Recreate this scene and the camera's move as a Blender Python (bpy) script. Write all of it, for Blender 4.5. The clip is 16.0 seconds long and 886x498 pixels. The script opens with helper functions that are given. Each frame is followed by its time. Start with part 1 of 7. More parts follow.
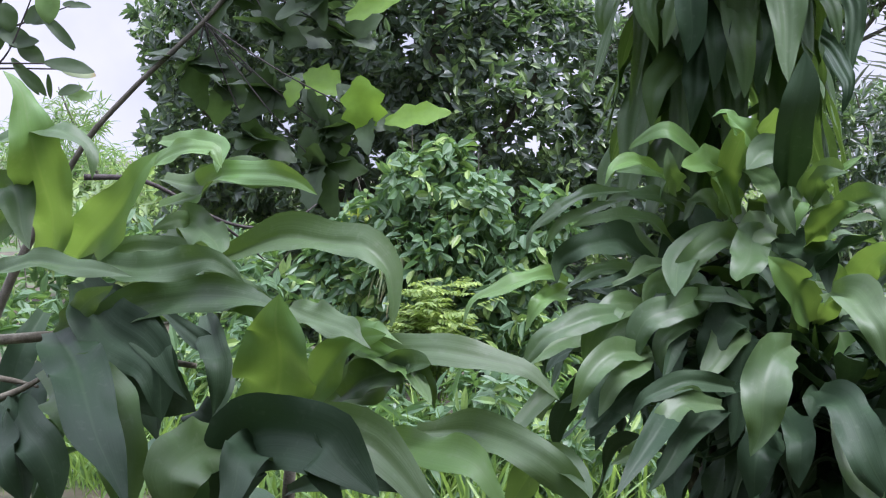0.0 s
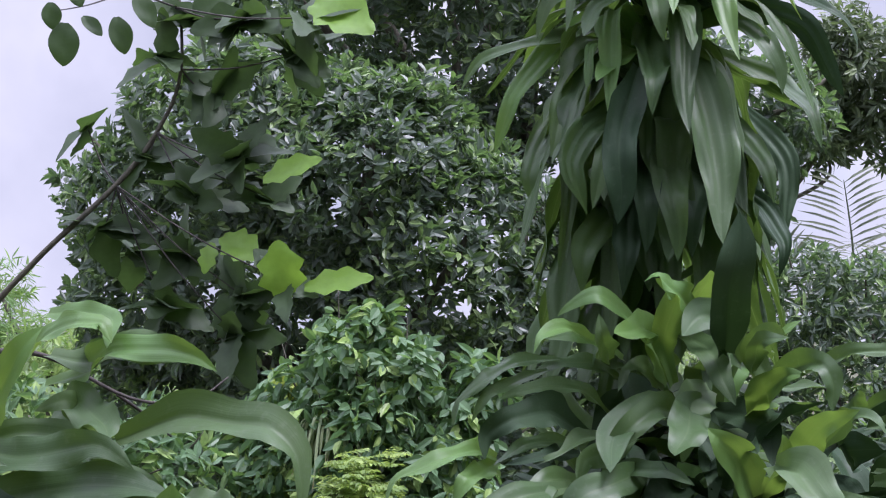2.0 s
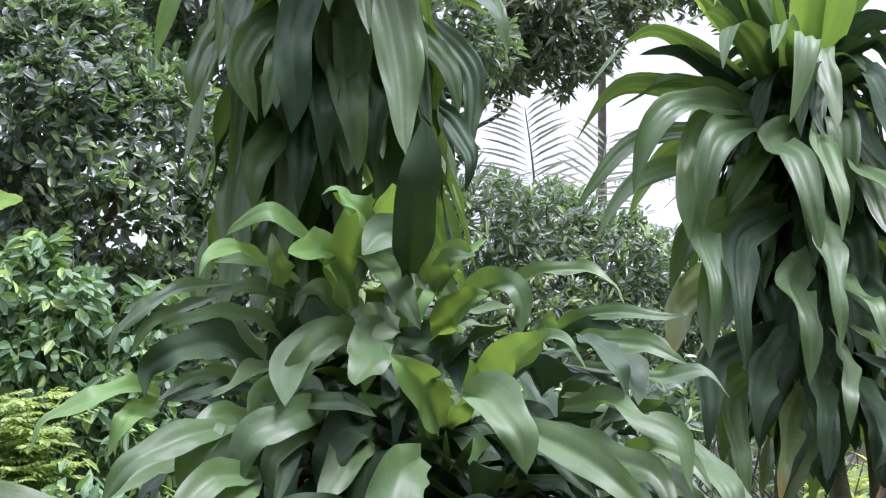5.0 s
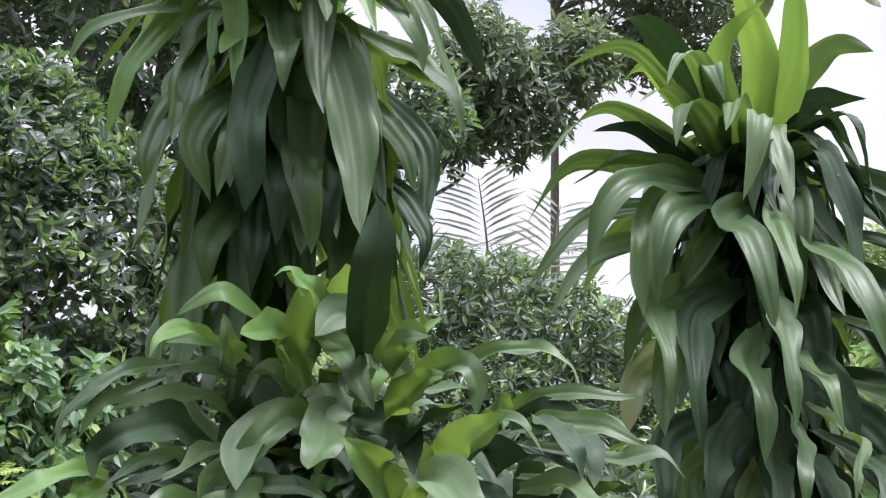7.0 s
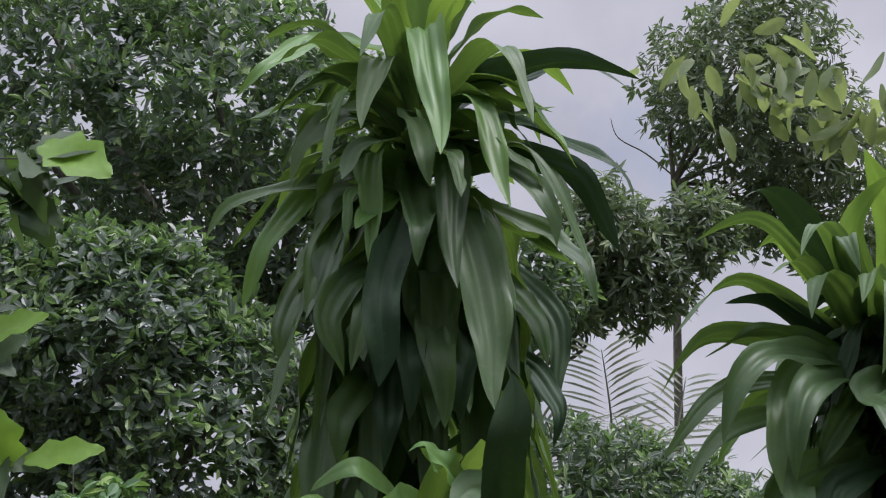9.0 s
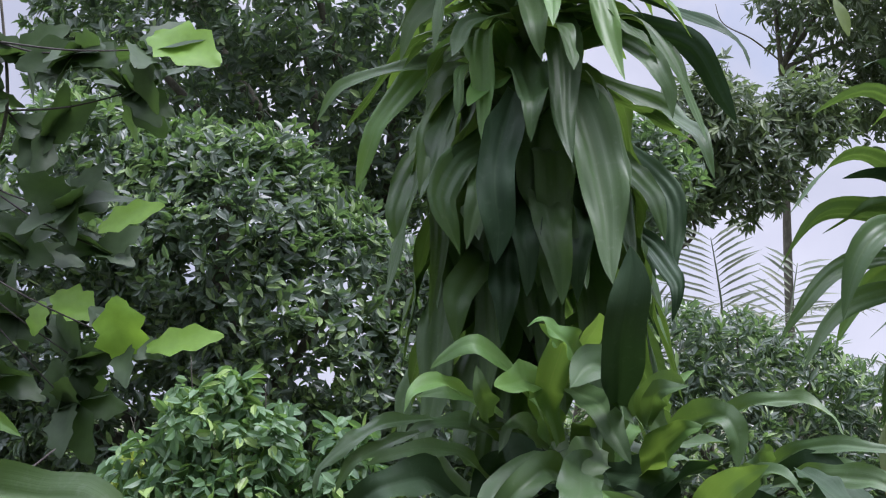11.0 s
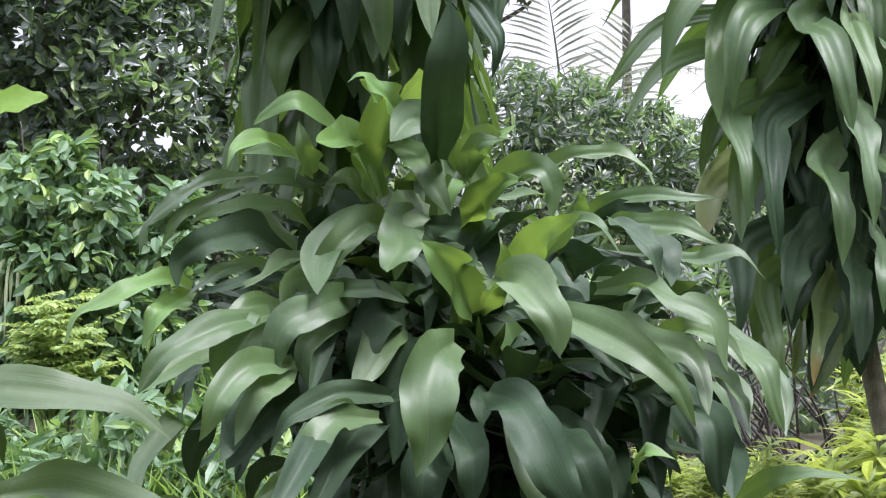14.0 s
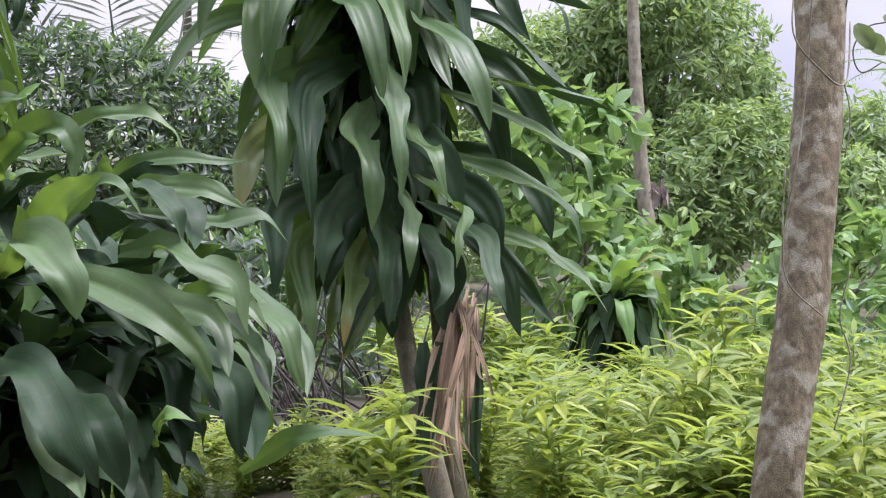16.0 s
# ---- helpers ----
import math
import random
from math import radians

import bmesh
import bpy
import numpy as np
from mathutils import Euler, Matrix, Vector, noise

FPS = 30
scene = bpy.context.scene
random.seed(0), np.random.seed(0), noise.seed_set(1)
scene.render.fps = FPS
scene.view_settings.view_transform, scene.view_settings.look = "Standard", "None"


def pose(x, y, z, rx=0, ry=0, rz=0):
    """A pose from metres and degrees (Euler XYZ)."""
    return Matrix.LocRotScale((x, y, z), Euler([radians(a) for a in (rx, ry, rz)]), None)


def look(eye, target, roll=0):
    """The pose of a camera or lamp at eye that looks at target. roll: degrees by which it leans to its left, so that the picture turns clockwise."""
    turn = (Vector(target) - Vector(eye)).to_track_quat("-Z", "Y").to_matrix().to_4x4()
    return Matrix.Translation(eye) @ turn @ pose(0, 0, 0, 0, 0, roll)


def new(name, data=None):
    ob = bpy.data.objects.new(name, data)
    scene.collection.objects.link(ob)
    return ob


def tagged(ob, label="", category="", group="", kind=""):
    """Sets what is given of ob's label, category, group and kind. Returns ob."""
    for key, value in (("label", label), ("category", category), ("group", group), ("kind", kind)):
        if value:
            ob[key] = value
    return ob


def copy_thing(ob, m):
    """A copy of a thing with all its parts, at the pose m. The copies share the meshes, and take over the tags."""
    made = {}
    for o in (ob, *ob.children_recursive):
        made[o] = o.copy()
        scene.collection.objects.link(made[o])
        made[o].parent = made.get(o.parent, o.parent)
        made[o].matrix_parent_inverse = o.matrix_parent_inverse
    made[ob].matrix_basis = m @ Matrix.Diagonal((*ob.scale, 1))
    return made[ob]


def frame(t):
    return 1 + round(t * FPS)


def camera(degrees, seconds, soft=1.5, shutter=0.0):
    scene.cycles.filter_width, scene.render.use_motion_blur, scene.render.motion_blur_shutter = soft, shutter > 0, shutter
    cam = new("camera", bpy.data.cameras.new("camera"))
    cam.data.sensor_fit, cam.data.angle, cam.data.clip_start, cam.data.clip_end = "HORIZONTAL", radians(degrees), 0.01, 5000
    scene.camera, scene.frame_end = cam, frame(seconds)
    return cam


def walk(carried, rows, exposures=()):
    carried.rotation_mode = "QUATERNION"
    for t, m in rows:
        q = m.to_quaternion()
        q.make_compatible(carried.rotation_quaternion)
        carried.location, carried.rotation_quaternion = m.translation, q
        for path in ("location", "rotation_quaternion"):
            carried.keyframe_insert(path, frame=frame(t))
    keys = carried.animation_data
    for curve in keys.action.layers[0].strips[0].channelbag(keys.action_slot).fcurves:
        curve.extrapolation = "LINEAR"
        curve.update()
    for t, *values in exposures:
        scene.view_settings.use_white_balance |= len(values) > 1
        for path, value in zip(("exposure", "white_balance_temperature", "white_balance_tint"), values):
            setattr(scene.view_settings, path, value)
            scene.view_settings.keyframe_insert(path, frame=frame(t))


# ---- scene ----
cam = camera(32.3, 16.0, soft=1.15)


def turned(eye, yaw, pitch, roll):
    """A pose from the eye and degrees of yaw (to the left of +y), pitch (up) and roll."""
    y, p = radians(yaw), radians(pitch)
    ahead = Vector((-math.sin(y) * math.cos(p), math.cos(y) * math.cos(p), math.sin(p)))
    return look(eye, Vector(eye) + ahead, roll)


PATH = (
    (0, (-0.064, -0.524, 1.564), 8.14, -3.09, 1.70),
    (0.5, (-0.088, -0.316, 1.585), 9.38, 0.37, 1.55),
    (1, (-0.085, -0.295, 1.596), 9.84, 2.18, 1.23),
    (1.5, (-0.065, -0.304, 1.589), 8.59, 3.21, 1.06),
    (2, (-0.057, -0.282, 1.583), 5.88, 3.02, 1.09),
    (2.5, (-0.070, -0.173, 1.581), 5.47, 1.74, 0.96),
    (3, (-0.086, 0.097, 1.585), 5.00, 1.33, 0.87),
    (3.5, (-0.090, 0.101, 1.581), 3.56, 1.40, 0.58),
    (4, (-0.076, 0.098, 1.570), 0.81, 1.69, 0.42),
    (4.5, (-0.048, 0.085, 1.562), -2.13, 1.39, 0.06),
    (5, (-0.026, 0.078, 1.550), -5.87, 0.72, 0.19),
    (5.2, (-0.022, 0.076, 1.550), -7.31, 0.53, 0.24),
    (7.3, (-0.030, 0.122, 1.584), -7.63, 4.73, 0.12),
    (7.5, (-0.034, 0.132, 1.583), -6.74, 5.88, 0.14),
    (8, (-0.043, 0.116, 1.589), -5.63, 7.48, 0.23),
    (8.5, (-0.046, 0.118, 1.591), -4.60, 9.21, 0.48),
    (8.7, (-0.053, 0.122, 1.592), -4.04, 9.59, 0.55),
    (10.8, (-0.083, 0.151, 1.553), 0.70, 7.19, -0.30),
    (11, (-0.088, 0.156, 1.544), 0.73, 5.80, -0.34),
    (11.5, (-0.076, 0.156, 1.533), 0.93, 3.36, -0.57),
    (12, (-0.064, 0.153, 1.527), 0.88, 1.77, -0.88),
    (12.5, (-0.055, 0.130, 1.528), -0.01, 0.01, -1.20),
    (13, (-0.060, 0.131, 1.521), -0.62, -1.55, -1.25),
    (13.5, (-0.049, 0.123, 1.520), -1.74, -2.13, -1.18),
    (14, (-0.034, 0.100, 1.516), -4.88, -2.99, -1.12),
    (14.5, (-0.012, 0.095, 1.516), -8.98, -3.39, -0.76),
    (15, (0.011, 0.102, 1.518), -13.16, -3.38, -0.34),
    (15.5, (0.035, 0.086, 1.514), -17.18, -3.51, -0.15),
    (16, (0.059, 0.073, 1.507), -21.01, -4.34, 0.33),
)
walk(cam, [(t, turned(eye, yaw, pitch, roll)) for t, eye, yaw, pitch, roll in PATH],
     exposures=((0, 1.0, 5650, 27), (1.0, 0.92, 5700, 27), (2, 0.73, 5680, 29), (2.5, 0.83, 5680, 29), (3.5, 1.25, 5680, 29), (5, 1.3, 5760, 30), (7.3, 1.0, 5980, 24), (8.5, 0.2, 6030, 21), (10.8, 0.5, 5780, 23), (11.0, 0.68, 5750, 23), (11.5, 1.17, 5700, 24), (12.5, 1.42, 5850, 29), (14, 1.34, 5930, 27), (16, 1.02, 5920, 28)))

# ---- light: a bright, broken cloud cover with a veiled sun ----
TO_SUN = Vector((0.42, -0.14, 0.9)).normalized()
sun = new("sun", bpy.data.lights.new("sun", "SUN"))
sun.data.energy, sun.data.angle, sun.data.color = 3.0, radians(20), (1.0, 0.96, 0.89)
sun.matrix_world = look(TO_SUN * 30, (0, 0, 0))

world = bpy.data.worlds.new("sky")
scene.world = world
world.use_nodes = True
wn, wl = world.node_tree.nodes, world.node_tree.links
wn.clear()
sky = wn.new("ShaderNodeTexSky")
sky.sky_type, sky.sun_disc = "NISHITA", False
sky.sun_elevation, sky.sun_rotation = math.asin(TO_SUN.z), math.atan2(TO_SUN.x, TO_SUN.y)
clear_sky, cloud, cover = wn.new("ShaderNodeBackground"), wn.new("ShaderNodeBackground"), wn.new("ShaderNodeMixShader")
clear_sky.inputs["Strength"].default_value = 0.09
spot = wn.new("ShaderNodeTexCoord")
puff = wn.new("ShaderNodeTexNoise")
puff.inputs["Scale"].default_value, puff.inputs["Detail"].default_value, puff.inputs["Roughness"].default_value = 2.3, 8, 0.55
puff.inputs["Distortion"].default_value = 0.3
amount = wn.new("ShaderNodeValToRGB")
amount.color_ramp.elements[0].position, amount.color_ramp.elements[1].position = 0.25, 0.41
shade_noise = wn.new("ShaderNodeTexNoise")
shade_noise.inputs["Scale"].default_value, shade_noise.inputs["Detail"].default_value = 4.5, 6
greys = wn.new("ShaderNodeValToRGB")
greys.color_ramp.elements[0].position, greys.color_ramp.elements[1].position = 0.34, 0.66
greys.color_ramp.elements[0].color, greys.color_ramp.elements[1].color = (0.62, 0.65, 0.70, 1), (1.0, 1.0, 1.0, 1)
wout = wn.new("ShaderNodeOutputWorld")
wl.new(sky.outputs[0], clear_sky.inputs["Color"])
wl.new(spot.outputs["Generated"], puff.inputs["Vector"])
wl.new(spot.outputs["Generated"], shade_noise.inputs["Vector"])
wl.new(puff.outputs["Fac"], amount.inputs[0])
wl.new(shade_noise.outputs["Fac"], greys.inputs[0])
# an overcast sky is about three times as bright overhead as at the horizon
aloft = wn.new("ShaderNodeSeparateXYZ")
wl.new(spot.outputs["Generated"], aloft.inputs[0])
rising = wn.new("ShaderNodeMapRange")
for k, value in enumerate((0.35, 1.0, 0.55, 2.7)):
    rising.inputs[k + 1].default_value = value
wl.new(aloft.outputs["Z"], rising.inputs[0])
wl.new(rising.outputs[0], cloud.inputs["Strength"])
wl.new(greys.outputs[0], cloud.inputs["Color"])
wl.new(amount.outputs[0], cover.inputs[0])
wl.new(clear_sky.outputs[0], cover.inputs[1])
wl.new(cloud.outputs[0], cover.inputs[2])
wl.new(cover.outputs[0], wout.inputs[0])


# ---- materials ----
def node_set(name):
    mat = bpy.data.materials.new(name)
    mat.use_nodes = True
    return mat, mat.node_tree.nodes, mat.node_tree.links, mat.node_tree.nodes["Principled BSDF"]


def mixed(nodes, links, fac, a, b, kind="MIX"):
    """A colour mix node; fac, a and b are values or sockets. Returns its output."""
    m = nodes.new("ShaderNodeMix")
    m.data_type, m.blend_type = "RGBA", kind
    for socket, value in ((m.inputs[0], fac), (m.inputs[6], a), (m.inputs[7], b)):
        if isinstance(value, (int, float)):
            socket.default_value = value
        elif isinstance(value, tuple):
            socket.default_value = (*value, 1)
        else:
            links.new(value, socket)
    return m.outputs[2]


def scaled(nodes, links, source, low, high, to_low, to_high):
    m = nodes.new("ShaderNodeMapRange")
    links.new(source, m.inputs[0])
    for n, value in enumerate((low, high, to_low, to_high)):
        m.inputs[n + 1].default_value = value
    return m.outputs[0]


def noise_of(nodes, links, coord, scale, detail=4, stretch=None):
    tex = nodes.new("ShaderNodeTexNoise")
    tex.inputs["Scale"].default_value, tex.inputs["Detail"].default_value = scale, detail
    if stretch:
        mp = nodes.new("ShaderNodeMapping")
        mp.inputs["Scale"].default_value = stretch
        links.new(coord, mp.inputs[0])
        coord = mp.outputs[0]
    links.new(coord, tex.inputs["Vector"])
    return tex.outputs["Fac"]


def strap_material(name, low, high, rib, glow, rough=0.36, through_light=0.3, dust=0.25, edge=None, gloss=0.5):
    """A strap leaf: parallel veins, a paler midrib, dust and stains, light that shines through."""
    mat, nodes, links, bsdf = node_set(name)
    uv = nodes.new("ShaderNodeUVMap").outputs[0]
    place = nodes.new("ShaderNodeTexCoord").outputs["Object"]
    rnd = nodes.new("ShaderNodeObjectInfo").outputs["Random"]
    blotch = noise_of(nodes, links, place, 9, 5)
    veins = noise_of(nodes, links, uv, 14, 4, (1.7, 0.05, 1))
    base = mixed(nodes, links, rnd, low, high)
    base = mixed(nodes, links, scaled(nodes, links, blotch, 0.35, 0.7, 0.0, 0.45), base, tuple(c * 1.6 for c in low))
    base = mixed(nodes, links, scaled(nodes, links, veins, 0.4, 0.62, 0.0, 0.12), base, tuple(c * 0.5 for c in high))
    split = nodes.new("ShaderNodeSeparateXYZ")
    links.new(uv, split.inputs[0])
    off = nodes.new("ShaderNodeMath")
    off.operation, off.inputs[1].default_value = "SUBTRACT", 0.5
    links.new(split.outputs[0], off.inputs[0])
    ab = nodes.new("ShaderNodeMath")
    ab.operation = "ABSOLUTE"
    links.new(off.outputs[0], ab.inputs[0])
    base = mixed(nodes, links, scaled(nodes, links, ab.outputs[0], 0.012, 0.04, 0.35, 0.0), base, rib)
    base = mixed(nodes, links, scaled(nodes, links, split.outputs[1], 0.0, 0.22, 0.45, 0.0), base, rib)
    specks = noise_of(nodes, links, place, 60, 4)
    base = mixed(nodes, links, scaled(nodes, links, specks, 0.58, 0.75, 0.0, dust), base, (0.30, 0.33, 0.26))
    if edge:
        base = mixed(nodes, links, scaled(nodes, links, split.outputs[1], 0.86, 1.0, 0.0, 0.9), base, edge)
    links.new(base, bsdf.inputs["Base Color"])
    bsdf.inputs["Specular IOR Level"].default_value = gloss
    links.new(scaled(nodes, links, blotch, 0.3, 0.7, rough - 0.06, rough + 0.12), bsdf.inputs["Roughness"])
    bump = nodes.new("ShaderNodeBump")
    bump.inputs["Strength"].default_value, bump.inputs["Distance"].default_value = 0.15, 0.004
    links.new(veins, bump.inputs["Height"])
    links.new(bump.outputs[0], bsdf.inputs["Normal"])
    shine = nodes.new("ShaderNodeBsdfTranslucent")
    links.new(mixed(nodes, links, 0.75, base, glow), shine.inputs[0])
    both = nodes.new("ShaderNodeMixShader")
    both.inputs[0].default_value = through_light
    links.new(bsdf.outputs[0], both.inputs[1])
    links.new(shine.outputs[0], both.inputs[2])
    links.new(both.outputs[0], nodes["Material Output"].inputs[0])
    return mat


def foliage_material(name, low, high, fresh, glow, rough=0.42, through_light=0.3, share=0.12, patch=0.9, gloss=0.5):
    """Small leaves in one mesh: each leaf takes its own tone, some are fresh and pale."""
    mat, nodes, links, bsdf = node_set(name)
    own = nodes.new("ShaderNodeNewGeometry").outputs["Random Per Island"]
    place = nodes.new("ShaderNodeTexCoord").outputs["Object"]
    wide = noise_of(nodes, links, place, patch, 3)
    base = mixed(nodes, links, own, low, high)
    pale = nodes.new("ShaderNodeMath")
    pale.operation = "MULTIPLY_ADD"
    links.new(wide, pale.inputs[0])
    pale.inputs[1].default_value = 0.7
    links.new(own, pale.inputs[2])
    base = mixed(nodes, links, scaled(nodes, links, pale.outputs[0], 1.32 - share, 1.36 - share, 0.0, 1.0), base, fresh)
    grain = noise_of(nodes, links, place, 45, 3)
    base = mixed(nodes, links, scaled(nodes, links, grain, 0.35, 0.7, 0.0, 0.4), base, tuple(c * 0.6 for c in low))
    links.new(base, bsdf.inputs["Base Color"])
    bsdf.inputs["Roughness"].default_value = rough
    bsdf.inputs["Specular IOR Level"].default_value = gloss
    shine = nodes.new("ShaderNodeBsdfTranslucent")
    links.new(mixed(nodes, links, 0.7, base, glow), shine.inputs[0])
    both = nodes.new("ShaderNodeMixShader")
    both.inputs[0].default_value = through_light
    links.new(bsdf.outputs[0], both.inputs[1])
    links.new(shine.outputs[0], both.inputs[2])
    links.new(both.outputs[0], nodes["Material Output"].inputs[0])
    return mat


def bark_material(name, dark, light, lichen, scale=9.0, amount=0.5, stretch=(1, 1, 0.35)):
    mat, nodes, links, bsdf = node_set(name)
    place = nodes.new("ShaderNodeTexCoord").outputs["Object"]
    rough = noise_of(nodes, links, place, scale * 3, 8, stretch)
    big = noise_of(nodes, links, place, scale, 9)
    fine = noise_of(nodes, links, place, scale * 14, 5, (1, 1, 1.6))
    base = mixed(nodes, links, scaled(nodes, links, rough, 0.3, 0.7, 0, 1), dark, light)
    base = mixed(nodes, links, scaled(nodes, links, big, 0.52, 0.62, 0, amount), base, lichen)
    base = mixed(nodes, links, scaled(nodes, links, fine, 0.35, 0.65, 0.5, 0.0), base, tuple(c * 0.5 for c in dark))
    links.new(base, bsdf.inputs["Base Color"])
    bsdf.inputs["Roughness"].default_value = 0.85
    bump = nodes.new("ShaderNodeBump")
    bump.inputs["Strength"].default_value, bump.inputs["Distance"].default_value = 0.6, 0.010
    links.new(mixed(nodes, links, 0.2, rough, fine), bump.inputs["Height"])
    links.new(bump.outputs[0], bsdf.inputs["Normal"])
    return mat


MATURE = strap_material("mature_strap_leaf", (0.040, 0.080, 0.028), (0.086, 0.142, 0.054), (0.105, 0.16, 0.068), (0.24, 0.42, 0.05), 0.47, 0.19, 0.12, None, 0.42)
YOUNG = strap_material("young_strap_leaf", (0.072, 0.156, 0.038), (0.115, 0.215, 0.055), (0.15, 0.245, 0.08), (0.34, 0.54, 0.06), 0.45, 0.26, 0.10, None, 0.45)
# mature leaf darkened: shade inside and under the plants is put into the colour
DARK_SHADED = strap_material("dark_shaded_strap_leaf", (0.020, 0.042, 0.020), (0.040, 0.070, 0.034), (0.05, 0.085, 0.042), (0.10, 0.22, 0.04), 0.5, 0.06, 0.06, None, 0.18)
PALE = strap_material("faded_strap_leaf", (0.20, 0.26, 0.13), (0.27, 0.30, 0.17), (0.33, 0.36, 0.22), (0.5, 0.6, 0.2), 0.5, 0.3, 0.3, (0.32, 0.20, 0.09))
BROWNED = strap_material("browning_strap_leaf", (0.05, 0.10, 0.035), (0.09, 0.13, 0.04), (0.2, 0.2, 0.08), (0.3, 0.4, 0.05), 0.45, 0.25, 0.3, (0.36, 0.20, 0.08))
DRY = strap_material("dry_strap_leaf", (0.17, 0.118, 0.075), (0.34, 0.26, 0.178), (0.40, 0.32, 0.23), (0.4, 0.3, 0.18), 0.75, 0.10, 0.15, None, 0.2)
DARK_CROWN = foliage_material("dark_glossy_leaves", (0.066, 0.096, 0.072), (0.135, 0.168, 0.130), (0.22, 0.32, 0.11), (0.20, 0.38, 0.07), 0.40, 0.32, 0.18, 0.9, 0.6)
BUSH_LEAF = foliage_material("mid_green_drooping_leaves", (0.078, 0.15, 0.074), (0.145, 0.235, 0.118), (0.25, 0.36, 0.10), (0.26, 0.48, 0.08), 0.44, 0.28, 0.16, 0.9, 0.38)
LIGHT_LEAF = foliage_material("light_green_leaves", (0.10, 0.19, 0.06), (0.16, 0.27, 0.09), (0.24, 0.36, 0.09), (0.35, 0.55, 0.12), 0.5, 0.35, 0.15)
WEED_LEAF = foliage_material("yellow_green_weed_leaves", (0.125, 0.195, 0.034), (0.225, 0.295, 0.056), (0.36, 0.42, 0.08), (0.48, 0.60, 0.09), 0.5, 0.42, 0.2, 2.0)
FEATHER_LEAF = foliage_material("soft_green_feathery_leaves", (0.13, 0.21, 0.05), (0.22, 0.31, 0.08), (0.32, 0.42, 0.11), (0.42, 0.56, 0.10), 0.5, 0.4, 0.2, 2.0)
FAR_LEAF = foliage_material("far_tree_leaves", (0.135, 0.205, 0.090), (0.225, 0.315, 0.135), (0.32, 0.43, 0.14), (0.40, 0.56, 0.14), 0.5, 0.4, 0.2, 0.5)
CANOPY = foliage_material("grey_green_canopy_leaves", (0.065, 0.095, 0.055), (0.12, 0.155, 0.09), (0.18, 0.23, 0.11), (0.24, 0.36, 0.1), 0.45, 0.3, 0.12)
BROAD_LEAF = foliage_material("broad_lobed_leaves", (0.030, 0.054, 0.026), (0.052, 0.084, 0.036), (0.07, 0.12, 0.045), (0.16, 0.30, 0.05), 0.55, 0.2, 0.06, 0.9, 0.3)
LIME_LEAF = foliage_material("lime_backlit_leaves", (0.14, 0.27, 0.035), (0.18, 0.33, 0.045), (0.24, 0.40, 0.05), (0.36, 0.6, 0.05), 0.45, 0.4, 0.1)
SPRAY_LEAF = foliage_material("pale_oval_leaves", (0.085, 0.13, 0.050), (0.15, 0.20, 0.080), (0.21, 0.27, 0.10), (0.38, 0.48, 0.14), 0.5, 0.42, 0.15)
PALM_LEAF = foliage_material("grey_palm_leaflets", (0.10, 0.13, 0.08), (0.16, 0.19, 0.12), (0.24, 0.26, 0.17), (0.35, 0.4, 0.2), 0.5, 0.25, 0.1)
GRASS = foliage_material("undergrowth_grass", (0.07, 0.15, 0.03), (0.14, 0.25, 0.06), (0.26, 0.38, 0.1), (0.35, 0.55, 0.08), 0.55, 0.35, 0.15, 2.0)
WITHERED = foliage_material("withered_leaves", (0.16, 0.12, 0.11), (0.30, 0.25, 0.24), (0.38, 0.33, 0.32), (0.3, 0.25, 0.2), 0.8, 0.15, 0.1)
CANE = bark_material("pale_cane_bark", (0.11, 0.098, 0.066), (0.24, 0.22, 0.155), (0.32, 0.31, 0.23), 12, 0.5)
BARK = bark_material("lichened_bark", (0.088, 0.070, 0.040), (0.27, 0.225, 0.135), (0.41, 0.40, 0.30), 19, 0.75, (1, 1, 0.6))
LIMB = bark_material("grey_limb_bark", (0.075, 0.07, 0.052), (0.15, 0.14, 0.105), (0.2, 0.19, 0.15), 14, 0.4)
TWIG = bark_material("dead_twig", (0.030, 0.026, 0.022), (0.07, 0.06, 0.052), (0.10, 0.09, 0.085), 20, 0.3)
SOIL, sn, sl, sb = node_set("leaf_litter_soil")
sp = sn.new("ShaderNodeTexCoord").outputs["Object"]
soil = mixed(sn, sl, scaled(sn, sl, noise_of(sn, sl, sp, 3, 6), 0.35, 0.65, 0, 1), (0.045, 0.035, 0.024), (0.10, 0.085, 0.05))
soil = mixed(sn, sl, scaled(sn, sl, noise_of(sn, sl, sp, 0.9, 5), 0.45, 0.6, 0, 0.9), soil, (0.055, 0.10, 0.03))
sl.new(soil, sb.inputs["Base Color"])
sb.inputs["Roughness"].default_value = 0.95


# ---- builders ----
def made(name, verts, faces, material, parent=None, label="", uvs=None, smooth=True):
    """One mesh object from vertices and faces, under its thing when a parent is given."""
    me = bpy.data.meshes.new(name)
    me.from_pydata([tuple(p) for p in verts], [], [tuple(f) for f in faces])
    if uvs is not None:
        layer = me.uv_layers.new(name="UVMap")
        loops = np.empty(len(me.loops), dtype=np.int32)
        me.loops.foreach_get("vertex_index", loops)
        layer.data.foreach_set("uv", np.asarray(uvs, dtype=np.float32)[loops].ravel())
    if smooth:
        me.polygons.foreach_set("use_smooth", np.ones(len(me.polygons), dtype=bool))
    me.materials.append(material)
    me.update()
    ob = new(name, me)
    if parent:
        ob.parent = parent
        ob.matrix_parent_inverse = parent.matrix_world.inverted()
    if label:
        tagged(ob, label)
    return ob


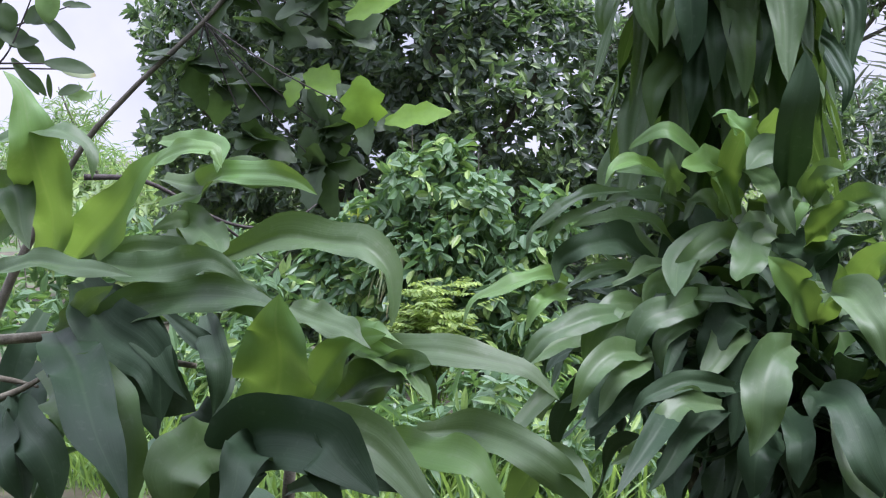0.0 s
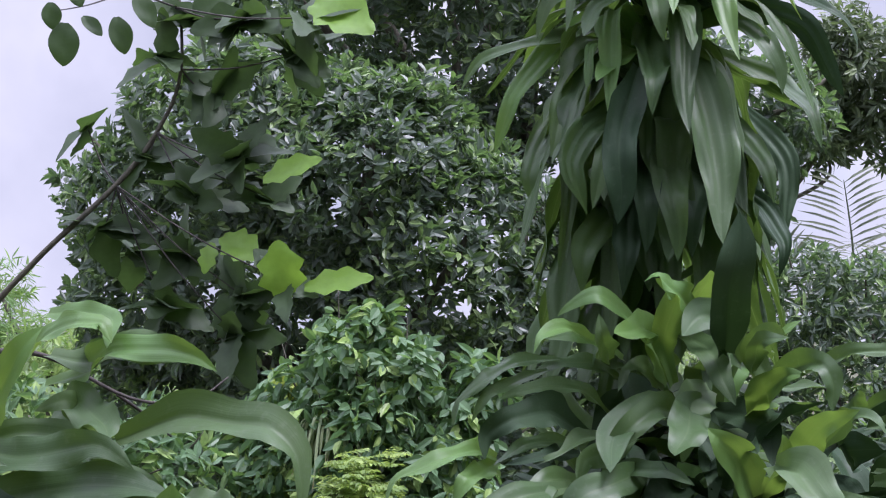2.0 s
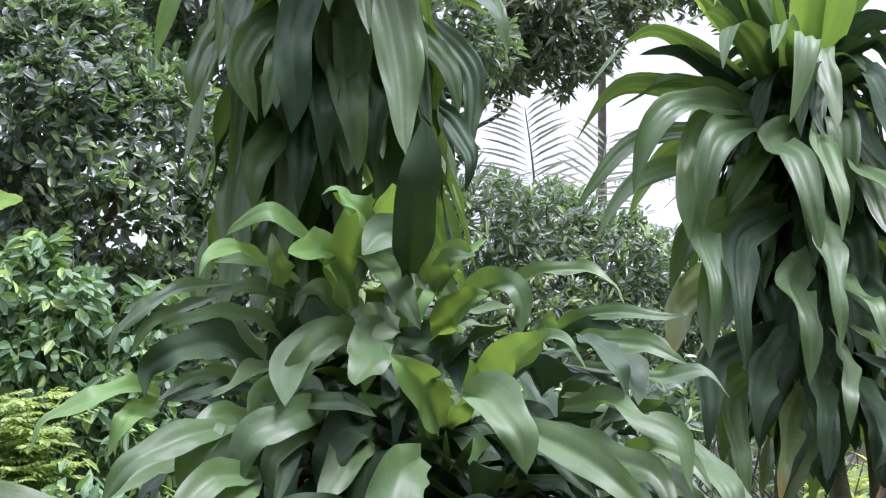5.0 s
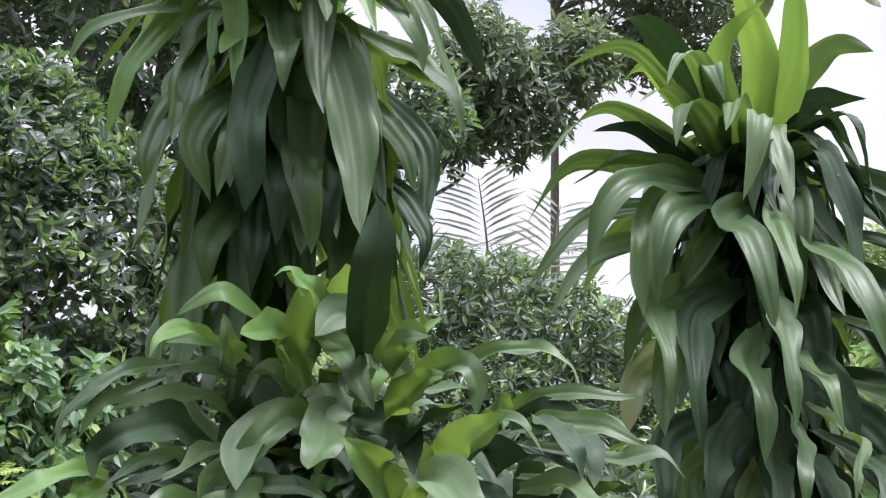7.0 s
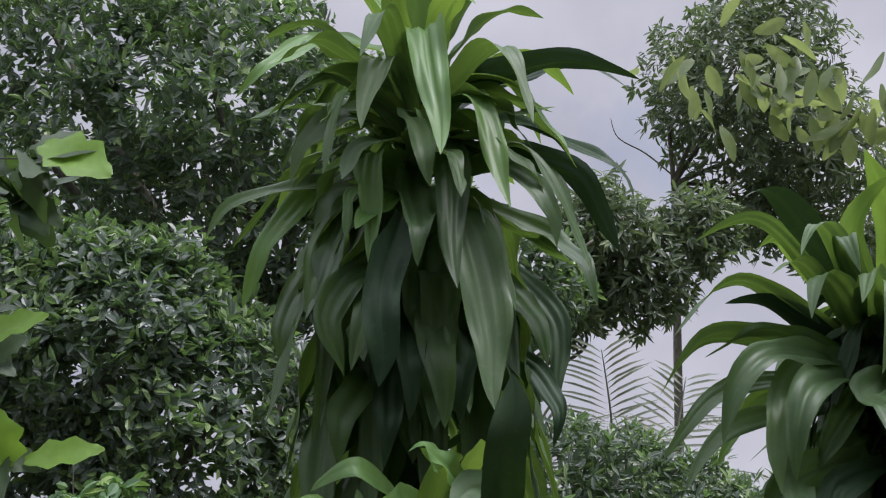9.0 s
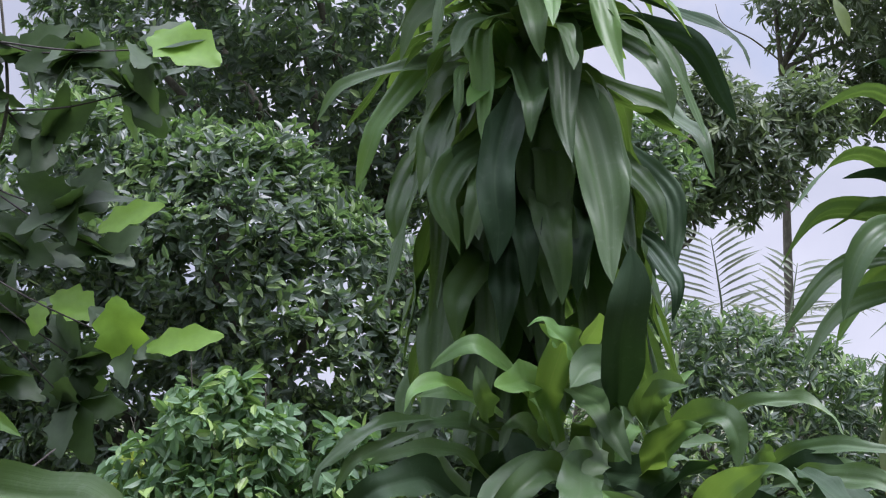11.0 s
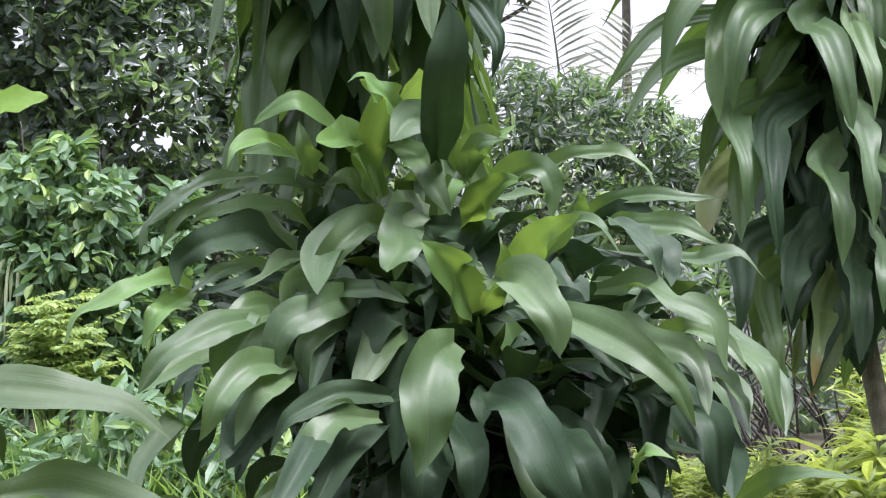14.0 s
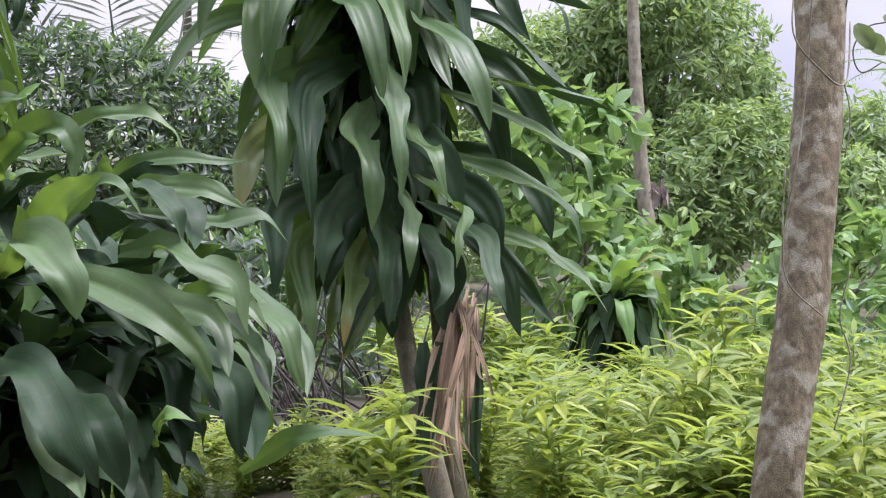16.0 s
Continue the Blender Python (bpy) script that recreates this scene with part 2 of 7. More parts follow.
def thing(name, base, label, category, group="", kind=""):
    ob = new(name)
    ob.empty_display_size = 0.1
    ob.matrix_world = pose(*base)
    return tagged(ob, label, category, group, kind)


def tube_data(points, radii, sides=10, wobble=0.0, rng=None):
    """Vertices and faces of a tapered tube along a smooth line through the points."""
    pts = np.asarray(points, float)
    fine, rad = [], []
    for k in range(len(pts) - 1):
        p0, p1, p2, p3 = pts[max(k - 1, 0)], pts[k], pts[k + 1], pts[min(k + 2, len(pts) - 1)]
        for s in np.linspace(0, 1, 7)[: 7 if k == len(pts) - 2 else 6]:
            fine.append(0.5 * (2 * p1 + (p2 - p0) * s + (2 * p0 - 5 * p1 + 4 * p2 - p3) * s * s + (3 * p1 - p0 - 3 * p2 + p3) * s ** 3))
            rad.append(radii[k] * (1 - s) + radii[k + 1] * s)
    fine, verts, faces = np.array(fine), [], []
    tangents = np.gradient(fine, axis=0)
    for k, (p, t, r) in enumerate(zip(fine, tangents, rad)):
        t = t / (np.linalg.norm(t) + 1e-9)
        a = np.cross(t, (0.31, 0.87, 0.12))
        a /= np.linalg.norm(a)
        b = np.cross(t, a)
        for n in range(sides):
            th = 2 * math.pi * n / sides
            rr = r * (1 + wobble * noise.noise(Vector(p * 7 + (math.cos(th) * 1.3, math.sin(th) * 1.3, k * 0.31))))
            verts.append(p + rr * (math.cos(th) * a + math.sin(th) * b))
    for k in range(len(fine) - 1):
        for n in range(sides):
            m = (n + 1) % sides
            faces.append((k * sides + n, k * sides + m, (k + 1) * sides + m, (k + 1) * sides + n))
    faces += [tuple(range(sides))[::-1], tuple((len(fine) - 1) * sides + n for n in range(sides))]
    return verts, faces


def tube(name, points, radii, material, parent=None, label="", sides=10, wobble=0.0):
    verts, faces = tube_data(points, radii, sides, wobble)
    return made(name, verts, faces, material, parent, label)


blade_rng = np.random.default_rng(7)


def sheet(plant, arc, side, width, material, ripple):
    """A strap-shaped blade along arc(s): a midrib fold, waved margins, pleats and a slow twist. side(s, tan) is its breadth's direction."""
    rows, cols = 26, (-1, -0.84, -0.67, -0.5, -0.33, -0.16, 0, 0.16, 0.33, 0.5, 0.67, 0.84, 1)
    ripple = ripple * 2.2 if material is DRY else ripple
    phase, beat = blade_rng.uniform(0, 6.28, 3), blade_rng.uniform(2.0, 3.6, 2)
    fold, twist = blade_rng.uniform(0.22, 0.6), radians(blade_rng.uniform(-48, 48)) * (0.5 if plant.name.startswith(("tall", "second")) else 1)
    droop, pleat = blade_rng.uniform(0.0, 0.45), blade_rng.uniform(0.03, 0.085)
    folds, shift = blade_rng.uniform(6.5, 10.5), blade_rng.uniform(0, 6.28)
    blunt = 0.4 if material is DRY else blade_rng.uniform(0.40, 0.62)
    crimp = blade_rng.uniform(0.10, 0.28)
    pleat *= 1.25 if plant.name.startswith(("tall", "second")) else 0.35
    verts, uvs = [], []

    grid = np.linspace(0, 1, 61)
    run = np.concatenate([[0], np.cumsum(np.linalg.norm(np.diff([arc(g) for g in grid], axis=0), axis=1))])
    even = np.interp(np.linspace(0, run[-1], rows + 1), run, grid)
    for n in range(rows + 1):
        s, g = n / rows, even[n]
        p = arc(g)
        tan = arc(g + 0.01) - arc(g - 0.01)
        tan /= np.linalg.norm(tan)
        lat = side(s, tan)
        lat = lat - tan * lat.dot(tan)
        lat /= np.linalg.norm(lat)
        up = np.cross(lat, tan)
        q = twist * (1.3 * s * s - 0.25)
        lat, up = lat * math.cos(q) + up * math.sin(q), up * math.cos(q) - lat * math.sin(q)
        grow = min(s / 0.36, 1)
        w = 0.47 * width * (1 + 0.07 * math.sin(11 * s + phase[2])) * (0.45 + 0.55 * grow * grow * (3 - 2 * grow)) * max(1 - max((s - blunt) / (1 - blunt), 0) ** 1.9, 0.0) ** 0.85
        w = max(w, 0.0006)
        sag = ripple * crimp * width
        sway = 0.3 * width * s * s * math.sin(4.2 * s + phase[1]) * min((1 - s) * 3 + 0.4, 1)
        swell = 0.006 * width * math.sin(beat[1] * 5 * s + phase[2]) * min(s * 3, 1)
        for u in cols:
            lift = fold * abs(u) * w * (1.15 - 0.7 * s) - droop * 0.35 * w * u * u * s + pleat * w * math.sin(folds * u + shift + 1.5 * s) * min(s * 3, 1) * min((1 - s) * 3, 1)
            wave = sag * u * abs(u) * (math.sin(beat[0] * 6.28 * s + phase[0] + (0.9 if u > 0 else 0)) * 0.5
                                       + math.sin(beat[1] * 6.5 * s + phase[1] * (1 if u > 0 else 2)) * 0.22) * min(s * 3, 1) * min((1 - s) * 4, 1)
            verts.append(p + lat * (u * w + sway) + up * (lift + wave + swell))
            uvs.append((u * 0.5 + 0.5, s))
    m = len(cols)
    faces = [(n * m + j, n * m + j + 1, (n + 1) * m + j + 1, (n + 1) * m + j) for n in range(rows) for j in range(m - 1)]
    return made("leaf", verts, faces, material or MATURE, plant, uvs=uvs)


def leaf(plant, root, crest, tip, width, turn=0, material=None, ripple=1.0):
    """One arching strap leaf: it rises from its root, bends over the crest and hangs to the tip.
    turn: degrees by which the blade is turned about its length from lying level."""
    r, c, t = (np.array(p, float) for p in (root, crest, tip))
    pull = blade_rng.uniform(1.8, 5.0)
    ctrl = ((2 + 2 * pull) * c - r - t) / (2 * pull)
    chord = (t - r) / np.linalg.norm(t - r)
    side = np.cross(chord, (0, 0, 1.0))
    side = side / np.linalg.norm(side) if np.linalg.norm(side) > 0.05 else np.array((1.0, 0, 0))
    th = radians(turn)
    side = side * math.cos(th) + np.cross(chord, side) * math.sin(th)

    def arc(s):
        w0, w1, w2 = (1 - s) ** 2, 2 * pull * s * (1 - s), s * s
        return (w0 * r + w1 * ctrl + w2 * t) / (w0 + w1 + w2)

    return sheet(plant, arc, lambda s, tan: side, width, material, ripple)


def blade(plant, points, width, turn, material, ripple=1.0):
    """A strap leaf along a smooth line through the points. turn: degrees by which its face is turned away from the open front."""
    pts = np.asarray(points, float)
    lean = radians(turn)

    def arc(s):
        f = min(max(s, 0), 1) * (len(pts) - 1)
        k = min(int(f), len(pts) - 2)
        q = f - k + (s - min(max(s, 0), 1)) * (len(pts) - 1)
        p1, p2 = pts[k], pts[k + 1]
        p0 = pts[k - 1] if k else 2 * p1 - p2
        p3 = pts[k + 2] if k + 2 < len(pts) else 2 * p2 - p1
        return 0.35 * (p1 + (p2 - p1) * q) + 0.325 * (2 * p1 + (p2 - p0) * q + (2 * p0 - 5 * p1 + 4 * p2 - p3) * q * q + (3 * p1 - p0 - 3 * p2 + p3) * q ** 3)

    def side(s, tan):
        flat = np.cross(tan, (0.12, -1.0, 0.05))
        flat /= np.linalg.norm(flat) + 1e-9
        away = np.cross(flat, tan)
        if away[1] > 0:
            away = -away
        tilt = lean * min(max(-3 * flat[2], -1), 1)
        return flat * math.cos(tilt) + away * math.sin(tilt)

    return sheet(plant, arc, side, width, material, ripple)


def filler(plant, axis, count, reach, width, rng, low=-0.9, tone=(None,), back=(0, 0)):
    """Hanging and arching leaves all round a stem, given as a line of points; back shifts their crests in plan."""
    pts = np.asarray(axis, float)
    for n in range(count):
        f = rng.uniform(0, len(pts) - 1.001)
        k = int(f)
        root = pts[k] + (pts[k + 1] - pts[k]) * (f - k)
        az, ln = rng.uniform(0, 6.283), reach * rng.uniform(0.75, 1.15)
        out = np.array((math.cos(az), math.sin(az), 0))
        drop = rng.uniform(low, low * 0.35)
        crest = root + out * ln * 0.42 + np.array((back[0], back[1], ln * rng.uniform(-0.12, 0.22)))
        tip = root + out * ln * rng.uniform(0.5, 0.85) + np.array((back[0], back[1], ln * drop))
        leaf(plant, root, crest, tip, width * rng.uniform(0.8, 1.15), rng.uniform(-20, 20), tone[n % len(tone)])


def rosette(plant, centre, count, length, width, rng, tones, lift=(0.95, -0.55), back=0.0):
    """Leaves set in a spiral round a growing tip: the inner ones stand up, the outer ones arch over and hang."""
    c = np.array(centre, float)
    for n in range(count):
        f = (n + 0.5) / count
        az, ln = n * 2.39996 + rng.uniform(-0.25, 0.25), length * rng.uniform(0.85, 1.12) * (0.75 + 0.25 * f)
        el = lift[0] + (lift[1] - lift[0]) * f + rng.uniform(-0.12, 0.12)
        out = np.array((math.cos(az), math.sin(az), 0))
        root = c - (0, 0, 0.16 * f) + out * 0.015
        rise = max(math.sin(el), -0.1) * 0.5 + 0.12
        crest = root + out * ln * (0.5 * math.cos(el)) + np.array((0, back, ln * rise))
        tip = crest + out * ln * 0.34 * (1 - 0.45 * f) + np.array((0, 0, ln * (0.36 * math.sin(el) - 0.36 * f - 0.05)))
        leaf(plant, root, crest, tip, width * rng.uniform(1.0, 1.35), rng.uniform(-14, 14), tones[n % len(tones)])


def sprig(points, ways, normals, lengths, widths, fold=0.18, bend=0.12, fine=True):
    """Many small folded leaves at once: arrays of roots, directions, normals, lengths and widths."""
    n = len(points)
    ways = ways / np.linalg.norm(ways, axis=1, keepdims=True)
    lat = np.cross(ways, normals)
    lat /= np.linalg.norm(lat, axis=1, keepdims=True) + 1e-9
    nor = np.cross(lat, ways)
    L, Wd = lengths[:, None], widths[:, None]
    st = ((0.30, 0.86), (0.66, 0.84)) if fine else ((0.48, 1.0),)
    cols = [points]
    for s, w in st:
        mid = points + ways * L * s - nor * L * bend * s * s
        cols += [mid - lat * Wd * 0.5 * w + nor * Wd * fold, mid, mid + lat * Wd * 0.5 * w + nor * Wd * fold]
    cols.append(points + ways * L - nor * L * bend)
    verts = np.stack(cols, 1)
    per = verts.shape[1]
    if fine:
        pattern = [(0, 2, 1), (0, 3, 2), (1, 2, 5, 4), (2, 3, 6, 5), (4, 5, 7), (5, 6, 7)]
    else:
        pattern = [(0, 2, 1), (0, 3, 2), (1, 2, 4), (2, 3, 4)]
    faces = [tuple(k * per + i for i in f) for k in range(n) for f in pattern]
    return verts.reshape(-1, 3), faces


def unit(rng, n):
    d = rng.normal(size=(n, 3))
    return d / np.linalg.norm(d, axis=1, keepdims=True)


def crown_points(lobes, count, rng, inner=0.72, shell=0.35):
    """Places and outward directions on the uneven skin of several overlapping lobes (x, y, z, radius)."""
    lobes = np.asarray(lobes, float)
    area = lobes[:, 3] ** 2
    pick = rng.choice(len(lobes), count * 3, p=area / area.sum())
    d = unit(rng, count * 3)
    rough = np.array([noise.noise(Vector(lobes[i, :3] * 1.7 + e * 2.1)) for i, e in zip(pick, d)])
    r = lobes[pick, 3] * (1 + 0.28 * rough) * (1 - shell * rng.random(count * 3) ** 2)
    p = lobes[pick, :3] + d * r[:, None]
    hidden = np.zeros(len(p), bool)
    for n, lobe in enumerate(lobes):
        hidden |= (np.linalg.norm(p - lobe[:3], axis=1) < inner * lobe[3]) & (pick != n)
    keep = np.flatnonzero(~hidden)[:count]
    return p[keep], d[keep]


def whorls(points, ways, each, length, width, rng, spread=0.9, droop=0.0, fine=True, up=0.5):
    """Tufts of leaves round each given twig tip."""
    n = len(points)
    ax = ways + np.array((0, 0, up)) + 0.45 * rng.normal(size=(n, 3))
    ax /= np.linalg.norm(ax, axis=1, keepdims=True)
    ax, pt = np.repeat(ax, each, 0), np.repeat(points, each, 0)
    side = np.cross(ax, unit(rng, n * each))
    side /= np.linalg.norm(side, axis=1, keepdims=True) + 1e-9
    way = ax * rng.uniform(0.25, 1.0, (n * each, 1)) + side * spread - np.array((0, 0, droop))
    nor = ax + 0.35 * rng.normal(size=ax.shape)
    pt = pt - ax * length * rng.uniform(0, 0.9, (n * each, 1)) + side * 0.01
    return sprig(pt, way, nor, length * rng.uniform(0.65, 1.15, n * each), width * rng.uniform(0.75, 1.15, n * each), fine=fine)


def tree(name, label, base, lobes, count, each, length, width, material, rng, trunk=None, radius=0.09, spread=0.9, droop=0.0,
         fine=True, up=0.5, limbs=7, bark=None, inner=0.72, shell=0.35, group="", category="tree"):
    """A trunk, limbs to its lobes and a crown of many small leaves."""
    ob = thing(name, base, label, category, group)
    top = np.mean([l[:3] for l in lobes], 0)
    line = trunk or [base, tuple(np.array(base) * 0.5 + top * 0.5 + rng.normal(size=3) * 0.08), tuple(top)]
    tube("trunk", line, [radius * (1 - 0.7 * k / (len(line) - 1)) for k in range(len(line))], bark or LIMB, ob, wobble=0.12)
    for n in range(min(limbs, len(lobes))):
        tgt = np.array(lobes[n][:3])
        start = np.array(line[-2]) * 0.6 + np.array(line[-1]) * 0.4
        tube("limb", [start, (start + tgt) / 2 + rng.normal(size=3) * 0.12, tgt, tgt + (tgt - start) * 0.25 + (0, 0, 0.15)],
             [radius * 0.5, radius * 0.35, radius * 0.2, radius * 0.06], bark or LIMB, ob, sides=7)
    p, d = crown_points(lobes, count, rng, inner, shell)
    verts, faces = whorls(p, d, each, length, width, rng, spread, droop, fine, up)
    made("crown", verts, faces, material, ob, smooth=False)
    return ob


def ground_height(x, y):
    """Level by the plants, falling away behind them."""
    far = math.hypot(x, y)
    s = min(max((far - 5.5) / 14.0, 0), 1)
    return -0.9 * s * s * (3 - 2 * s) + 0.05 * noise.noise(Vector((x * 0.6, y * 0.6, 0.3))) * min(far, 6)


# ---- ground: one sheet to the horizon ----
steps = np.concatenate([-np.geomspace(900, 14, 16), np.linspace(-12, 12, 61), np.geomspace(14, 900, 16)])
gv = [(x, y, ground_height(x, y)) for y in steps for x in steps]
gn = len(steps)
ground = made("ground", gv, [(j * gn + i, j * gn + i + 1, (j + 1) * gn + i + 1, (j + 1) * gn + i) for j in range(gn - 1) for i in range(gn - 1)], SOIL)
tagged(ground, "dark soil with leaf litter and low green growth", "ground", kind="structure")

# ---- plain unseen walls added behind the camera, closing the place and blocking low light ----
BLOCKER = bark_material("dark_blocker_plaster", (0.035, 0.045, 0.032), (0.07, 0.075, 0.06), (0.03, 0.045, 0.025), 1.6, 0.5, (1, 1, 1))


def wall(name, x0, x1, y0, y1, height):
    v = [(x, y, z) for z in (-1.0, height) for x, y in ((x0, y0), (x1, y0), (x1, y1), (x0, y1))]
    return tagged(made(name, v, [(0, 3, 2, 1), (4, 5, 6, 7), (0, 1, 5, 4), (1, 2, 6, 5), (2, 3, 7, 6), (3, 0, 4, 7)], BLOCKER, smooth=False), "plain dark wall added unseen behind the viewer to block light", "wall", kind="structure")


wall("blocker_south", -5.0, 6.0, -2.6, -2.4, 3.4)
wall("blocker_west", -5.2, -5.0, -2.6, 1.2, 3.4)
wall("blocker_east", 6.0, 6.2, -2.6, 0.2, 3.4)

# out-of-view slab, added to keep front sky light off the low leaves
v = [(x, y, z) for z in (2.82, 2.98) for x, y in ((-0.9, -2.4), (3.0, -2.4), (3.0, 1.9), (-0.9, 1.9))]
tagged(made("ceiling", v, [(0, 3, 2, 1), (4, 5, 6, 7), (0, 1, 5, 4), (1, 2, 6, 5), (2, 3, 7, 6), (3, 0, 4, 7)], BLOCKER, smooth=False), "unseen slab added above the viewer to hold back sky light", "ceiling", kind="structure")

# ---- the low shrub with several rosettes ----
shrub = thing("dracaena_shrub", (0.354, 4.119, 0.000), "low bushy dracaena with broad arching glossy green strap leaves", "shrub")
tube("cane", [(0.354, 4.119, 0.000), (0.372, 4.200, 0.460), (0.398, 4.201, 0.890)], [0.028, 0.024, 0.02], CANE, shrub)
tube("cane", [(0.303, 4.273, 0.000), (0.259, 4.350, 0.768), (0.234, 4.348, 1.240)], [0.030, 0.025, 0.02], CANE, shrub)
tube("cane", [(0.200, 4.348, 0.000), (0.039, 4.379, 0.717), (-0.031, 4.319, 1.325)], [0.026, 0.022, 0.018], CANE, shrub)
tube("cane", [(0.459, 4.286, 0.000), (0.667, 4.360, 0.668), (0.794, 4.379, 0.976)], [0.026, 0.022, 0.018], CANE, shrub)
# lower leaves in the darker material, which carries the shade under the crown
leaf(shrub, (0.256, 4.169, 1.316), (0.252, 3.693, 1.224), (0.226, 3.613, 1.124), 0.085, 6, DARK_SHADED)
leaf(shrub, (0.057, 4.220, 1.283), (-0.071, 3.859, 1.233), (-0.099, 3.781, 1.137), 0.097, -26, DARK_SHADED)
leaf(shrub, (-0.118, 4.383, 1.154), (-0.323, 3.971, 1.072), (-0.459, 3.827, 0.986), 0.095, -43, DARK_SHADED)
leaf(shrub, (-0.093, 4.285, 1.185), (-0.189, 3.817, 1.142), (-0.241, 3.659, 1.038), 0.080, -23, DARK_SHADED)
leaf(shrub, (-0.055, 4.294, 1.168), (-0.077, 3.736, 1.144), (-0.101, 3.574, 1.025), 0.093, -3, DARK_SHADED)
leaf(shrub, (0.085, 4.208, 1.266), (0.014, 3.594, 1.193), (-0.053, 3.355, 1.036), 0.100, -12, DARK_SHADED)
leaf(shrub, (0.219, 4.262, 1.262), (0.123, 3.720, 1.110), (0.083, 3.556, 0.994), 0.105, -11, DARK_SHADED)
leaf(shrub, (-0.079, 4.283, 1.126), (-0.203, 3.670, 1.009), (-0.326, 3.601, 0.941), 0.091, -31, DARK_SHADED)
leaf(shrub, (0.419, 4.124, 1.092), (0.456, 3.752, 1.175), (0.495, 3.594, 1.062), 0.066, 38, DARK_SHADED)
leaf(shrub, (0.727, 4.198, 1.222), (0.837, 3.975, 1.311), (0.826, 3.817, 1.217), 0.099, 65, DARK_SHADED)
leaf(shrub, (0.702, 4.319, 1.134), (0.670, 3.658, 1.086), (0.708, 3.585, 0.996), 0.077, 30, DARK_SHADED)
leaf(shrub, (0.261, 4.044, 1.374), (0.354, 3.805, 1.353), (0.391, 3.732, 1.247), 0.107, 47, DARK_SHADED)
leaf(shrub, (0.652, 4.174, 1.222), (0.611, 3.997, 1.282), (0.710, 3.938, 1.271), 0.116, -62, DARK_SHADED)
leaf(shrub, (0.187, 4.015, 1.387), (0.189, 3.896, 1.408), (0.267, 3.822, 1.297), 0.112, 43, DARK_SHADED)
leaf(shrub, (0.244, 4.088, 1.363), (0.304, 3.921, 1.304), (0.337, 3.846, 1.210), 0.109, 38, DARK_SHADED)
leaf(shrub, (0.009, 4.065, 1.350), (0.053, 3.975, 1.408), (0.118, 3.897, 1.326), 0.128, 71, DARK_SHADED)
leaf(shrub, (0.456, 4.483, 0.881), (0.500, 3.816, 0.955), (0.612, 3.418, 0.732), 0.111, 26, DARK_SHADED)
leaf(shrub, (0.534, 4.438, 0.933), (0.630, 3.824, 0.900), (0.662, 3.390, 0.746), 0.114, 28, DARK_SHADED)
leaf(shrub, (0.468, 4.518, 0.861), (0.420, 4.080, 0.817), (0.409, 3.863, 0.670), 0.095, 1, DARK_SHADED)
leaf(shrub, (0.439, 4.537, 0.862), (0.325, 4.040, 0.801), (0.266, 3.858, 0.668), 0.093, -18, DARK_SHADED)
leaf(shrub, (0.374, 4.586, 0.890), (0.228, 4.112, 0.830), (0.208, 3.903, 0.694), 0.088, -19, DARK_SHADED)
leaf(shrub, (0.851, 4.302, 0.947), (0.885, 3.874, 0.916), (0.914, 3.642, 0.753), 0.098, 31, DARK_SHADED)
leaf(shrub, (0.764, 4.317, 0.853), (0.781, 3.950, 0.834), (0.904, 3.694, 0.820), 0.054, 47, DARK_SHADED)
leaf(shrub, (0.730, 4.271, 1.072), (0.749, 3.959, 1.044), (0.839, 3.722, 1.010), 0.077, 47, DARK_SHADED)
leaf(shrub, (0.063, 3.624, 1.072), (-0.049, 3.210, 0.963), (-0.140, 2.983, 0.812), 0.081, -28, DARK_SHADED)
leaf(shrub, (0.168, 3.701, 1.009), (0.024, 3.359, 0.917), (-0.085, 3.211, 0.790), 0.095, -41, DARK_SHADED)
leaf(shrub, (0.201, 3.738, 0.976), (0.200, 3.454, 0.888), (0.189, 3.248, 0.761), 0.088, 1, DARK_SHADED)
leaf(shrub, (-0.075, 3.671, 1.119), (-0.166, 3.460, 1.061), (-0.243, 3.245, 0.927), 0.095, -35, DARK_SHADED)
blade(shrub, [(0.10, 3.79, 1.52), (0.01, 3.70, 1.63), (-0.06, 3.61, 1.67), (-0.13, 3.62, 1.64), (-0.16, 3.62, 1.62)], 0.069, 50, YOUNG)
blade(shrub, [(0.26, 3.65, 1.54), (0.26, 3.51, 1.65), (0.26, 3.43, 1.75), (0.26, 3.43, 1.88)], 0.108, 4, DARK_SHADED, 0.6)
blade(shrub, [(0.18, 3.67, 1.63), (0.14, 3.54, 1.68), (0.08, 3.47, 1.73), (0.05, 3.47, 1.71)], 0.073, 30, YOUNG)
blade(shrub, [(0.15, 3.98, 1.58), (0.17, 3.83, 1.62), (0.22, 3.74, 1.64), (0.27, 3.72, 1.59)], 0.080, 30, YOUNG)
blade(shrub, [(0.13, 3.98, 1.45), (0.10, 3.84, 1.54), (0.07, 3.78, 1.60), (0.01, 3.78, 1.60)], 0.086, 20, YOUNG)
blade(shrub, [(0.17, 3.87, 1.58), (0.23, 3.71, 1.54), (0.27, 3.62, 1.47), (0.29, 3.60, 1.41)], 0.090, 15, MATURE)
blade(shrub, [(0.01, 4.01, 1.51), (-0.07, 3.88, 1.56), (-0.13, 3.82, 1.58), (-0.20, 3.83, 1.56)], 0.061, 45, YOUNG)
blade(shrub, [(-0.03, 3.81, 1.51), (-0.04, 3.60, 1.57), (-0.06, 3.59, 1.63)], 0.063, 20, MATURE)
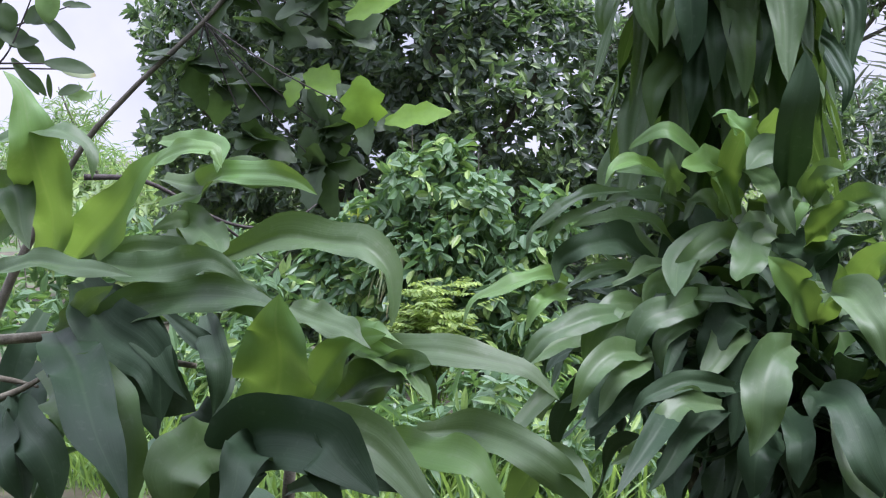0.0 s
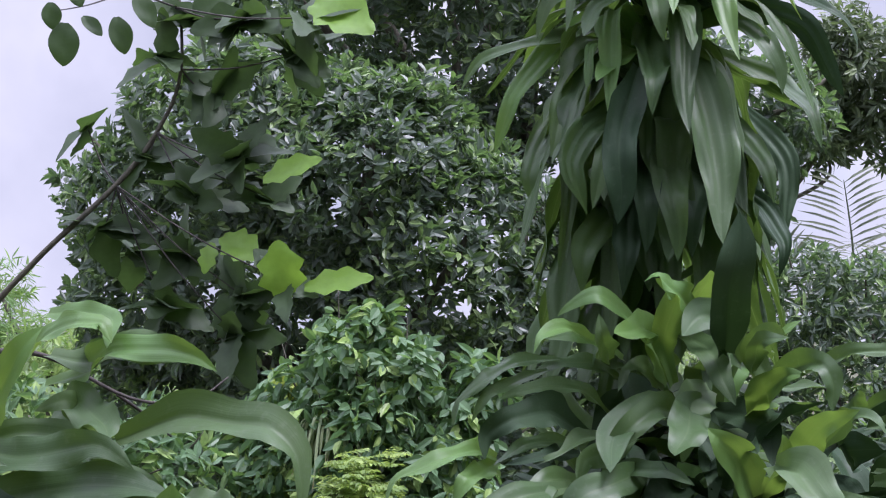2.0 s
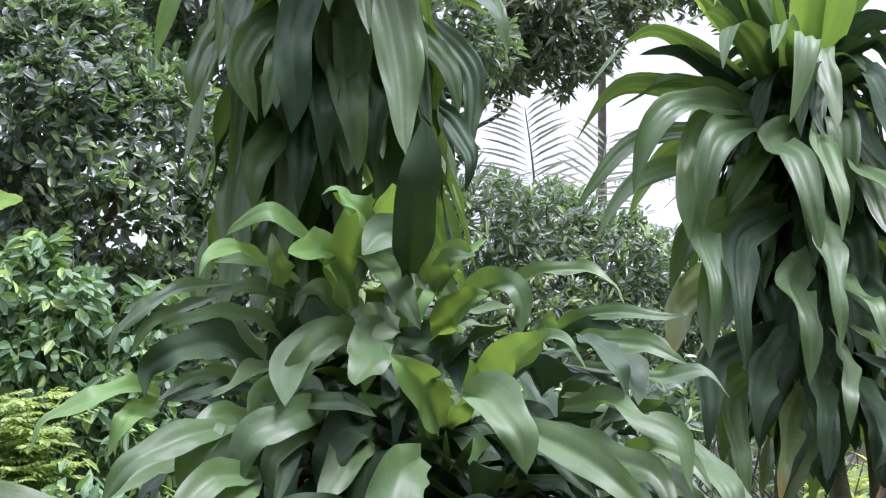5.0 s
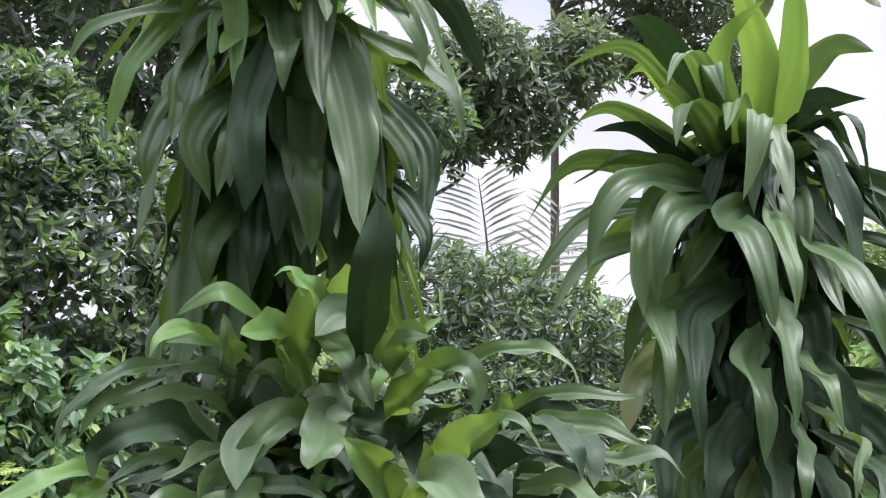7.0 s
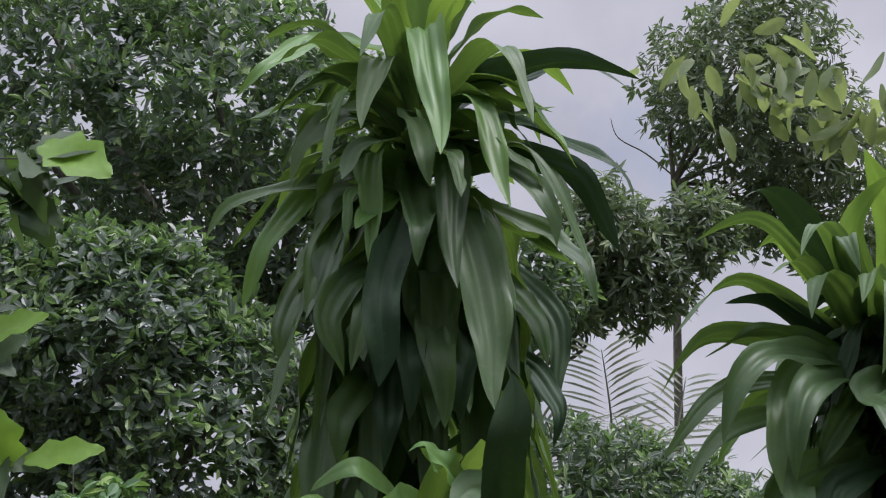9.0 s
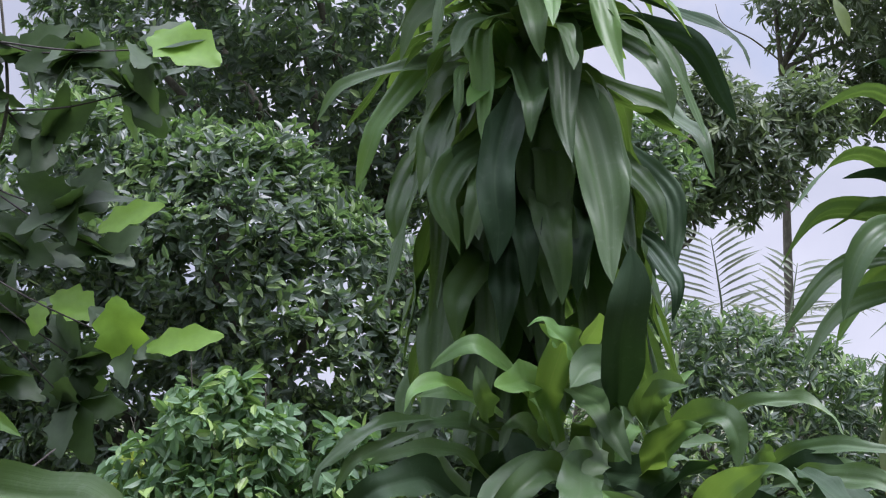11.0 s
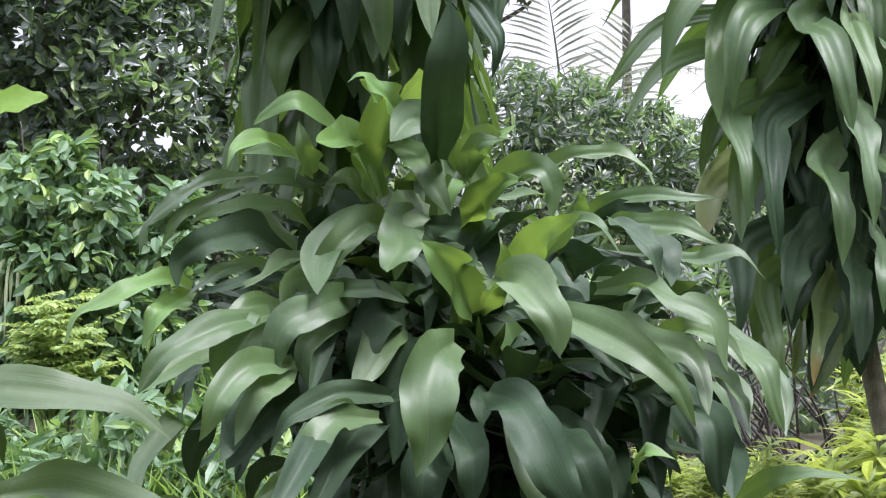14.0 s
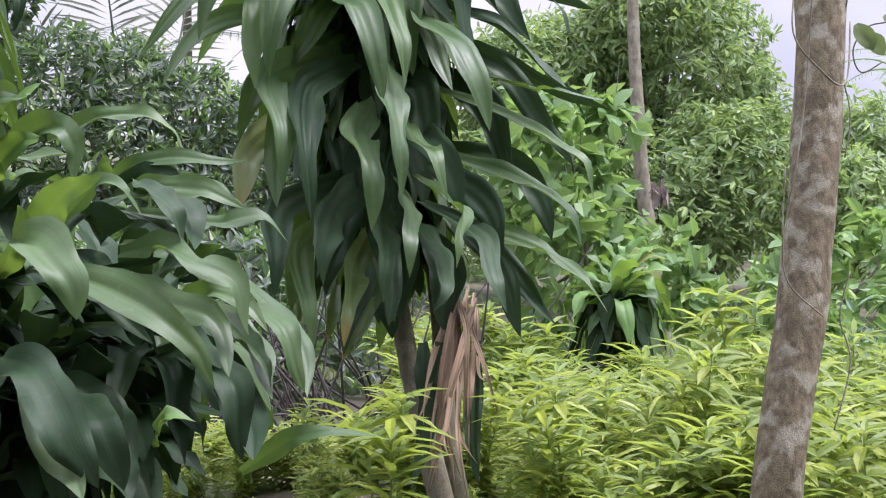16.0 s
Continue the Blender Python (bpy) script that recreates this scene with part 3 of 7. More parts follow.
blade(shrub, [(0.33, 3.73, 1.49), (0.34, 3.51, 1.56), (0.40, 3.48, 1.58)], 0.070, 20, MATURE)
blade(shrub, [(0.52, 4.10, 1.48), (0.63, 3.96, 1.54), (0.72, 3.83, 1.55), (0.79, 3.81, 1.51), (0.81, 3.79, 1.46)], 0.065, 55, MATURE)
blade(shrub, [(0.38, 3.82, 1.44), (0.44, 3.70, 1.50), (0.49, 3.57, 1.51), (0.52, 3.56, 1.46), (0.52, 3.55, 1.40)], 0.078, 30, MATURE)
blade(shrub, [(0.35, 3.87, 1.38), (0.37, 3.72, 1.44), (0.42, 3.64, 1.47), (0.46, 3.62, 1.48)], 0.092, 20, YOUNG)
blade(shrub, [(0.12, 3.98, 1.43), (0.06, 3.85, 1.49), (0.01, 3.78, 1.49), (-0.01, 3.77, 1.43)], 0.066, 35, MATURE)
blade(shrub, [(0.01, 4.11, 1.45), (-0.08, 3.99, 1.50), (-0.16, 3.93, 1.50), (-0.24, 3.93, 1.46)], 0.063, 50, MATURE)
blade(shrub, [(0.23, 3.75, 1.44), (0.19, 3.61, 1.42), (0.16, 3.54, 1.37), (0.14, 3.52, 1.27)], 0.105, 10, MATURE)
blade(shrub, [(0.16, 3.71, 1.37), (0.09, 3.58, 1.40), (0.03, 3.51, 1.35), (-0.03, 3.51, 1.26)], 0.080, 20, MATURE)
blade(shrub, [(0.26, 3.73, 1.32), (0.20, 3.53, 1.36), (0.17, 3.52, 1.31)], 0.053, 30, MATURE)
blade(shrub, [(0.33, 3.61, 1.18), (0.28, 3.48, 1.27), (0.24, 3.41, 1.34), (0.21, 3.41, 1.37)], 0.107, 15, YOUNG)
blade(shrub, [(0.37, 3.50, 1.27), (0.41, 3.34, 1.27), (0.44, 3.25, 1.21), (0.46, 3.23, 1.12)], 0.123, 15, MATURE)
blade(shrub, [(0.51, 3.67, 1.31), (0.56, 3.52, 1.39), (0.60, 3.43, 1.38), (0.64, 3.41, 1.32)], 0.053, 45, MATURE)
blade(shrub, [(0.43, 3.69, 1.26), (0.47, 3.54, 1.34), (0.52, 3.45, 1.38), (0.56, 3.43, 1.41)], 0.088, 25, YOUNG)
blade(shrub, [(0.64, 3.96, 1.37), (0.70, 3.80, 1.43), (0.78, 3.70, 1.45), (0.93, 3.66, 1.44)], 0.057, 55, MATURE)
blade(shrub, [(0.64, 3.80, 1.35), (0.72, 3.64, 1.38), (0.81, 3.54, 1.38), (0.89, 3.51, 1.33)], 0.066, 45, MATURE)
blade(shrub, [(0.68, 3.84, 1.31), (0.77, 3.71, 1.30), (0.85, 3.58, 1.29), (0.94, 3.55, 1.31), (1.00, 3.53, 1.25)], 0.061, 50, MATURE)
blade(shrub, [(0.68, 3.69, 1.39), (0.70, 3.46, 1.34), (0.73, 3.44, 1.25)], 0.083, 10, DARK_SHADED)
blade(shrub, [(0.43, 3.48, 1.21), (0.53, 3.35, 1.18), (0.64, 3.21, 1.13), (0.72, 3.18, 1.07), (0.75, 3.16, 0.98)], 0.095, 25, MATURE)
blade(shrub, [(0.62, 3.59, 1.23), (0.69, 3.47, 1.25), (0.74, 3.34, 1.22), (0.82, 3.31, 1.18), (0.85, 3.29, 1.07)], 0.074, 35, MATURE)
blade(shrub, [(0.52, 3.56, 1.16), (0.58, 3.32, 1.13), (0.64, 3.29, 1.06)], 0.068, 30, DARK_SHADED)
blade(shrub, [(0.26, 3.31, 1.15), (0.21, 3.18, 1.13), (0.17, 3.10, 1.04), (0.15, 3.09, 0.91)], 0.124, 8, MATURE)
blade(shrub, [(0.34, 3.39, 1.03), (0.39, 3.23, 1.02), (0.44, 3.13, 0.93), (0.49, 3.10, 0.80)], 0.119, 15, DARK_SHADED)
blade(shrub, [(0.48, 3.46, 0.94), (0.52, 3.22, 0.91), (0.55, 3.19, 0.77)], 0.106, 15, DARK_SHADED)
blade(shrub, [(0.26, 3.46, 0.97), (0.28, 3.23, 0.92), (0.29, 3.20, 0.82)], 0.087, 10, DARK_SHADED)
blade(shrub, [(0.24, 3.51, 0.91), (0.20, 3.29, 0.88), (0.17, 3.28, 0.76)], 0.116, 10, DARK_SHADED)
blade(shrub, [(0.18, 3.69, 1.20), (0.12, 3.56, 1.19), (0.09, 3.48, 1.12), (0.07, 3.47, 1.02)], 0.109, 15, DARK_SHADED)
blade(shrub, [(-0.03, 3.69, 1.22), (0.03, 3.53, 1.25), (0.10, 3.44, 1.25), (0.17, 3.41, 1.22)], 0.056, 40, MATURE)
blade(shrub, [(0.07, 3.57, 1.25), (-0.02, 3.44, 1.22), (-0.09, 3.38, 1.18), (-0.12, 3.37, 1.07)], 0.090, 20, MATURE)
blade(shrub, [(0.06, 3.62, 1.22), (-0.01, 3.49, 1.18), (-0.05, 3.42, 1.13), (-0.04, 3.40, 1.05)], 0.072, 15, MATURE)
blade(shrub, [(0.03, 3.74, 1.31), (-0.03, 3.60, 1.29), (-0.09, 3.54, 1.27), (-0.10, 3.52, 1.19)], 0.074, 20, MATURE)
blade(shrub, [(-0.04, 3.81, 1.31), (-0.10, 3.67, 1.31), (-0.15, 3.60, 1.28), (-0.22, 3.61, 1.25)], 0.053, 50, MATURE)
blade(shrub, [(0.10, 3.39, 0.98), (0.00, 3.27, 1.00), (-0.07, 3.20, 0.93), (-0.17, 3.21, 0.85)], 0.070, 30, MATURE)
blade(shrub, [(0.13, 3.44, 1.02), (0.01, 3.32, 1.05), (-0.09, 3.26, 1.01), (-0.13, 3.26, 0.93)], 0.064, 25, DARK_SHADED)
blade(shrub, [(-0.08, 3.49, 1.10), (-0.14, 3.28, 1.06), (-0.20, 3.27, 0.95)], 0.071, 25, MATURE)
blade(shrub, [(0.77, 3.60, 0.98), (0.82, 3.36, 0.95), (0.85, 3.33, 0.79)], 0.094, 20, DARK_SHADED)
blade(shrub, [(0.88, 3.68, 1.07), (0.92, 3.44, 0.99), (0.93, 3.42, 0.92)], 0.067, 30, MATURE)
blade(shrub, [(0.91, 3.67, 1.11), (0.96, 3.44, 1.06), (1.01, 3.40, 0.92)], 0.072, 30, MATURE)
blade(shrub, [(0.74, 3.66, 1.08), (0.81, 3.50, 1.14), (0.87, 3.41, 1.11), (0.91, 3.38, 1.06)], 0.064, 40, MATURE)
blade(shrub, [(0.67, 3.50, 0.80), (0.66, 3.29, 0.90), (0.72, 3.26, 0.89)], 0.055, 40, YOUNG)
blade(shrub, [(0.89, 3.55, 0.71), (0.96, 3.39, 0.81), (1.03, 3.30, 0.84), (1.14, 3.26, 0.83)], 0.055, 50, MATURE)
blade(shrub, [(-0.17, 3.93, 1.51), (-0.28, 3.82, 1.50), (-0.35, 3.71, 1.46), (-0.42, 3.71, 1.40), (-0.43, 3.70, 1.33)], 0.056, 50, MATURE)
blade(shrub, [(-0.19, 3.93, 1.48), (-0.28, 3.79, 1.45), (-0.34, 3.71, 1.42), (-0.38, 3.70, 1.34)], 0.048, 45, MATURE)
blade(shrub, [(-0.09, 3.78, 1.31), (-0.18, 3.67, 1.38), (-0.27, 3.56, 1.37), (-0.33, 3.56, 1.32), (-0.33, 3.55, 1.26)], 0.092, 25, DARK_SHADED)
blade(shrub, [(-0.32, 3.73, 1.25), (-0.37, 3.62, 1.28), (-0.45, 3.52, 1.26), (-0.55, 3.51, 1.21), (-0.58, 3.50, 1.14)], 0.063, 48, YOUNG)
blade(shrub, [(-0.32, 3.73, 1.24), (-0.37, 3.52, 1.21), (-0.41, 3.50, 1.13)], 0.063, 30, YOUNG)
blade(shrub, [(-0.10, 3.83, 1.26), (-0.18, 3.62, 1.27), (-0.29, 3.60, 1.25)], 0.054, 50, DARK_SHADED)
blade(shrub, [(-0.11, 3.63, 1.21), (-0.18, 3.49, 1.22), (-0.22, 3.41, 1.15), (-0.24, 3.40, 1.06)], 0.076, 20, MATURE)
blade(shrub, [(-0.13, 3.53, 1.20), (-0.23, 3.39, 1.19), (-0.33, 3.31, 1.14), (-0.40, 3.30, 1.06)], 0.076, 35, MATURE)
blade(shrub, [(-0.09, 3.43, 1.10), (-0.17, 3.29, 1.11), (-0.24, 3.21, 1.06), (-0.28, 3.20, 0.98)], 0.080, 30, MATURE)
blade(shrub, [(-0.07, 3.73, 1.56), (-0.14, 3.59, 1.59), (-0.20, 3.51, 1.57), (-0.22, 3.50, 1.53)], 0.058, 45, YOUNG)
blade(shrub, [(0.35, 3.91, 0.88), (0.38, 3.75, 1.05), (0.40, 3.58, 1.16)], 0.033, 0, MATURE)
blade(shrub, [(0.34, 3.90, 0.89), (0.35, 3.73, 1.04), (0.34, 3.57, 1.18)], 0.033, 0, MATURE)
blade(shrub, [(0.35, 3.89, 0.90), (0.43, 3.78, 1.02), (0.46, 3.67, 1.06), (0.55, 3.55, 1.12)], 0.030, 10, MATURE)
blade(shrub, [(0.36, 3.91, 0.89), (0.41, 3.80, 0.97), (0.50, 3.68, 1.04), (0.62, 3.56, 1.07)], 0.030, 20, MATURE)
blade(shrub, [(0.35, 3.95, 0.94), (0.30, 3.79, 1.10), (0.23, 3.63, 1.20)], 0.039, 0, DARK_SHADED)
blade(shrub, [(0.34, 3.95, 0.91), (0.27, 3.79, 1.03), (0.15, 3.63, 1.12)], 0.036, 0, DARK_SHADED)
blade(shrub, [(0.34, 3.90, 0.96), (0.32, 3.74, 1.12), (0.27, 3.58, 1.26)], 0.060, 0, MATURE)
blade(shrub, [(0.37, 3.81, 1.16), (0.39, 3.64, 1.25), (0.38, 3.47, 1.34)], 0.072, 5, YOUNG)
blade(shrub, [(0.34, 3.81, 1.20), (0.28, 3.65, 1.28), (0.24, 3.49, 1.36)], 0.072, 5, YOUNG)
blade(shrub, [(0.36, 3.94, 0.84), (0.49, 3.82, 0.95), (0.61, 3.70, 0.99), (0.70, 3.58, 0.96)], 0.039, 20, DARK_SHADED)
blade(shrub, [(-0.08, 3.95, 1.27), (-0.18, 3.85, 1.29), (-0.25, 3.74, 1.29), (-0.32, 3.63, 1.24)], 0.051, 45, MATURE)
blade(shrub, [(-0.02, 4.00, 1.35), (-0.10, 3.90, 1.43), (-0.20, 3.79, 1.44), (-0.31, 3.69, 1.40)], 0.060, 45, MATURE)
blade(shrub, [(0.04, 3.73, 1.14), (-0.03, 3.65, 1.18), (-0.14, 3.58, 1.17), (-0.23, 3.50, 1.11), (-0.24, 3.41, 1.07)], 0.077, 25, MATURE)
blade(shrub, [(-0.14, 3.75, 1.12), (-0.24, 3.64, 1.15), (-0.34, 3.54, 1.11), (-0.41, 3.42, 1.04)], 0.098, 25, MATURE)
blade(shrub, [(-0.03, 3.63, 1.00), (-0.11, 3.52, 1.00), (-0.19, 3.41, 0.96), (-0.23, 3.30, 0.90)], 0.096, 20, DARK_SHADED)
blade(shrub, [(0.19, 3.72, 1.17), (0.14, 3.61, 1.18), (0.10, 3.50, 1.13), (0.06, 3.38, 1.03)], 0.113, 10, MATURE)
blade(shrub, [(0.12, 3.74, 1.38), (0.08, 3.63, 1.40), (-0.00, 3.52, 1.34), (-0.03, 3.40, 1.25)], 0.098, 25, MATURE)
blade(shrub, [(0.21, 3.68, 1.40), (0.17, 3.57, 1.40), (0.15, 3.46, 1.36), (0.13, 3.34, 1.30)], 0.108, 5, MATURE)
blade(shrub, [(0.55, 3.64, 1.17), (0.62, 3.55, 1.17), (0.68, 3.46, 1.13), (0.77, 3.36, 1.09), (0.79, 3.27, 0.98)], 0.091, 25, MATURE)
blade(shrub, [(0.67, 3.88, 1.23), (0.73, 3.77, 1.23), (0.78, 3.65, 1.22), (0.84, 3.53, 1.25)], 0.054, 45, MATURE)
blade(shrub, [(0.68, 3.89, 1.31), (0.73, 3.71, 1.28), (0.75, 3.54, 1.25)], 0.074, 30, DARK_SHADED)
blade(shrub, [(0.65, 3.84, 1.37), (0.71, 3.73, 1.39), (0.76, 3.60, 1.33), (0.77, 3.48, 1.24)], 0.103, 25, DARK_SHADED)
blade(shrub, [(0.74, 3.94, 1.38), (0.80, 3.82, 1.39), (0.88, 3.70, 1.37), (0.91, 3.58, 1.32)], 0.051, 45, MATURE)
blade(shrub, [(0.58, 3.90, 1.37), (0.59, 3.73, 1.43), (0.59, 3.56, 1.45)], 0.060, 20, MATURE)
blade(shrub, [(0.85, 3.76, 1.09), (0.90, 3.64, 1.05), (0.94, 3.52, 0.98), (0.93, 3.40, 0.90)], 0.081, 25, MATURE)
blade(shrub, [(0.97, 3.85, 1.13), (1.02, 3.73, 1.06), (1.04, 3.61, 1.01), (1.03, 3.49, 0.89)], 0.069, 30, MATURE)
blade(shrub, [(0.78, 3.66, 0.98), (0.84, 3.54, 0.96), (0.85, 3.42, 0.87), (0.85, 3.30, 0.79)], 0.113, 15, DARK_SHADED)
blade(shrub, [(0.71, 3.77, 1.04), (0.78, 3.59, 1.03), (0.82, 3.42, 0.98)], 0.067, 35, DARK_SHADED)
blade(shrub, [(0.51, 3.63, 0.90), (0.56, 3.51, 0.88), (0.59, 3.39, 0.80), (0.59, 3.27, 0.72)], 0.132, 10, DARK_SHADED)
blade(shrub, [(0.38, 3.44, 1.01), (0.41, 3.33, 0.97), (0.43, 3.21, 0.89), (0.45, 3.08, 0.78)], 0.124, 12, MATURE)
blade(shrub, [(-0.38, 3.65, 0.88), (-0.35, 3.54, 0.97), (-0.41, 3.43, 0.89), (-0.41, 3.31, 0.83)], 0.055, 25, MATURE)
blade(shrub, [(0.20, 3.84, 1.61), (0.19, 3.68, 1.68), (0.21, 3.51, 1.74)], 0.069, 5, YOUNG)
blade(shrub, [(0.31, 3.78, 1.51), (0.26, 3.67, 1.57), (0.21, 3.56, 1.62), (0.14, 3.46, 1.58)], 0.100, 20, MATURE)
blade(shrub, [(0.10, 3.85, 1.52), (0.06, 3.74, 1.60), (0.03, 3.63, 1.60), (-0.02, 3.52, 1.58)], 0.087, 30, YOUNG)
blade(shrub, [(0.14, 3.84, 1.45), (0.11, 3.73, 1.57), (0.15, 3.62, 1.69), (0.08, 3.52, 1.72)], 0.072, 15, YOUNG)
blade(shrub, [(0.39, 3.82, 1.47), (0.34, 3.71, 1.53), (0.36, 3.60, 1.57), (0.39, 3.48, 1.58)], 0.090, 20, MATURE)
rng = np.random.default_rng(11)
# inner filling: its dark leaf colour stands in for shade between the canes
filler(shrub, [(0.351, 4.277, 0.512), (0.382, 4.262, 1.026)], 60, 0.46, 0.105, rng, -0.75, (DARK_SHADED,), (0, 0.05))
filler(shrub, [(0.223, 4.427, 0.923), (0.223, 4.427, 1.345)], 20, 0.42, 0.10, rng, -0.6, (DARK_SHADED, MATURE), (0, 0.10))
filler(shrub, [(-0.032, 4.476, 0.769), (-0.028, 4.429, 1.241)], 16, 0.4, 0.09, rng, -0.7, (DARK_SHADED,), (0, 0.10))
filler(shrub, [(0.780, 4.444, 0.572), (0.797, 4.440, 1.081)], 20, 0.4, 0.09, rng, -0.8, (DARK_SHADED, MATURE), (0, 0.10))

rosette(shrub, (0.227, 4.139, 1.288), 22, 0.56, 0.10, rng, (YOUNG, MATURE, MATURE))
rosette(shrub, (0.385, 4.045, 0.988), 26, 0.58, 0.10, rng, (DARK_SHADED,))
rosette(shrub, (-0.050, 4.171, 1.169), 22, 0.52, 0.08, rng, (DARK_SHADED, MATURE, DARK_SHADED))
rosette(shrub, (0.745, 4.181, 1.030), 26, 0.52, 0.09, rng, (MATURE, DARK_SHADED, DARK_SHADED))
filler(shrub, [(0.405, 4.234, 0.205), (0.405, 4.281, 0.767)], 60, 0.50, 0.10, rng, -0.9, (DARK_SHADED,), (0, 0.02))
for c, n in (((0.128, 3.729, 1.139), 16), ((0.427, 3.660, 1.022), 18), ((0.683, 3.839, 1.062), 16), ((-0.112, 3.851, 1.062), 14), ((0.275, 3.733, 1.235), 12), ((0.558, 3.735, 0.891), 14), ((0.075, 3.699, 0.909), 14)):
    rosette(shrub, c, n - 4, 0.44, 0.085, rng, (DARK_SHADED,), (0.75, -0.5))
rosette(shrub, (0.554, 3.978, 0.737), 18, 0.5, 0.10, rng, (DARK_SHADED,), (0.4, -0.6))

# ---- the tall one behind it, with a skirt of hanging leaves ----
tall = thing("tall_dracaena", (0.128, 4.504, 0.000), "tall dracaena cane clothed in hanging dark green strap leaves", "plant")
tube("cane", [(0.128, 4.504, 0.000), (0.118, 4.425, 1.293), (0.092, 4.111, 2.222), (0.071, 3.749, 2.643)], [0.045, 0.04, 0.035, 0.022], TWIG, tall, wobble=0.1)
# under-leaves of the skirt, shade given by the darker leaf colour
leaf(tall, (0.094, 3.843, 2.601), (0.395, 3.626, 2.651), (0.589, 3.598, 2.589), 0.072, -38, DARK_SHADED)
leaf(tall, (0.160, 3.907, 2.485), (0.460, 3.774, 2.408), (0.580, 3.789, 2.215), 0.080, -62, DARK_SHADED)
leaf(tall, (0.035, 3.699, 2.275), (-0.017, 3.561, 2.051), (-0.025, 3.565, 1.855), 0.097, -33, DARK_SHADED)
leaf(tall, (0.085, 4.445, 2.093), (0.038, 4.241, 1.827), (0.036, 4.209, 1.591), 0.120, -14, DARK_SHADED)
leaf(tall, (0.348, 4.608, 2.336), (0.506, 4.465, 2.120), (0.505, 4.387, 1.874), 0.075, 52, DARK_SHADED)
leaf(tall, (0.392, 4.533, 2.133), (0.436, 4.458, 1.901), (0.466, 4.461, 1.731), 0.060, 60, DARK_SHADED)
leaf(tall, (0.009, 4.525, 2.136), (-0.017, 4.400, 1.902), (-0.006, 4.368, 1.696), 0.109, -5, DARK_SHADED)
leaf(tall, (0.096, 4.366, 2.021), (0.094, 4.287, 1.798), (0.082, 4.287, 1.614), 0.106, -8, DARK_SHADED)
blade(tall, [(0.08, 3.85, 2.42), (0.06, 3.73, 2.52), (0.07, 3.60, 2.46), (0.08, 3.52, 2.39), (0.10, 3.52, 2.31)], 0.096, 10, MATURE)
blade(tall, [(0.08, 3.89, 2.45), (0.06, 3.76, 2.35), (0.06, 3.56, 2.22), (0.07, 3.55, 2.13)], 0.103, 8, MATURE)
blade(tall, [(0.05, 3.92, 2.47), (-0.02, 3.94, 2.57), (-0.12, 3.80, 2.55), (-0.21, 3.75, 2.46), (-0.23, 3.75, 2.36)], 0.090, 25, MATURE)
blade(tall, [(0.06, 3.96, 2.45), (0.01, 4.04, 2.55), (-0.16, 3.90, 2.58), (-0.27, 3.84, 2.56), (-0.39, 3.85, 2.52)], 0.065, 52, MATURE)
blade(tall, [(0.03, 3.99, 2.55), (-0.05, 4.06, 2.45), (-0.19, 3.97, 2.40), (-0.30, 3.88, 2.36), (-0.39, 3.88, 2.32), (-0.44, 3.89, 2.24)], 0.070, 48, MATURE)
blade(tall, [(0.01, 3.99, 2.57), (-0.11, 4.06, 2.47), (-0.22, 3.94, 2.35), (-0.31, 3.89, 2.23), (-0.35, 3.90, 2.07)], 0.081, 35, YOUNG)
blade(tall, [(0.02, 3.99, 2.42), (-0.09, 3.98, 2.32), (-0.14, 3.85, 2.23), (-0.18, 3.79, 2.12), (-0.20, 3.79, 2.05)], 0.089, 20, MATURE)
blade(tall, [(-0.02, 4.08, 2.30), (-0.18, 4.15, 2.20), (-0.24, 4.03, 2.11), (-0.26, 3.96, 2.02), (-0.24, 3.96, 1.93)], 0.085, 20, MATURE)
blade(tall, [(0.06, 3.97, 2.31), (0.03, 3.88, 2.21), (-0.08, 3.75, 2.12), (-0.12, 3.69, 2.02), (-0.09, 3.70, 1.89)], 0.098, 15, MATURE)
blade(tall, [(0.05, 3.98, 2.27), (0.00, 3.89, 2.17), (-0.03, 3.69, 2.03), (-0.07, 3.69, 1.90)], 0.093, 15, MATURE)
blade(tall, [(0.04, 4.11, 2.02), (-0.03, 4.08, 1.92), (-0.09, 3.88, 1.80), (-0.11, 3.88, 1.69)], 0.097, 15, MATURE)
blade(tall, [(0.10, 3.99, 2.22), (0.12, 3.88, 2.12), (0.12, 3.69, 1.94), (0.13, 3.69, 1.77)], 0.101, 5, MATURE)
blade(tall, [(0.14, 4.03, 2.15), (0.21, 3.93, 2.05), (0.20, 3.73, 1.90), (0.19, 3.74, 1.78)], 0.084, 8, DARK_SHADED)
blade(tall, [(0.16, 4.10, 2.28), (0.22, 4.02, 2.20), (0.22, 3.88, 2.06), (0.21, 3.88, 1.90)], 0.106, 6, DARK_SHADED)
blade(tall, [(0.14, 3.90, 2.53), (0.20, 3.83, 2.43), (0.29, 3.72, 2.40), (0.36, 3.61, 2.33), (0.40, 3.61, 2.26), (0.40, 3.61, 2.19)], 0.090, 20, MATURE)
blade(tall, [(0.18, 3.94, 2.49), (0.30, 4.00, 2.59), (0.42, 3.89, 2.52), (0.52, 3.78, 2.44), (0.58, 3.78, 2.40), (0.60, 3.77, 2.34)], 0.070, 40, DARK_SHADED)
blade(tall, [(0.13, 3.90, 2.51), (0.19, 3.91, 2.61), (0.30, 3.69, 2.53), (0.40, 3.67, 2.54)], 0.063, 45, MATURE)
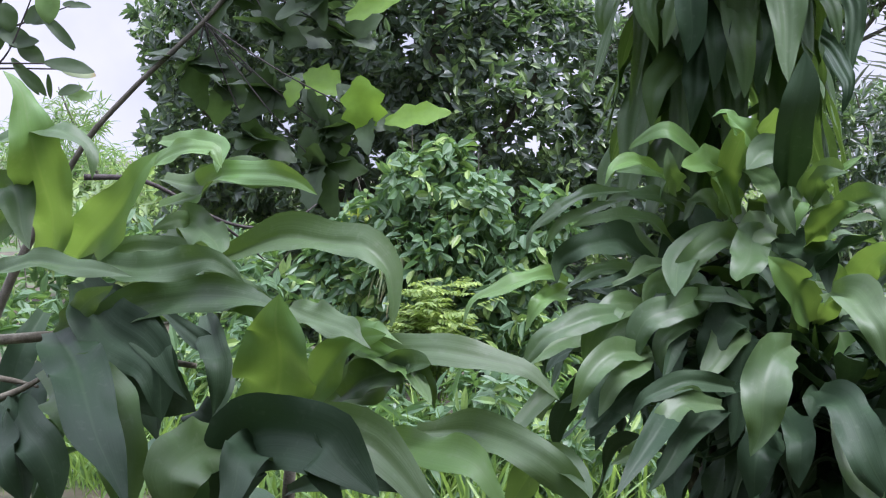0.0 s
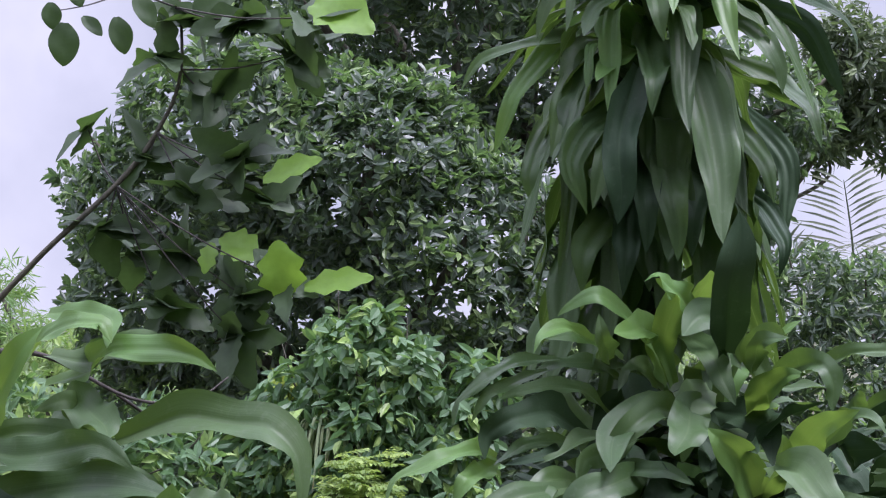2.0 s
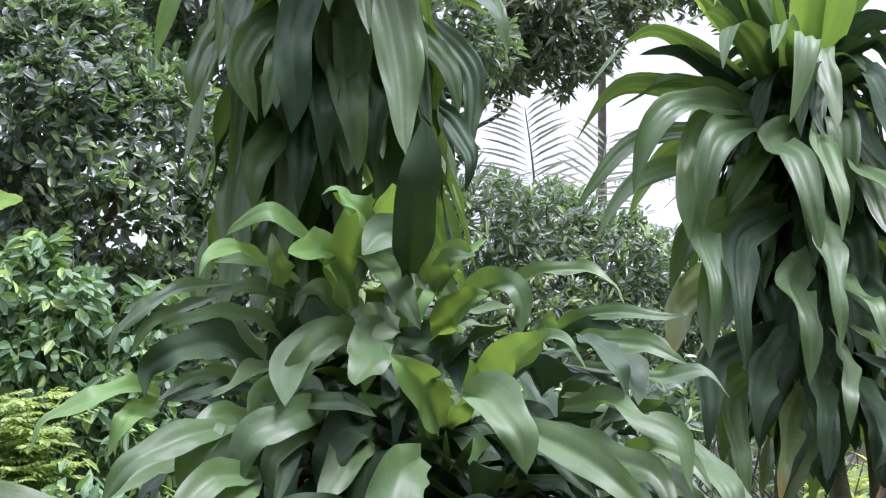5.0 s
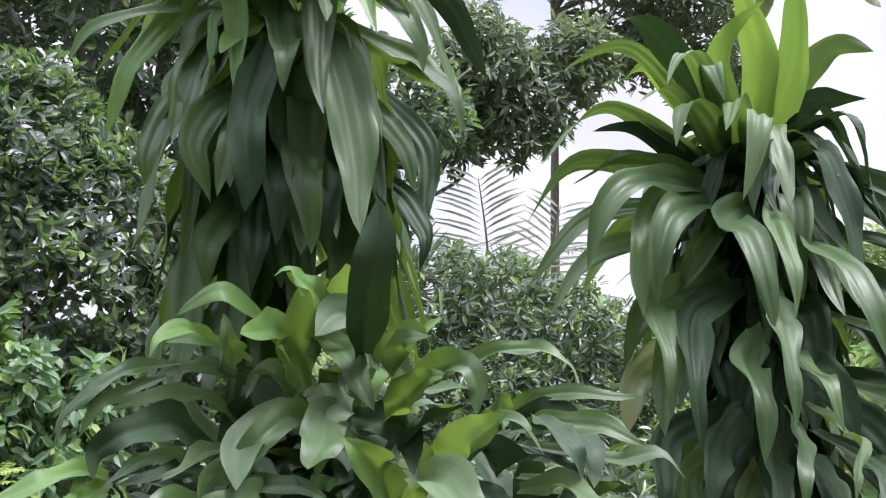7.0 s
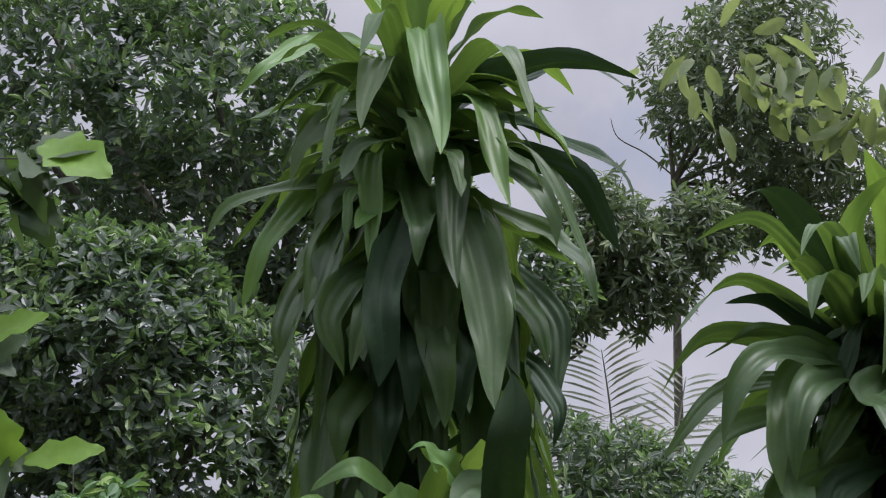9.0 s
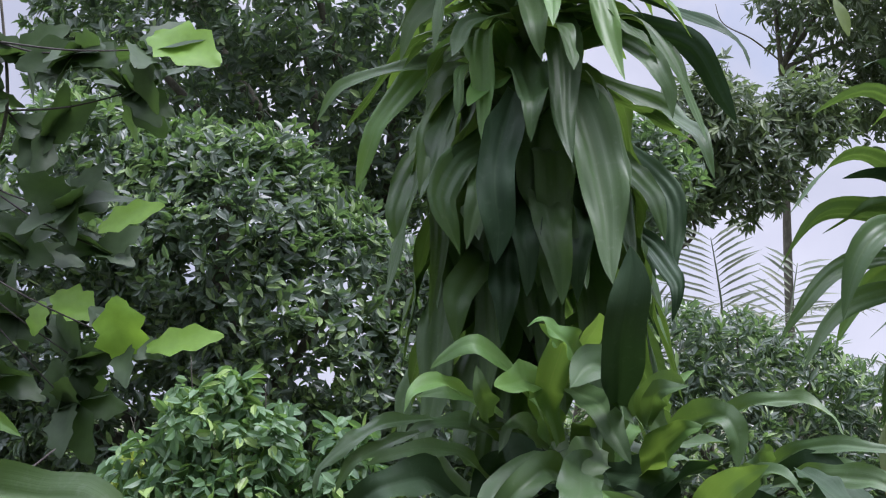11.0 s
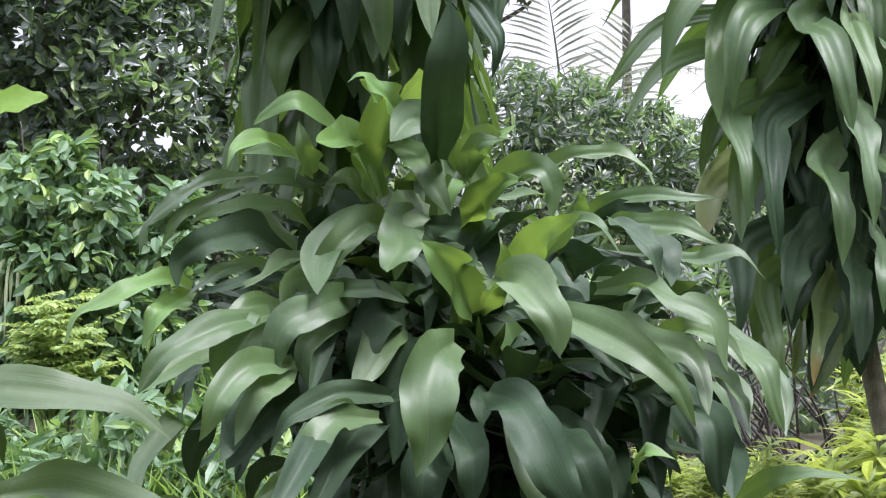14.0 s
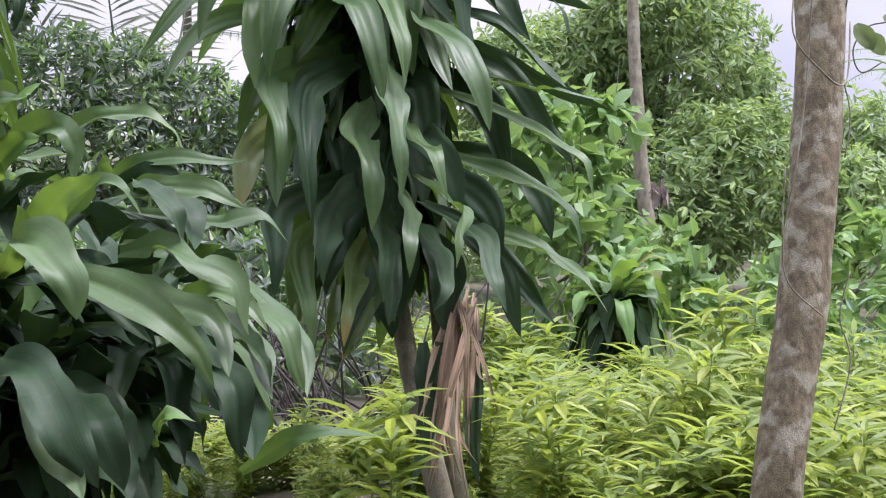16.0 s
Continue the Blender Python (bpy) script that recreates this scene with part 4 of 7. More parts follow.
blade(tall, [(0.17, 3.95, 2.59), (0.28, 4.09, 2.69), (0.43, 3.93, 2.71), (0.53, 3.85, 2.69), (0.62, 3.84, 2.63)], 0.055, 50, DARK_SHADED)
blade(tall, [(0.22, 4.02, 2.39), (0.42, 4.03, 2.29), (0.48, 3.82, 2.18), (0.52, 3.82, 2.08)], 0.077, 25, MATURE)
blade(tall, [(0.18, 4.04, 2.25), (0.32, 4.01, 2.15), (0.37, 3.80, 2.04), (0.39, 3.80, 1.93)], 0.078, 15, MATURE)
blade(tall, [(-0.01, 4.12, 2.24), (-0.15, 4.21, 2.14), (-0.15, 4.01, 1.98), (-0.17, 4.03, 1.74)], 0.061, 42, MATURE)
blade(tall, [(-0.02, 3.97, 2.76), (-0.19, 4.22, 2.86), (-0.31, 4.03, 2.73), (-0.39, 4.04, 2.64)], 0.077, 30, YOUNG)
blade(tall, [(0.21, 4.11, 2.05), (0.39, 4.08, 1.95), (0.42, 3.87, 1.83), (0.41, 3.87, 1.74)], 0.073, 15, DARK_SHADED)
blade(tall, [(0.06, 4.07, 2.02), (0.02, 3.97, 1.92), (0.02, 3.77, 1.80), (-0.00, 3.77, 1.68)], 0.086, 10, DARK_SHADED)
blade(tall, [(0.08, 4.00, 2.18), (0.07, 3.89, 2.08), (0.05, 3.70, 1.93), (0.05, 3.70, 1.79)], 0.088, 10, DARK_SHADED)
filler(tall, [(0.117, 4.426, 1.606), (0.092, 4.190, 2.021), (0.078, 3.954, 2.452)], 34, 0.52, 0.115, rng, -1.0, (MATURE,), (0, 0.04))
filler(tall, [(0.077, 3.906, 2.450), (0.070, 3.749, 2.629)], 22, 0.55, 0.085, rng, -0.3, (MATURE, YOUNG), (0, 0.06))

filler(tall, [(0.114, 4.284, 1.867), (0.091, 4.111, 2.122), (0.076, 3.907, 2.408)], 30, 0.50, 0.120, rng, -1.0, (MATURE,), (0, 0.05))
filler(tall, [(0.120, 4.001, 2.022), (0.084, 3.781, 2.405)], 20, 0.42, 0.115, rng, -1.1, (MATURE,), (0, 0.0))

rosette(tall, (0.07, 3.78, 2.66), 20, 0.60, 0.064, rng, (MATURE, YOUNG, MATURE), (1.0, 0.1))
filler(tall, [(0.075, 3.92, 2.30), (0.065, 3.76, 2.62)], 18, 0.62, 0.078, rng, -0.35, (MATURE, MATURE, YOUNG), (0, 0.03))

# ---- the second tall one, with bare canes and a dry skirt ----
second = thing("second_dracaena", (2.057, 5.129, 0.000), "dracaena with long hanging leaves over pale canes and dry brown leaves", "plant")
tube("cane", [(2.036, 5.090, 0.000), (1.936, 5.185, 0.519), (1.894, 5.267, 0.830), (1.828, 5.369, 1.496), (1.778, 5.304, 2.316)], [0.05, 0.042, 0.036, 0.034, 0.026], CANE, second, wobble=0.1)
tube("cane", [(2.112, 5.181, 0.000), (2.033, 5.197, 0.476), (2.028, 5.229, 0.872), (1.963, 5.357, 1.497)], [0.05, 0.045, 0.035, 0.03], CANE, second, wobble=0.12)
leaf(second, (1.809, 5.398, 2.180), (1.718, 5.101, 2.504), (1.579, 4.896, 2.758), 0.135, -3, YOUNG)
leaf(second, (1.831, 5.403, 2.180), (1.842, 5.135, 2.508), (1.834, 4.964, 2.802), 0.135, -36, YOUNG)
leaf(second, (1.750, 5.310, 2.171), (1.573, 5.067, 2.487), (1.679, 4.884, 2.673), 0.103, -19, YOUNG)
leaf(second, (1.741, 5.362, 2.227), (1.329, 4.906, 2.563), (1.116, 4.717, 2.544), 0.113, 27, DARK_SHADED)
leaf(second, (1.717, 5.298, 2.181), (1.415, 4.804, 2.479), (1.292, 4.667, 2.360), 0.098, 15, MATURE)
leaf(second, (1.768, 5.457, 2.199), (1.282, 5.067, 2.527), (1.041, 5.055, 2.463), 0.083, 31, MATURE)
leaf(second, (1.728, 5.301, 2.181), (1.471, 4.830, 2.443), (1.476, 4.726, 2.315), 0.090, 8, MATURE)
leaf(second, (1.741, 5.319, 2.143), (1.558, 4.814, 2.335), (1.469, 4.686, 2.219), 0.112, 7, MATURE)
leaf(second, (1.734, 5.225, 2.180), (1.582, 4.692, 2.277), (1.494, 4.625, 2.001), 0.112, -13, MATURE)
leaf(second, (1.719, 5.313, 2.143), (1.405, 4.783, 2.321), (1.327, 4.675, 2.166), 0.119, 22, MATURE)
leaf(second, (1.749, 5.484, 2.121), (1.200, 5.057, 2.328), (0.955, 5.022, 2.142), 0.098, 37, MATURE)
leaf(second, (1.698, 5.309, 2.144), (1.382, 4.911, 2.378), (1.240, 4.827, 2.326), 0.072, 26, MATURE)
leaf(second, (1.725, 5.412, 2.094), (1.110, 5.039, 2.149), (0.896, 4.938, 1.952), 0.108, 42, MATURE)
leaf(second, (1.699, 5.325, 2.105), (1.272, 5.054, 2.174), (1.052, 4.982, 2.079), 0.068, 48, MATURE)
leaf(second, (1.655, 5.255, 2.060), (1.199, 4.772, 2.064), (1.051, 4.707, 1.780), 0.109, -55, MATURE)
leaf(second, (1.730, 5.512, 2.042), (1.156, 5.116, 1.984), (0.906, 5.024, 1.747), 0.089, -52, MATURE)
leaf(second, (1.652, 5.189, 2.033), (1.318, 4.756, 1.963), (1.274, 4.706, 1.674), 0.130, -37, MATURE)
leaf(second, (1.642, 5.373, 1.950), (1.167, 5.009, 1.856), (0.974, 4.913, 1.641), 0.082, -55, MATURE)
leaf(second, (1.679, 5.284, 2.002), (1.484, 4.973, 1.894), (1.372, 4.958, 1.679), 0.100, -42, MATURE)
leaf(second, (1.750, 5.497, 2.092), (1.370, 5.189, 2.269), (1.142, 5.078, 2.255), 0.083, 40, DARK_SHADED)
leaf(second, (1.769, 5.469, 2.169), (1.393, 5.175, 2.504), (1.235, 5.103, 2.419), 0.097, 40, YOUNG)
leaf(second, (1.774, 5.518, 2.052), (1.340, 5.313, 1.958), (1.164, 5.296, 1.735), 0.104, -68, YOUNG)
leaf(second, (1.838, 5.502, 2.131), (1.975, 5.331, 2.269), (2.127, 5.347, 2.151), 0.124, -47, MATURE)
leaf(second, (1.858, 5.490, 2.169), (2.006, 5.282, 2.421), (2.189, 5.266, 2.435), 0.124, -44, DARK_SHADED)
leaf(second, (1.858, 5.490, 2.169), (2.048, 5.322, 2.579), (2.231, 5.303, 2.613), 0.127, -53, MATURE)
leaf(second, (1.593, 5.428, 1.906), (1.324, 5.156, 1.666), (1.256, 5.070, 1.474), 0.093, -40, MATURE)
leaf(second, (1.646, 5.233, 1.853), (1.369, 4.908, 1.604), (1.310, 4.760, 1.269), 0.127, -32, MATURE)
# hanging leaves on the shaded side, with that shade in their darker colour
leaf(second, (1.831, 5.041, 1.527), (1.850, 4.778, 1.434), (1.895, 4.659, 1.259), 0.112, 42, DARK_SHADED)
leaf(second, (1.665, 5.149, 1.363), (1.548, 4.910, 1.175), (1.490, 4.815, 0.973), 0.135, -16, DARK_SHADED)
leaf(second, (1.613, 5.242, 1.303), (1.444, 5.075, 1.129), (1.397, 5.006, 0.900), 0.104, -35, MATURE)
leaf(second, (1.694, 5.100, 1.109), (1.598, 4.861, 0.967), (1.533, 4.770, 0.787), 0.100, -10, DARK_SHADED)
leaf(second, (1.728, 5.027, 1.230), (1.666, 4.774, 1.086), (1.637, 4.671, 0.889), 0.099, 7, DARK_SHADED)
leaf(second, (1.999, 5.032, 1.223), (2.056, 4.789, 1.077), (2.127, 4.709, 0.831), 0.089, 48, DARK_SHADED)
leaf(second, (1.931, 5.077, 1.400), (1.998, 4.801, 1.284), (2.055, 4.712, 1.100), 0.113, 55, DARK_SHADED)
leaf(second, (1.986, 5.462, 1.871), (2.275, 5.212, 1.736), (2.472, 5.049, 1.385), 0.104, 70, DARK_SHADED)
leaf(second, (2.047, 5.445, 1.872), (2.376, 5.237, 1.719), (2.660, 5.132, 1.595), 0.091, -61, DARK_SHADED)
leaf(second, (2.001, 5.311, 1.456), (2.264, 5.082, 1.382), (2.336, 4.954, 1.129), 0.107, 65, DARK_SHADED)
leaf(second, (2.029, 5.413, 2.149), (2.180, 5.112, 2.005), (2.282, 4.987, 1.837), 0.128, 57, DARK_SHADED)
leaf(second, (2.012, 5.276, 1.251), (2.190, 5.046, 1.053), (2.351, 4.912, 0.847), 0.098, 60, DARK_SHADED)
leaf(second, (2.012, 5.355, 1.753), (2.144, 5.056, 1.588), (2.195, 4.929, 1.338), 0.119, 61, DARK_SHADED)
leaf(second, (2.072, 5.578, 2.238), (2.358, 5.413, 2.118), (2.653, 5.264, 1.978), 0.103, -58, DARK_SHADED)
leaf(second, (1.835, 5.230, 1.686), (1.863, 4.972, 1.659), (1.880, 4.848, 1.414), 0.128, 45, DARK_SHADED)
leaf(second, (1.700, 5.266, 1.647), (1.699, 5.076, 1.490), (1.611, 4.986, 1.264), 0.130, 0, DARK_SHADED)
leaf(second, (1.838, 5.161, 1.250), (1.799, 4.986, 1.103), (1.771, 4.876, 0.880), 0.130, 8, DARK_SHADED)
leaf(second, (1.932, 5.120, 1.149), (1.944, 4.933, 1.024), (1.913, 4.833, 0.841), 0.130, 25, DARK_SHADED)
leaf(second, (1.646, 5.354, 1.551), (1.666, 5.154, 1.393), (1.688, 5.025, 1.144), 0.132, 34, DARK_SHADED)
blade(second, [(1.71, 5.12, 2.05), (1.52, 4.82, 1.95), (1.55, 4.66, 1.90), (1.56, 4.57, 1.78), (1.57, 4.55, 1.60)], 0.128, 10, MATURE)
blade(second, [(1.77, 5.12, 2.05), (1.68, 4.83, 1.95), (1.65, 4.61, 1.80), (1.65, 4.58, 1.64)], 0.102, 15, MATURE)
blade(second, [(1.76, 5.06, 1.77), (1.65, 4.67, 1.67), (1.60, 4.44, 1.48), (1.59, 4.42, 1.31)], 0.127, 5, MATURE)
blade(second, [(1.72, 5.06, 1.61), (1.54, 4.68, 1.51), (1.50, 4.46, 1.40), (1.49, 4.44, 1.21)], 0.127, 10, MATURE)
blade(second, [(1.84, 5.09, 1.93), (1.83, 4.74, 1.83), (1.85, 4.58, 1.78), (1.86, 4.49, 1.67), (1.89, 4.47, 1.51)], 0.122, 15, MATURE)
blade(second, [(1.80, 5.07, 1.58), (1.73, 4.69, 1.48), (1.73, 4.46, 1.44), (1.76, 4.43, 1.30)], 0.106, 15, MATURE)
blade(second, [(1.64, 5.18, 2.12), (1.34, 4.96, 2.02), (1.27, 4.83, 1.88), (1.22, 4.75, 1.75), (1.22, 4.74, 1.64)], 0.117, 15, MATURE)
blade(second, [(1.62, 5.13, 1.79), (1.30, 4.85, 1.69), (1.26, 4.63, 1.52), (1.26, 4.60, 1.33)], 0.115, 10, MATURE)
blade(second, [(1.67, 5.12, 1.75), (1.42, 4.82, 1.65), (1.35, 4.60, 1.45), (1.35, 4.58, 1.23)], 0.122, 10, DARK_SHADED)
blade(second, [(1.78, 5.04, 1.36), (1.70, 4.63, 1.26), (1.64, 4.42, 1.18), (1.62, 4.40, 1.07)], 0.095, 5, MATURE)
blade(second, [(1.85, 5.03, 1.36), (1.86, 4.59, 1.26), (1.77, 4.39, 1.19), (1.75, 4.37, 1.10)], 0.082, 5, MATURE)
blade(second, [(1.89, 5.06, 1.27), (1.97, 4.67, 1.17), (1.92, 4.45, 1.05), (1.94, 4.42, 0.95)], 0.104, 15, DARK_SHADED)
blade(second, [(1.70, 5.10, 1.36), (1.49, 4.78, 1.26), (1.41, 4.57, 1.16), (1.40, 4.55, 1.04)], 0.130, 10, DARK_SHADED)
blade(second, [(1.72, 5.10, 1.18), (1.54, 4.76, 1.07), (1.46, 4.55, 0.96), (1.45, 4.53, 0.85)], 0.097, 10, BROWNED)
blade(second, [(1.67, 5.13, 1.24), (1.40, 4.85, 1.14), (1.35, 4.63, 0.98), (1.36, 4.60, 0.84)], 0.098, 10, MATURE)
blade(second, [(1.75, 5.07, 1.32), (1.62, 4.70, 1.22), (1.57, 4.48, 1.11), (1.56, 4.46, 0.99)], 0.103, 10, DARK_SHADED)
blade(second, [(1.96, 5.18, 1.97), (2.14, 4.97, 1.87), (2.25, 4.79, 1.70), (2.31, 4.69, 1.60), (2.34, 4.67, 1.52)], 0.085, 40, DARK_SHADED)
blade(second, [(1.96, 5.13, 1.66), (2.13, 4.86, 1.56), (2.22, 4.68, 1.48), (2.29, 4.58, 1.42), (2.31, 4.56, 1.29)], 0.083, 40, MATURE)
blade(second, [(1.97, 5.13, 1.77), (2.16, 4.86, 1.67), (2.21, 4.62, 1.65), (2.35, 4.57, 1.62)], 0.062, 55, MATURE)
blade(second, [(1.98, 5.12, 1.44), (2.20, 4.83, 1.33), (2.24, 4.59, 1.26), (2.27, 4.56, 1.14)], 0.090, 30, MATURE)
blade(second, [(2.00, 5.11, 1.21), (2.24, 4.80, 1.11), (2.29, 4.56, 1.01), (2.35, 4.53, 0.92)], 0.090, 35, MATURE)
blade(second, [(1.95, 5.19, 2.15), (2.11, 4.99, 2.05), (2.19, 4.83, 2.00), (2.26, 4.72, 1.92), (2.28, 4.70, 1.83)], 0.078, 50, DARK_SHADED)
blade(second, [(1.66, 5.28, 1.59), (1.39, 5.23, 1.49), (1.25, 5.04, 1.42), (1.22, 5.02, 1.25)], 0.132, 15, PALE)
blade(second, [(1.83, 5.07, 1.22), (1.82, 4.70, 1.12), (1.76, 4.48, 1.03), (1.71, 4.48, 0.96)], 0.104, 15, DARK_SHADED)
blade(second, [(1.65, 5.16, 1.36), (1.36, 4.92, 1.26), (1.30, 4.70, 1.13), (1.27, 4.68, 0.99)], 0.106, 15, DARK_SHADED)
# core leaves, mostly darkened so the plant's inside looks shaded
filler(second, [(1.881, 5.381, 1.029), (1.826, 5.399, 1.600), (1.795, 5.365, 2.119)], 100, 0.40, 0.105, rng, -0.95, (DARK_SHADED,), (0.02, 0.05))
filler(second, [(1.796, 5.350, 2.018), (1.778, 5.304, 2.316)], 40, 0.55, 0.085, rng, -0.35, (DARK_SHADED, MATURE), (0.03, 0.08))
filler(second, [(1.905, 5.330, 0.976), (1.826, 5.310, 1.600), (1.795, 5.276, 2.119)], 170, 0.36, 0.118, rng, -0.9, (DARK_SHADED, MATURE, DARK_SHADED), (0, 0.02))
leaf(second, (2.044, 5.052, 1.000), (1.832, 4.664, 0.773), (1.772, 4.588, 0.381), 0.025, -7, DRY)
leaf(second, (2.094, 5.046, 0.926), (1.842, 4.580, 0.762), (1.733, 4.563, 0.373), 0.028, -13, DRY)
leaf(second, (2.086, 5.087, 0.968), (1.823, 4.625, 0.711), (1.817, 4.509, 0.360), 0.026, 0, DRY)
leaf(second, (2.101, 5.056, 0.897), (1.895, 4.591, 0.701), (1.874, 4.586, 0.524), 0.019, 0, DRY)
leaf(second, (2.090, 5.049, 0.945), (1.839, 4.574, 0.606), (1.842, 4.486, 0.347), 0.024, 2, DRY)
leaf(second, (2.040, 5.083, 0.987), (1.770, 4.592, 0.623), (1.751, 4.576, 0.488), 0.024, -5, DRY)
leaf(second, (2.000, 5.017, 0.920), (1.785, 4.549, 0.573), (1.804, 4.496, 0.473), 0.021, 6, DRY)
leaf(second, (2.070, 5.072, 0.960), (1.921, 4.677, 0.660), (1.896, 4.603, 0.464), 0.016, 8, DRY)
leaf(second, (2.095, 5.025, 0.891), (1.966, 4.691, 0.717), (2.001, 4.650, 0.704), 0.020, 19, DRY)
leaf(second, (2.017, 5.017, 0.938), (1.944, 4.763, 0.859), (1.918, 4.671, 0.730), 0.016, 16, DRY)
leaf(second, (1.863, 4.792, 0.812), (1.793, 4.715, 0.611), (1.718, 4.647, 0.358), 0.073, -21, DARK_SHADED)
leaf(second, (2.007, 5.118, 0.946), (1.859, 4.705, 0.653), (1.752, 4.590, 0.369), 0.020, -1, DRY)
leaf(second, (1.825, 4.850, 0.805), (1.803, 4.755, 0.676), (1.794, 4.704, 0.541), 0.074, 22, DARK_SHADED)
leaf(second, (2.002, 4.808, 0.808), (1.956, 4.710, 0.606), (1.941, 4.644, 0.363), 0.062, 12, DARK_SHADED)
leaf(second, (1.604, 5.111, 0.981), (1.562, 5.029, 0.893), (1.547, 5.018, 0.798), 0.048, -16, BROWNED)
leaf(second, (1.680, 4.997, 0.950), (1.590, 4.846, 0.855), (1.528, 4.819, 0.767), 0.086, -28, BROWNED)
leaf(second, (1.465, 5.163, 0.983), (1.460, 5.067, 0.894), (1.420, 5.033, 0.803), 0.067, -1, BROWNED)
leaf(second, (2.050, 5.096, 0.983), (1.787, 4.686, 0.732), (1.721, 4.568, 0.586), 0.021, -13, DRY)
leaf(second, (2.053, 5.116, 0.905), (1.860, 4.542, 0.862), (1.828, 4.505, 0.566), 0.024, 4, DRY)
leaf(second, (2.004, 5.024, 0.963), (1.766, 4.462, 0.611), (1.680, 4.512, 0.473), 0.024, -9, DRY)
leaf(second, (2.050, 5.049, 0.886), (1.941, 4.626, 0.782), (2.001, 4.617, 0.579), 0.018, 19, DRY)
leaf(second, (1.988, 4.943, 0.944), (1.846, 4.569, 0.583), (1.882, 4.496, 0.463), 0.023, 17, DRY)
leaf(second, (2.003, 5.042, 0.980), (1.777, 4.690, 0.635), (1.678, 4.641, 0.566), 0.018, -7, DRY)
leaf(second, (2.102, 5.089, 0.899), (1.777, 4.494, 0.624), (1.812, 4.457, 0.428), 0.026, 0, DRY)

filler(second, [(1.84, 5.33, 1.75), (1.81, 5.25, 2.30)], 40, 0.62, 0.100, rng, -0.75, (MATURE, DARK_SHADED), (-0.03, -0.04))

# ---- the near one, with the widest leaves ----
near = thing("near_dracaena", (-1.022, 2.536, 0.000), "broad-leaved dracaena with light green rosettes and leaning grey canes", "plant")
tube("cane", [(-1.020, 2.566, 0.000), (-1.213, 2.789, 0.624), (-1.292, 2.721, 1.251)], [0.02, 0.016, 0.012], LIMB, near)
tube("cane", [(-0.851, 2.500, 0.000), (-0.828, 2.552, 0.525), (-0.794, 2.481, 0.949)], [0.02, 0.016, 0.012], LIMB, near)
tube("cane", [(-1.509, 2.457, 1.171), (-1.330, 2.439, 1.190), (-1.251, 2.449, 1.202)], [0.0120, 0.0110, 0.0080], CANE, near, sides=7, wobble=0.12)
tube("cane", [(-1.248, 2.505, 1.152), (-1.134, 2.499, 1.152), (-1.000, 2.495, 1.140)], [0.0120, 0.0100, 0.0060], CANE, near, sides=7, wobble=0.12)
tube("cane", [(-1.437, 2.361, 1.049), (-1.327, 2.355, 1.090), (-1.256, 2.351, 1.132)], [0.0080, 0.0070, 0.0040], CANE, near, sides=7, wobble=0.12)
tube("cane", [(-1.456, 2.400, 1.117), (-1.354, 2.389, 1.108), (-1.292, 2.382, 1.098)], [0.0070, 0.0060, 0.0030], CANE, near, sides=7, wobble=0.12)
tube("cane", [(-1.252, 2.428, 1.139), (-1.202, 2.432, 1.220), (-1.126, 2.438, 1.304)], [0.0060, 0.0060, 0.0040], CANE, near, sides=7, wobble=0.12)
tube("cane", [(-1.430, 2.507, 1.003), (-1.356, 2.505, 1.065), (-1.319, 2.513, 1.172)], [0.0040, 0.0040, 0.0020], CANE, near, sides=7, wobble=0.12)
# leaves low in the plant, dark in colour to show the shade there
leaf(near, (-1.251, 2.506, 1.298), (-1.018, 2.271, 1.223), (-0.913, 2.181, 1.128), 0.084, 43, DARK_SHADED)
leaf(near, (-1.282, 2.436, 1.203), (-1.045, 2.032, 1.148), (-0.904, 1.854, 0.980), 0.122, 16, DARK_SHADED)
leaf(near, (-1.090, 2.539, 1.248), (-0.926, 2.418, 1.155), (-0.914, 2.328, 1.051), 0.045, 30, DARK_SHADED)
leaf(near, (-0.763, 2.234, 1.021), (-0.776, 2.017, 1.051), (-0.785, 1.928, 0.960), 0.087, -32, DARK_SHADED)
leaf(near, (-1.328, 2.495, 1.130), (-1.286, 2.266, 1.007), (-1.232, 2.174, 0.888), 0.077, -11, DARK_SHADED)
leaf(near, (-0.822, 2.274, 0.992), (-0.678, 2.106, 1.073), (-0.580, 2.020, 0.970), 0.072, 48, DARK_SHADED)
leaf(near, (-0.760, 2.332, 0.927), (-0.626, 2.254, 0.977), (-0.459, 2.193, 0.962), 0.058, 66, DARK_SHADED)
leaf(near, (-1.373, 2.599, 1.226), (-1.398, 2.515, 1.123), (-1.407, 2.429, 0.994), 0.073, -40, DARK_SHADED)
leaf(near, (-1.255, 2.590, 1.231), (-1.131, 2.494, 1.111), (-1.047, 2.400, 0.993), 0.094, 33, DARK_SHADED)
leaf(near, (-0.961, 2.434, 1.028), (-0.966, 2.406, 1.063), (-0.857, 2.322, 0.995), 0.081, 44, DARK_SHADED)
blade(near, [(-1.33, 2.52, 1.33), (-1.28, 2.42, 1.44), (-1.27, 2.32, 1.58), (-1.31, 2.32, 1.68), (-1.35, 2.31, 1.72)], 0.126, 10, YOUNG)
blade(near, [(-1.47, 2.46, 1.56), (-1.33, 2.38, 1.61), (-1.22, 2.28, 1.61), (-1.16, 2.28, 1.58), (-1.15, 2.27, 1.52)], 0.055, 55, MATURE)
blade(near, [(-1.28, 2.53, 1.34), (-1.16, 2.40, 1.44), (-1.08, 2.34, 1.52), (-1.03, 2.34, 1.57)], 0.113, 10, YOUNG)
